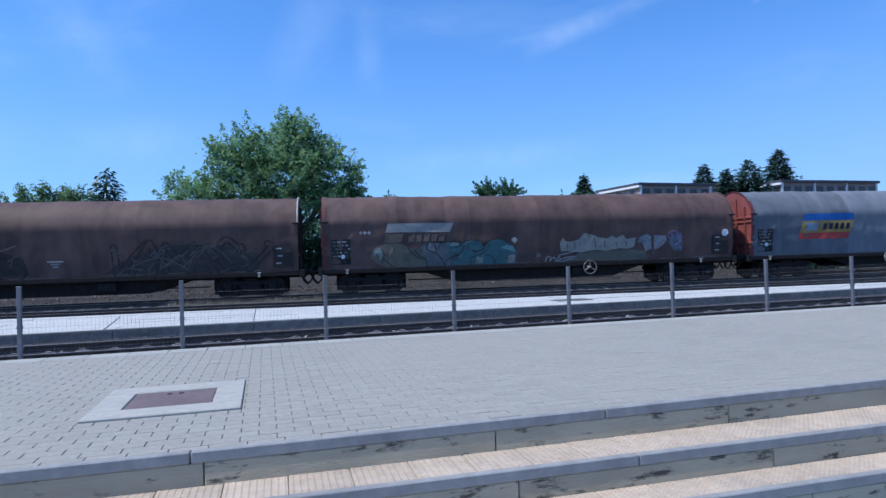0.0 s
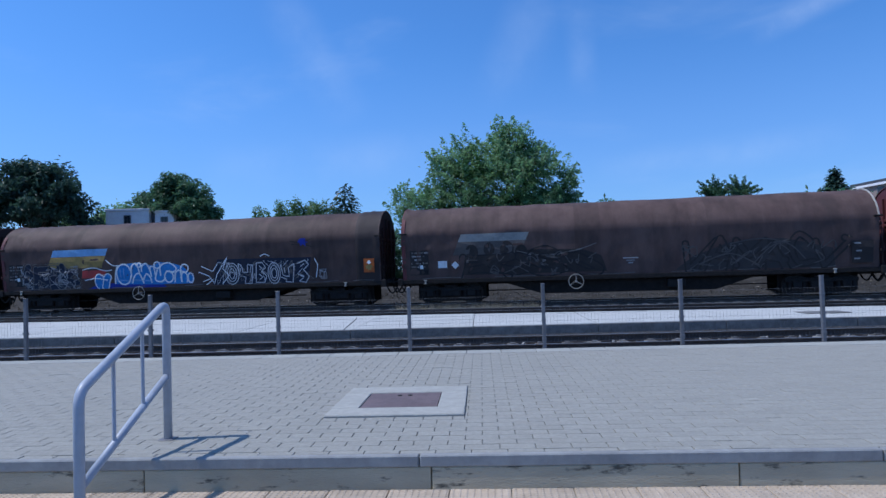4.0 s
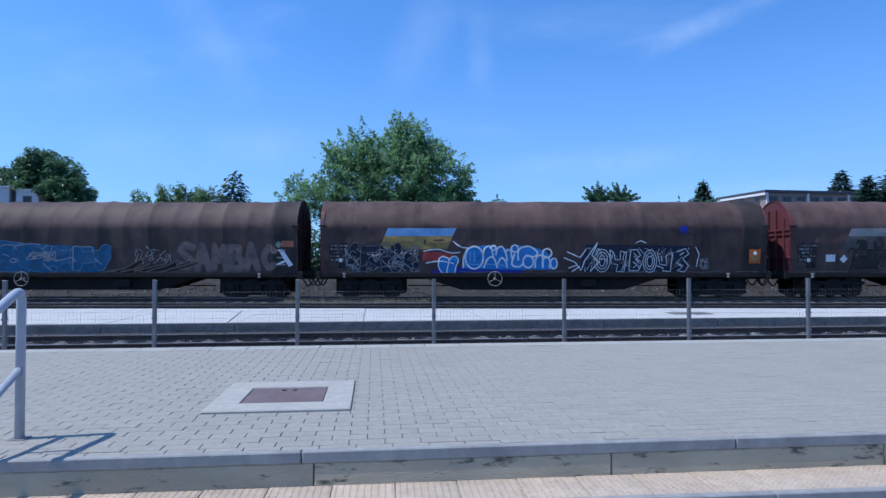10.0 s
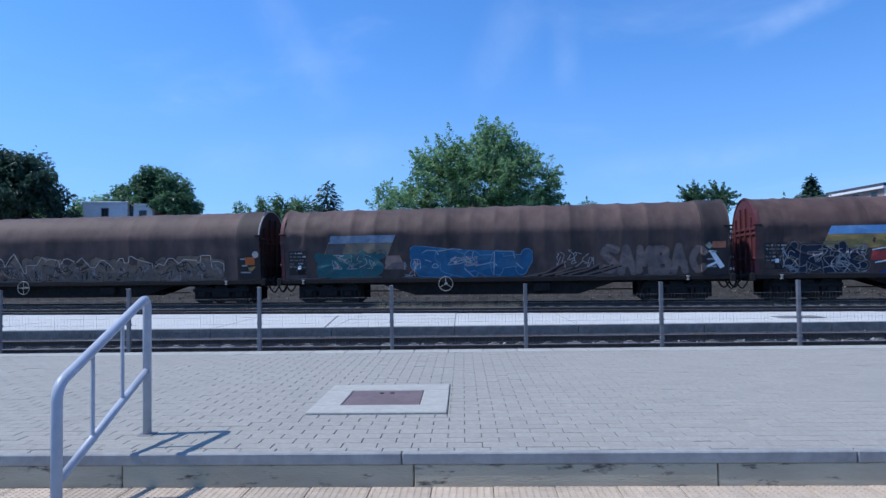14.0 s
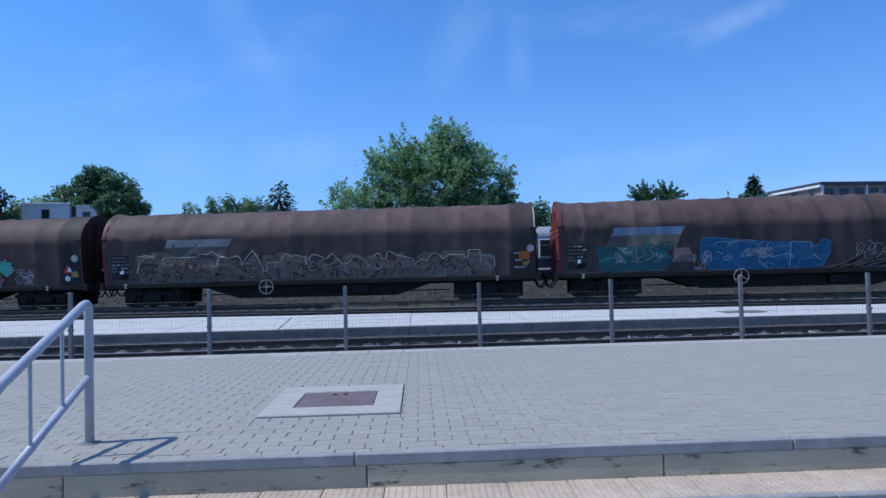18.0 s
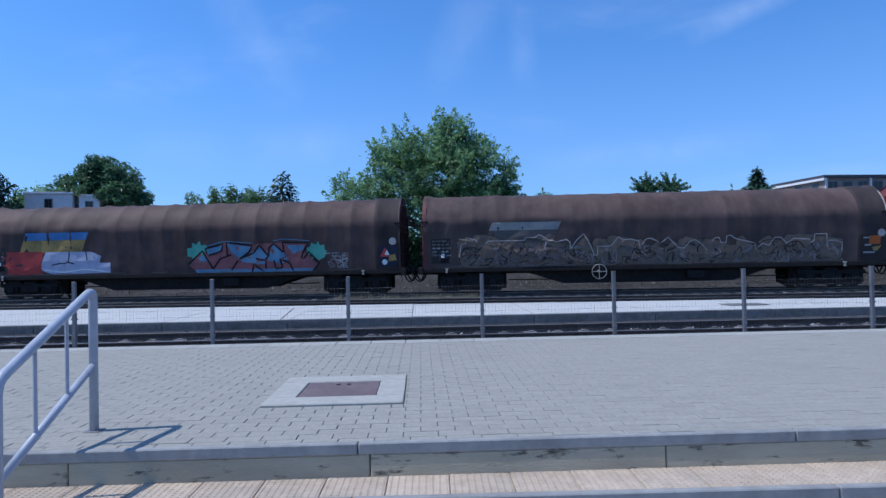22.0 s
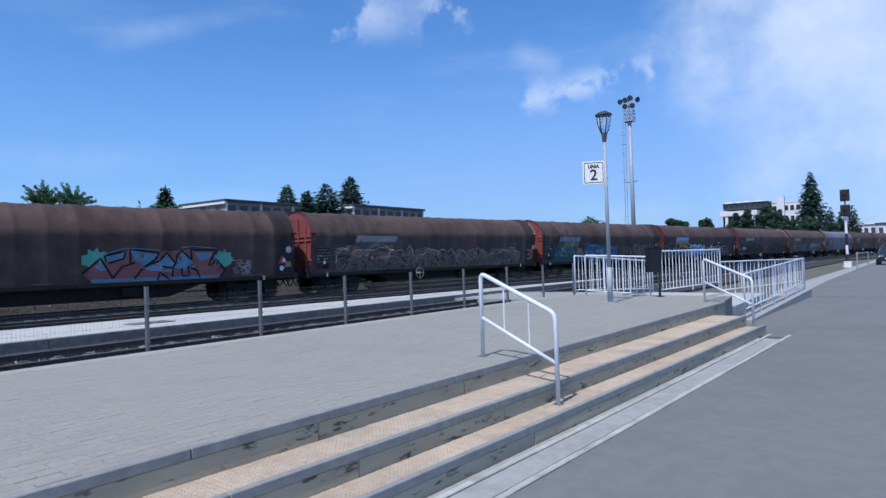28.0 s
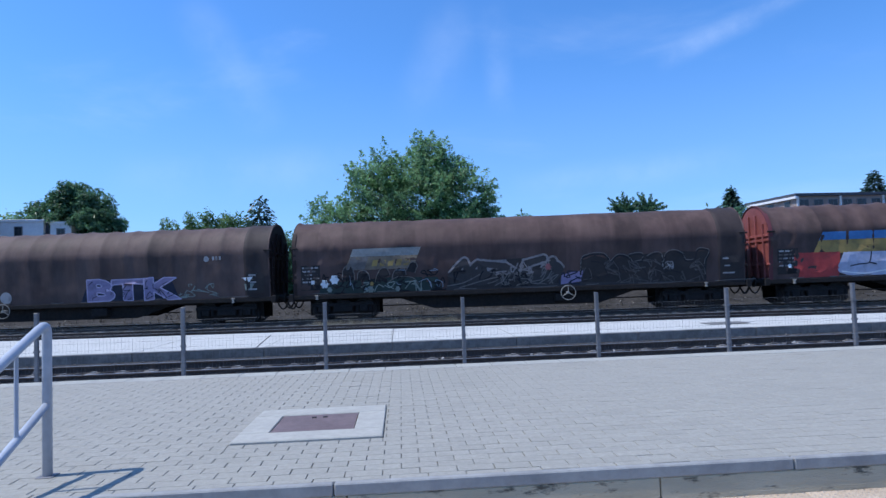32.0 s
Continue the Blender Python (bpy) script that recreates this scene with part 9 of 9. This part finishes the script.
broadleaf("light green row of young trees", (-21.0, 71.0, G), 10, 3, [(-3.4, 0, 7.6, 1.2, 1.2, 2.5, 14), (-1.6, 0, 8.1, 1.1, 1.2, 2.6, 14), (0.4, 0, 8.0, 1.2, 1.2, 2.6, 14), (2.4, 0, 8.4, 1.2, 1.2, 2.5, 14), (3.9, 0, 8.0, 1.0, 1.2, 2.4, 12), (0, 0.4, 6.6, 4.4, 1.2, 1.9, 20)], 12000, 0.18, "leaf_light", 24)
conifer("dark blue-green pointed conifer", (-15.1, 71.6, G), 12.1, 5.4, "needle", 25, 260, 0.52)
fan_tree("spiky green tree with fans of upright shoots", (27.1, 70.0, G), [(-1.5, 9.0, 2.0, 11), (1.3, 8.9, 2.1, 11)], 6500, 0.17, "leaf_dark", 26)
conifer("small pointed dark conifer", (36.1, 66.0, G), 11.1, 5.4, "needle", 27, 460, 0.75)
for i, (x, y, h, r) in enumerate(((77.0, 97, 17.4, 7.6), (56.5, 67, 11.9, 5.0), (60.0, 67, 13.0, 6.2), (82.9, 86, 18.2, 8.2))):
    conifer("dark conifer rising behind the brick blocks" if i in (0, 3) else "dark conifer between the two brick blocks", (x, y, G), h, r, "needle", 30 + i, 560, 0.55 if i == 2 else 0.72, 0.12)
broadleaf("low shrubs far behind the train", (10.5, 74.0, G), 9, 3, [(0, 0, 7.6, 1.0, 1, 1.2, 5), (-2.2, 0, 7.5, 0.9, 1, 1.3, 5), (4.5, 0, 7.4, 2.6, 1, 1.2, 10), (0, 0, 6.0, 7, 1.5, 1.6, 20)], 4200, 0.24, "leaf_mid", 35)
broadleaf("distant round green tree", (136.4, 63.4, G), 11, 3, [(0, 0, 7.6, 5.0, 3, 3.6, 20)], 3500, 0.4, "leaf_dark", 36)
broadleaf("distant cluster of small dark trees", (143.3, 45.9, G), 11, 3, [(0, 1.0, 8.3, 1.6, 1.0, 1.7, 10), (0, -1.2, 7.9, 1.6, 1.1, 1.5, 10), (0, 0, 6.6, 1.6, 2.3, 1.9, 12)], 5000, 0.34, "leaf_far", 37)
broadleaf("distant small rounded dark tree", (146.0, 40.1, G), 10, 3, [(0, 0, 7.4, 1.4, 1.3, 2.0, 12), (0, 0, 5.6, 1.4, 1.5, 1.8, 8)], 2500, 0.34, "leaf_far", 38)
for i, (y, top, r) in enumerate(((31.5, 8.4, 0.9), (29.5, 9.1, 1.2), (26.3, 10.1, 1.6), (24.0, 8.7, 1.2), (22.0, 7.3, 1.1), (33.0, 7.2, 0.8))):
    z = top - G
    broadleaf("distant dark green tree before the office building", (135 + (i % 3), y, G), z, 3, [(0, 0.1, z - 1.3, 1.0, r * 0.7, 1.2, 10), (0, 0.5 * r, z - 2.6, 1.2, r, 1.4, 10), (0, -0.5 * r, z - 3.4, 1.3, r * 1.1, 1.8, 10)], 3200, 0.3, "leaf_far", 390 + i)
conifer("tall dark spruce at the end of the line", (158.0, 21.6, G), 18.5, 6.6, "needle", 40, 340, 0.72)
conifer("dark conifer beside the tall spruce", (170.0, 19.5, G), 11.3, 3.3, "needle", 41, 170, 0.6)
conifer("dark conifer beside the tall spruce", (170.5, 17.6, G), 10.3, 2.6, "needle", 45, 150, 0.6)
conifer("dark conifer behind the railway signal", (165.0, 14.9, G), 11.2, 4.2, "needle", 42, 190, 0.6)
broadleaf("dark trees at the foot of the tall spruce", (150.0, 21.4, G), 9, 3, [(0, 0.6, 6.6, 1.6, 1.5, 2.0, 12), (0, -1.2, 5.8, 1.6, 1.5, 1.8, 12), (0, -4.0, 5.0, 1.6, 1.6, 1.4, 10)], 5000, 0.34, "leaf_far", 43)
broadleaf("green trees beside the road far away", (120, -2.0, G), 9, 2, [(0, 0, 5.5, 3, 4.0, 3.2, 18)], 3500, 0.35, "leaf_dark", 44)


M["frame_grey"] = material("weathered_window_frame", (0.16, 0.15, 0.16), (0.24, 0.23, 0.24), 4.0, 0.7, bump=0.05)


def block(name, label, at, rz, L, D, H, mat, rows, bays, win=(1.3, 1.5), roof="roof_edge", overhang=0.25, fascia=False, roof_h=0.25):
    """A flat-roofed building: walls, roof slab, fascia, windows with frames and panes on the front."""
    b = thing(name, label, "building", at=at, rz=rz)
    wall = part("wall", box(0, L, 0, D, 0, H), M[mat], b)
    part("roof", box(-overhang, L + overhang, -overhang, D + overhang, H, H + roof_h, 0.03), M[roof], b)
    if fascia:
        for i in range(0, bays + 1, 3):
            x = min(max(i * L / bays, 0.15), L - 0.15)
            part("pilaster", box(x - 0.14, x + 0.14, -0.16, -0.005, 0, H - 0.01), M["plaster"], b, "pale pilaster")
        part("fascia", box(-overhang - 0.05, -0.005, -overhang, D + overhang, H - 0.32, H - 0.005), M["plaster"], b, "pale fascia board")
    for r in range(rows):
        z = H - 0.5 - r * 2.9 - win[1]
        for i in range(bays):
            x = (i + 0.5) * L / bays - win[0] / 2
            f = part("window", box(x - 0.08, x + win[0] + 0.08, -0.06, 0.05, z - 0.08, z + win[1] + 0.08), M["frame_grey"], b)
            part("pane", box(x, x + win[0] * 0.48, -0.075, -0.055, z, z + win[1]), M["glass"], f)
            part("pane", box(x + win[0] * 0.52, x + win[0], -0.075, -0.055, z, z + win[1]), M["glass"], f)
    for r in range(min(rows, 2)):
        z = H - 0.5 - r * 2.9 - win[1]
        for i in range(3):
            y = (i + 0.5) * D / 3
            f = part("window", box(-0.06, 0.05, y - 0.65, y + 0.65, z, z + win[1]), M["frame_grey"], b)
            part("pane", box(-0.075, -0.055, y - 0.55, y + 0.55, z + 0.08, z + win[1] - 0.08), M["glass"], f)
    return b


block("apartment_block", "brick apartment block with a flat dark roof behind the trees", (55.2, 84.0, G), 4, 20, 11, 11.75, "brick", 3, 9, (1.3, 1.25), fascia=True, overhang=0.35, roof_h=0.4)
block("apartment_block", "dark brick apartment block with rows of windows and flat roof", (75.6, 78.0, G), 2, 19.4, 4.6, 11.5, "brick_dark", 3, 9, (1.3, 1.25), fascia=True, overhang=0.35, roof_h=0.4)
block("white_house", "small white flat-roofed house above the train", (-38.9, 64.2, G), 8, 4.4, 5, 9.0, "plaster", 1, 1, (0.6, 0.8), "plaster", 0.1)
block("white_house", "lower white annexe with a small window", (-33.95, 64.9, G), 8, 1.9, 4, 8.75, "plaster", 1, 1, (0.6, 0.8), "plaster", 0.08)
block("grey_annexe", "grey recessed stair block between the white walls", (-34.55, 65.3, G), 8, 0.6, 3, 8.95, "roof_edge", 0, 1, roof="plaster", overhang=0.0)


def office_building():
    """Stepped white building: a dark glazed top storey over a white balcony band, a white wing and a stair tower."""
    b = thing("office_building", "stepped white office building with a dark glazed top storey", "building", at=(170, 0, G))
    top = part("top_storey", box(0, 9, 32.6, 42.6, 12.0, 13.6, 0.05), M["roof_edge"], b, "dark glazed top storey")
    for k in range(8):
        y = 32.9 + k * 1.2
        part("pane", box(-0.03, 0.02, y, y + 1.0, 12.35, 13.2), M["glass"], top)
    part("roof", box(-0.3, 9.3, 32.4, 42.8, 13.6, 13.75, 0.03), M["plaster"], b)
    for k, y in enumerate((34.2, 36.9, 39.0, 41.2)):
        part("roof_unit", box(2, 3.2, y, y + 0.9 + 0.3 * (k % 2), 13.75, 14.1, 0.03), M["plaster"], b)
    part("balcony_band", box(-1.2, 9, 34.6, 43.2, 10.4, 11.6, 0.04), M["plaster"], b)
    part("recessed_wall", box(0.5, 9, 34.8, 42.8, 0, 10.4), M["roof_edge"], b)
    for y in (35.2, 38.2, 41.3):
        part("pillar", box(-1.0, -0.4, y, y + 0.65, 0, 10.4), M["plaster"], b)
    wing = part("wing", box(5, 13, 25.8, 32.5, 0, 13.2), M["plaster"], b)
    part("parapet", box(4.9, 13.1, 25.7, 32.55, 13.2, 13.45), M["plaster"], b)
    for r in range(3):
        for k in range(5):
            y = 26.2 + k * 1.27
            f = part("window", box(4.93, 5.03, y, y + 0.95, 11.2 - r * 2.6, 12.6 - r * 2.6), M["plaster"], b)
            part("pane", box(4.9, 4.95, y + 0.08, y + 0.87, 11.28 - r * 2.6, 12.52 - r * 2.6), M["glass"], f)
    part("stair_tower", box(3.6, 6, 29.5, 31.0, 0, 14.7), M["plaster"], b)


office_building()


def far_house(label, at, W, D, H, roof, n):
    b = thing("far_house", label, "building", at=at)
    part("wall", box(0, D, 0, W, 0, H), M["plaster"], b)
    part("roof", box(-0.3, D + 0.3, -0.3, W + 0.3, H, H + 0.35, 0.03), M[roof], b)
    for k in range(n):
        y = (k + 0.5) * W / n
        f = part("window", box(-0.06, 0.03, y - 0.5, y + 0.5, H - 2.2, H - 0.7), M["plaster"], b)
        part("pane", box(-0.09, -0.05, y - 0.42, y + 0.42, H - 2.12, H - 0.78), M["roof_edge"], f)


far_house("pale low building beyond the conifers", (185.0, 11.7, G), 4.2, 8, 7.1, "plaster", 3)
far_house("pale distant building with dark roof beyond the road", (180.0, 3.0, G), 8.4, 9, 6.9, "roof_edge", 5)


def dry_grass(name, n, xr, yf, z, seed, h, label):
    rng = np.random.default_rng(seed)
    V, F = [], []
    for i in range(n):
        x = rng.uniform(*xr)
        y = yf(x, rng.uniform())
        for b in range(6):
            a, l = rng.uniform(0, 6.28), rng.uniform(0.3, 0.8) * h
            hh = h * rng.uniform(0.5, 1.1)
            w = 0.012
            px, py = x + rng.normal(0, .06), y + rng.normal(0, .06)
            n0 = len(V)
            V += [(px - w * math.sin(a), py + w * math.cos(a), z), (px + w * math.sin(a), py - w * math.cos(a), z), (px + l * math.cos(a), py + l * math.sin(a), z + hh)]
            F.append((n0, n0 + 1, n0 + 2))
    ob = part_mesh(name, raw_mesh(name, V, F), M["grass_dry"])
    return tagged(ob, label, "grass", "", "stuff")


dry_grass("dry_grass", 260, (-3.5, 2.5), lambda x, u: T3_Y + SLOPE * x - 2.6 + u * 0.9, -0.6, 51, 0.35, "dry yellow grass tufts between the tracks")
dry_grass("dry_grass", 220, (-25, 30), lambda x, u: T3_Y + SLOPE * x - 2.7 + u * 1.0, -0.6, 52, 0.22, "sparse dry grass along the ballast")
dry_grass("dry_grass", 1500, (-40, 60), lambda x, u: T4_Y + SLOPE * x + 2.5 + u * 6, -0.75, 53, 0.45, "dry grass strip behind the railway")


# ---------------------------------------------------------------- movement
def motions():
    for k, w in WAGONS.items():
        walk(w, [(t, wagon_pose(k, t)) for t in range(0, 33, 2)])


motions()
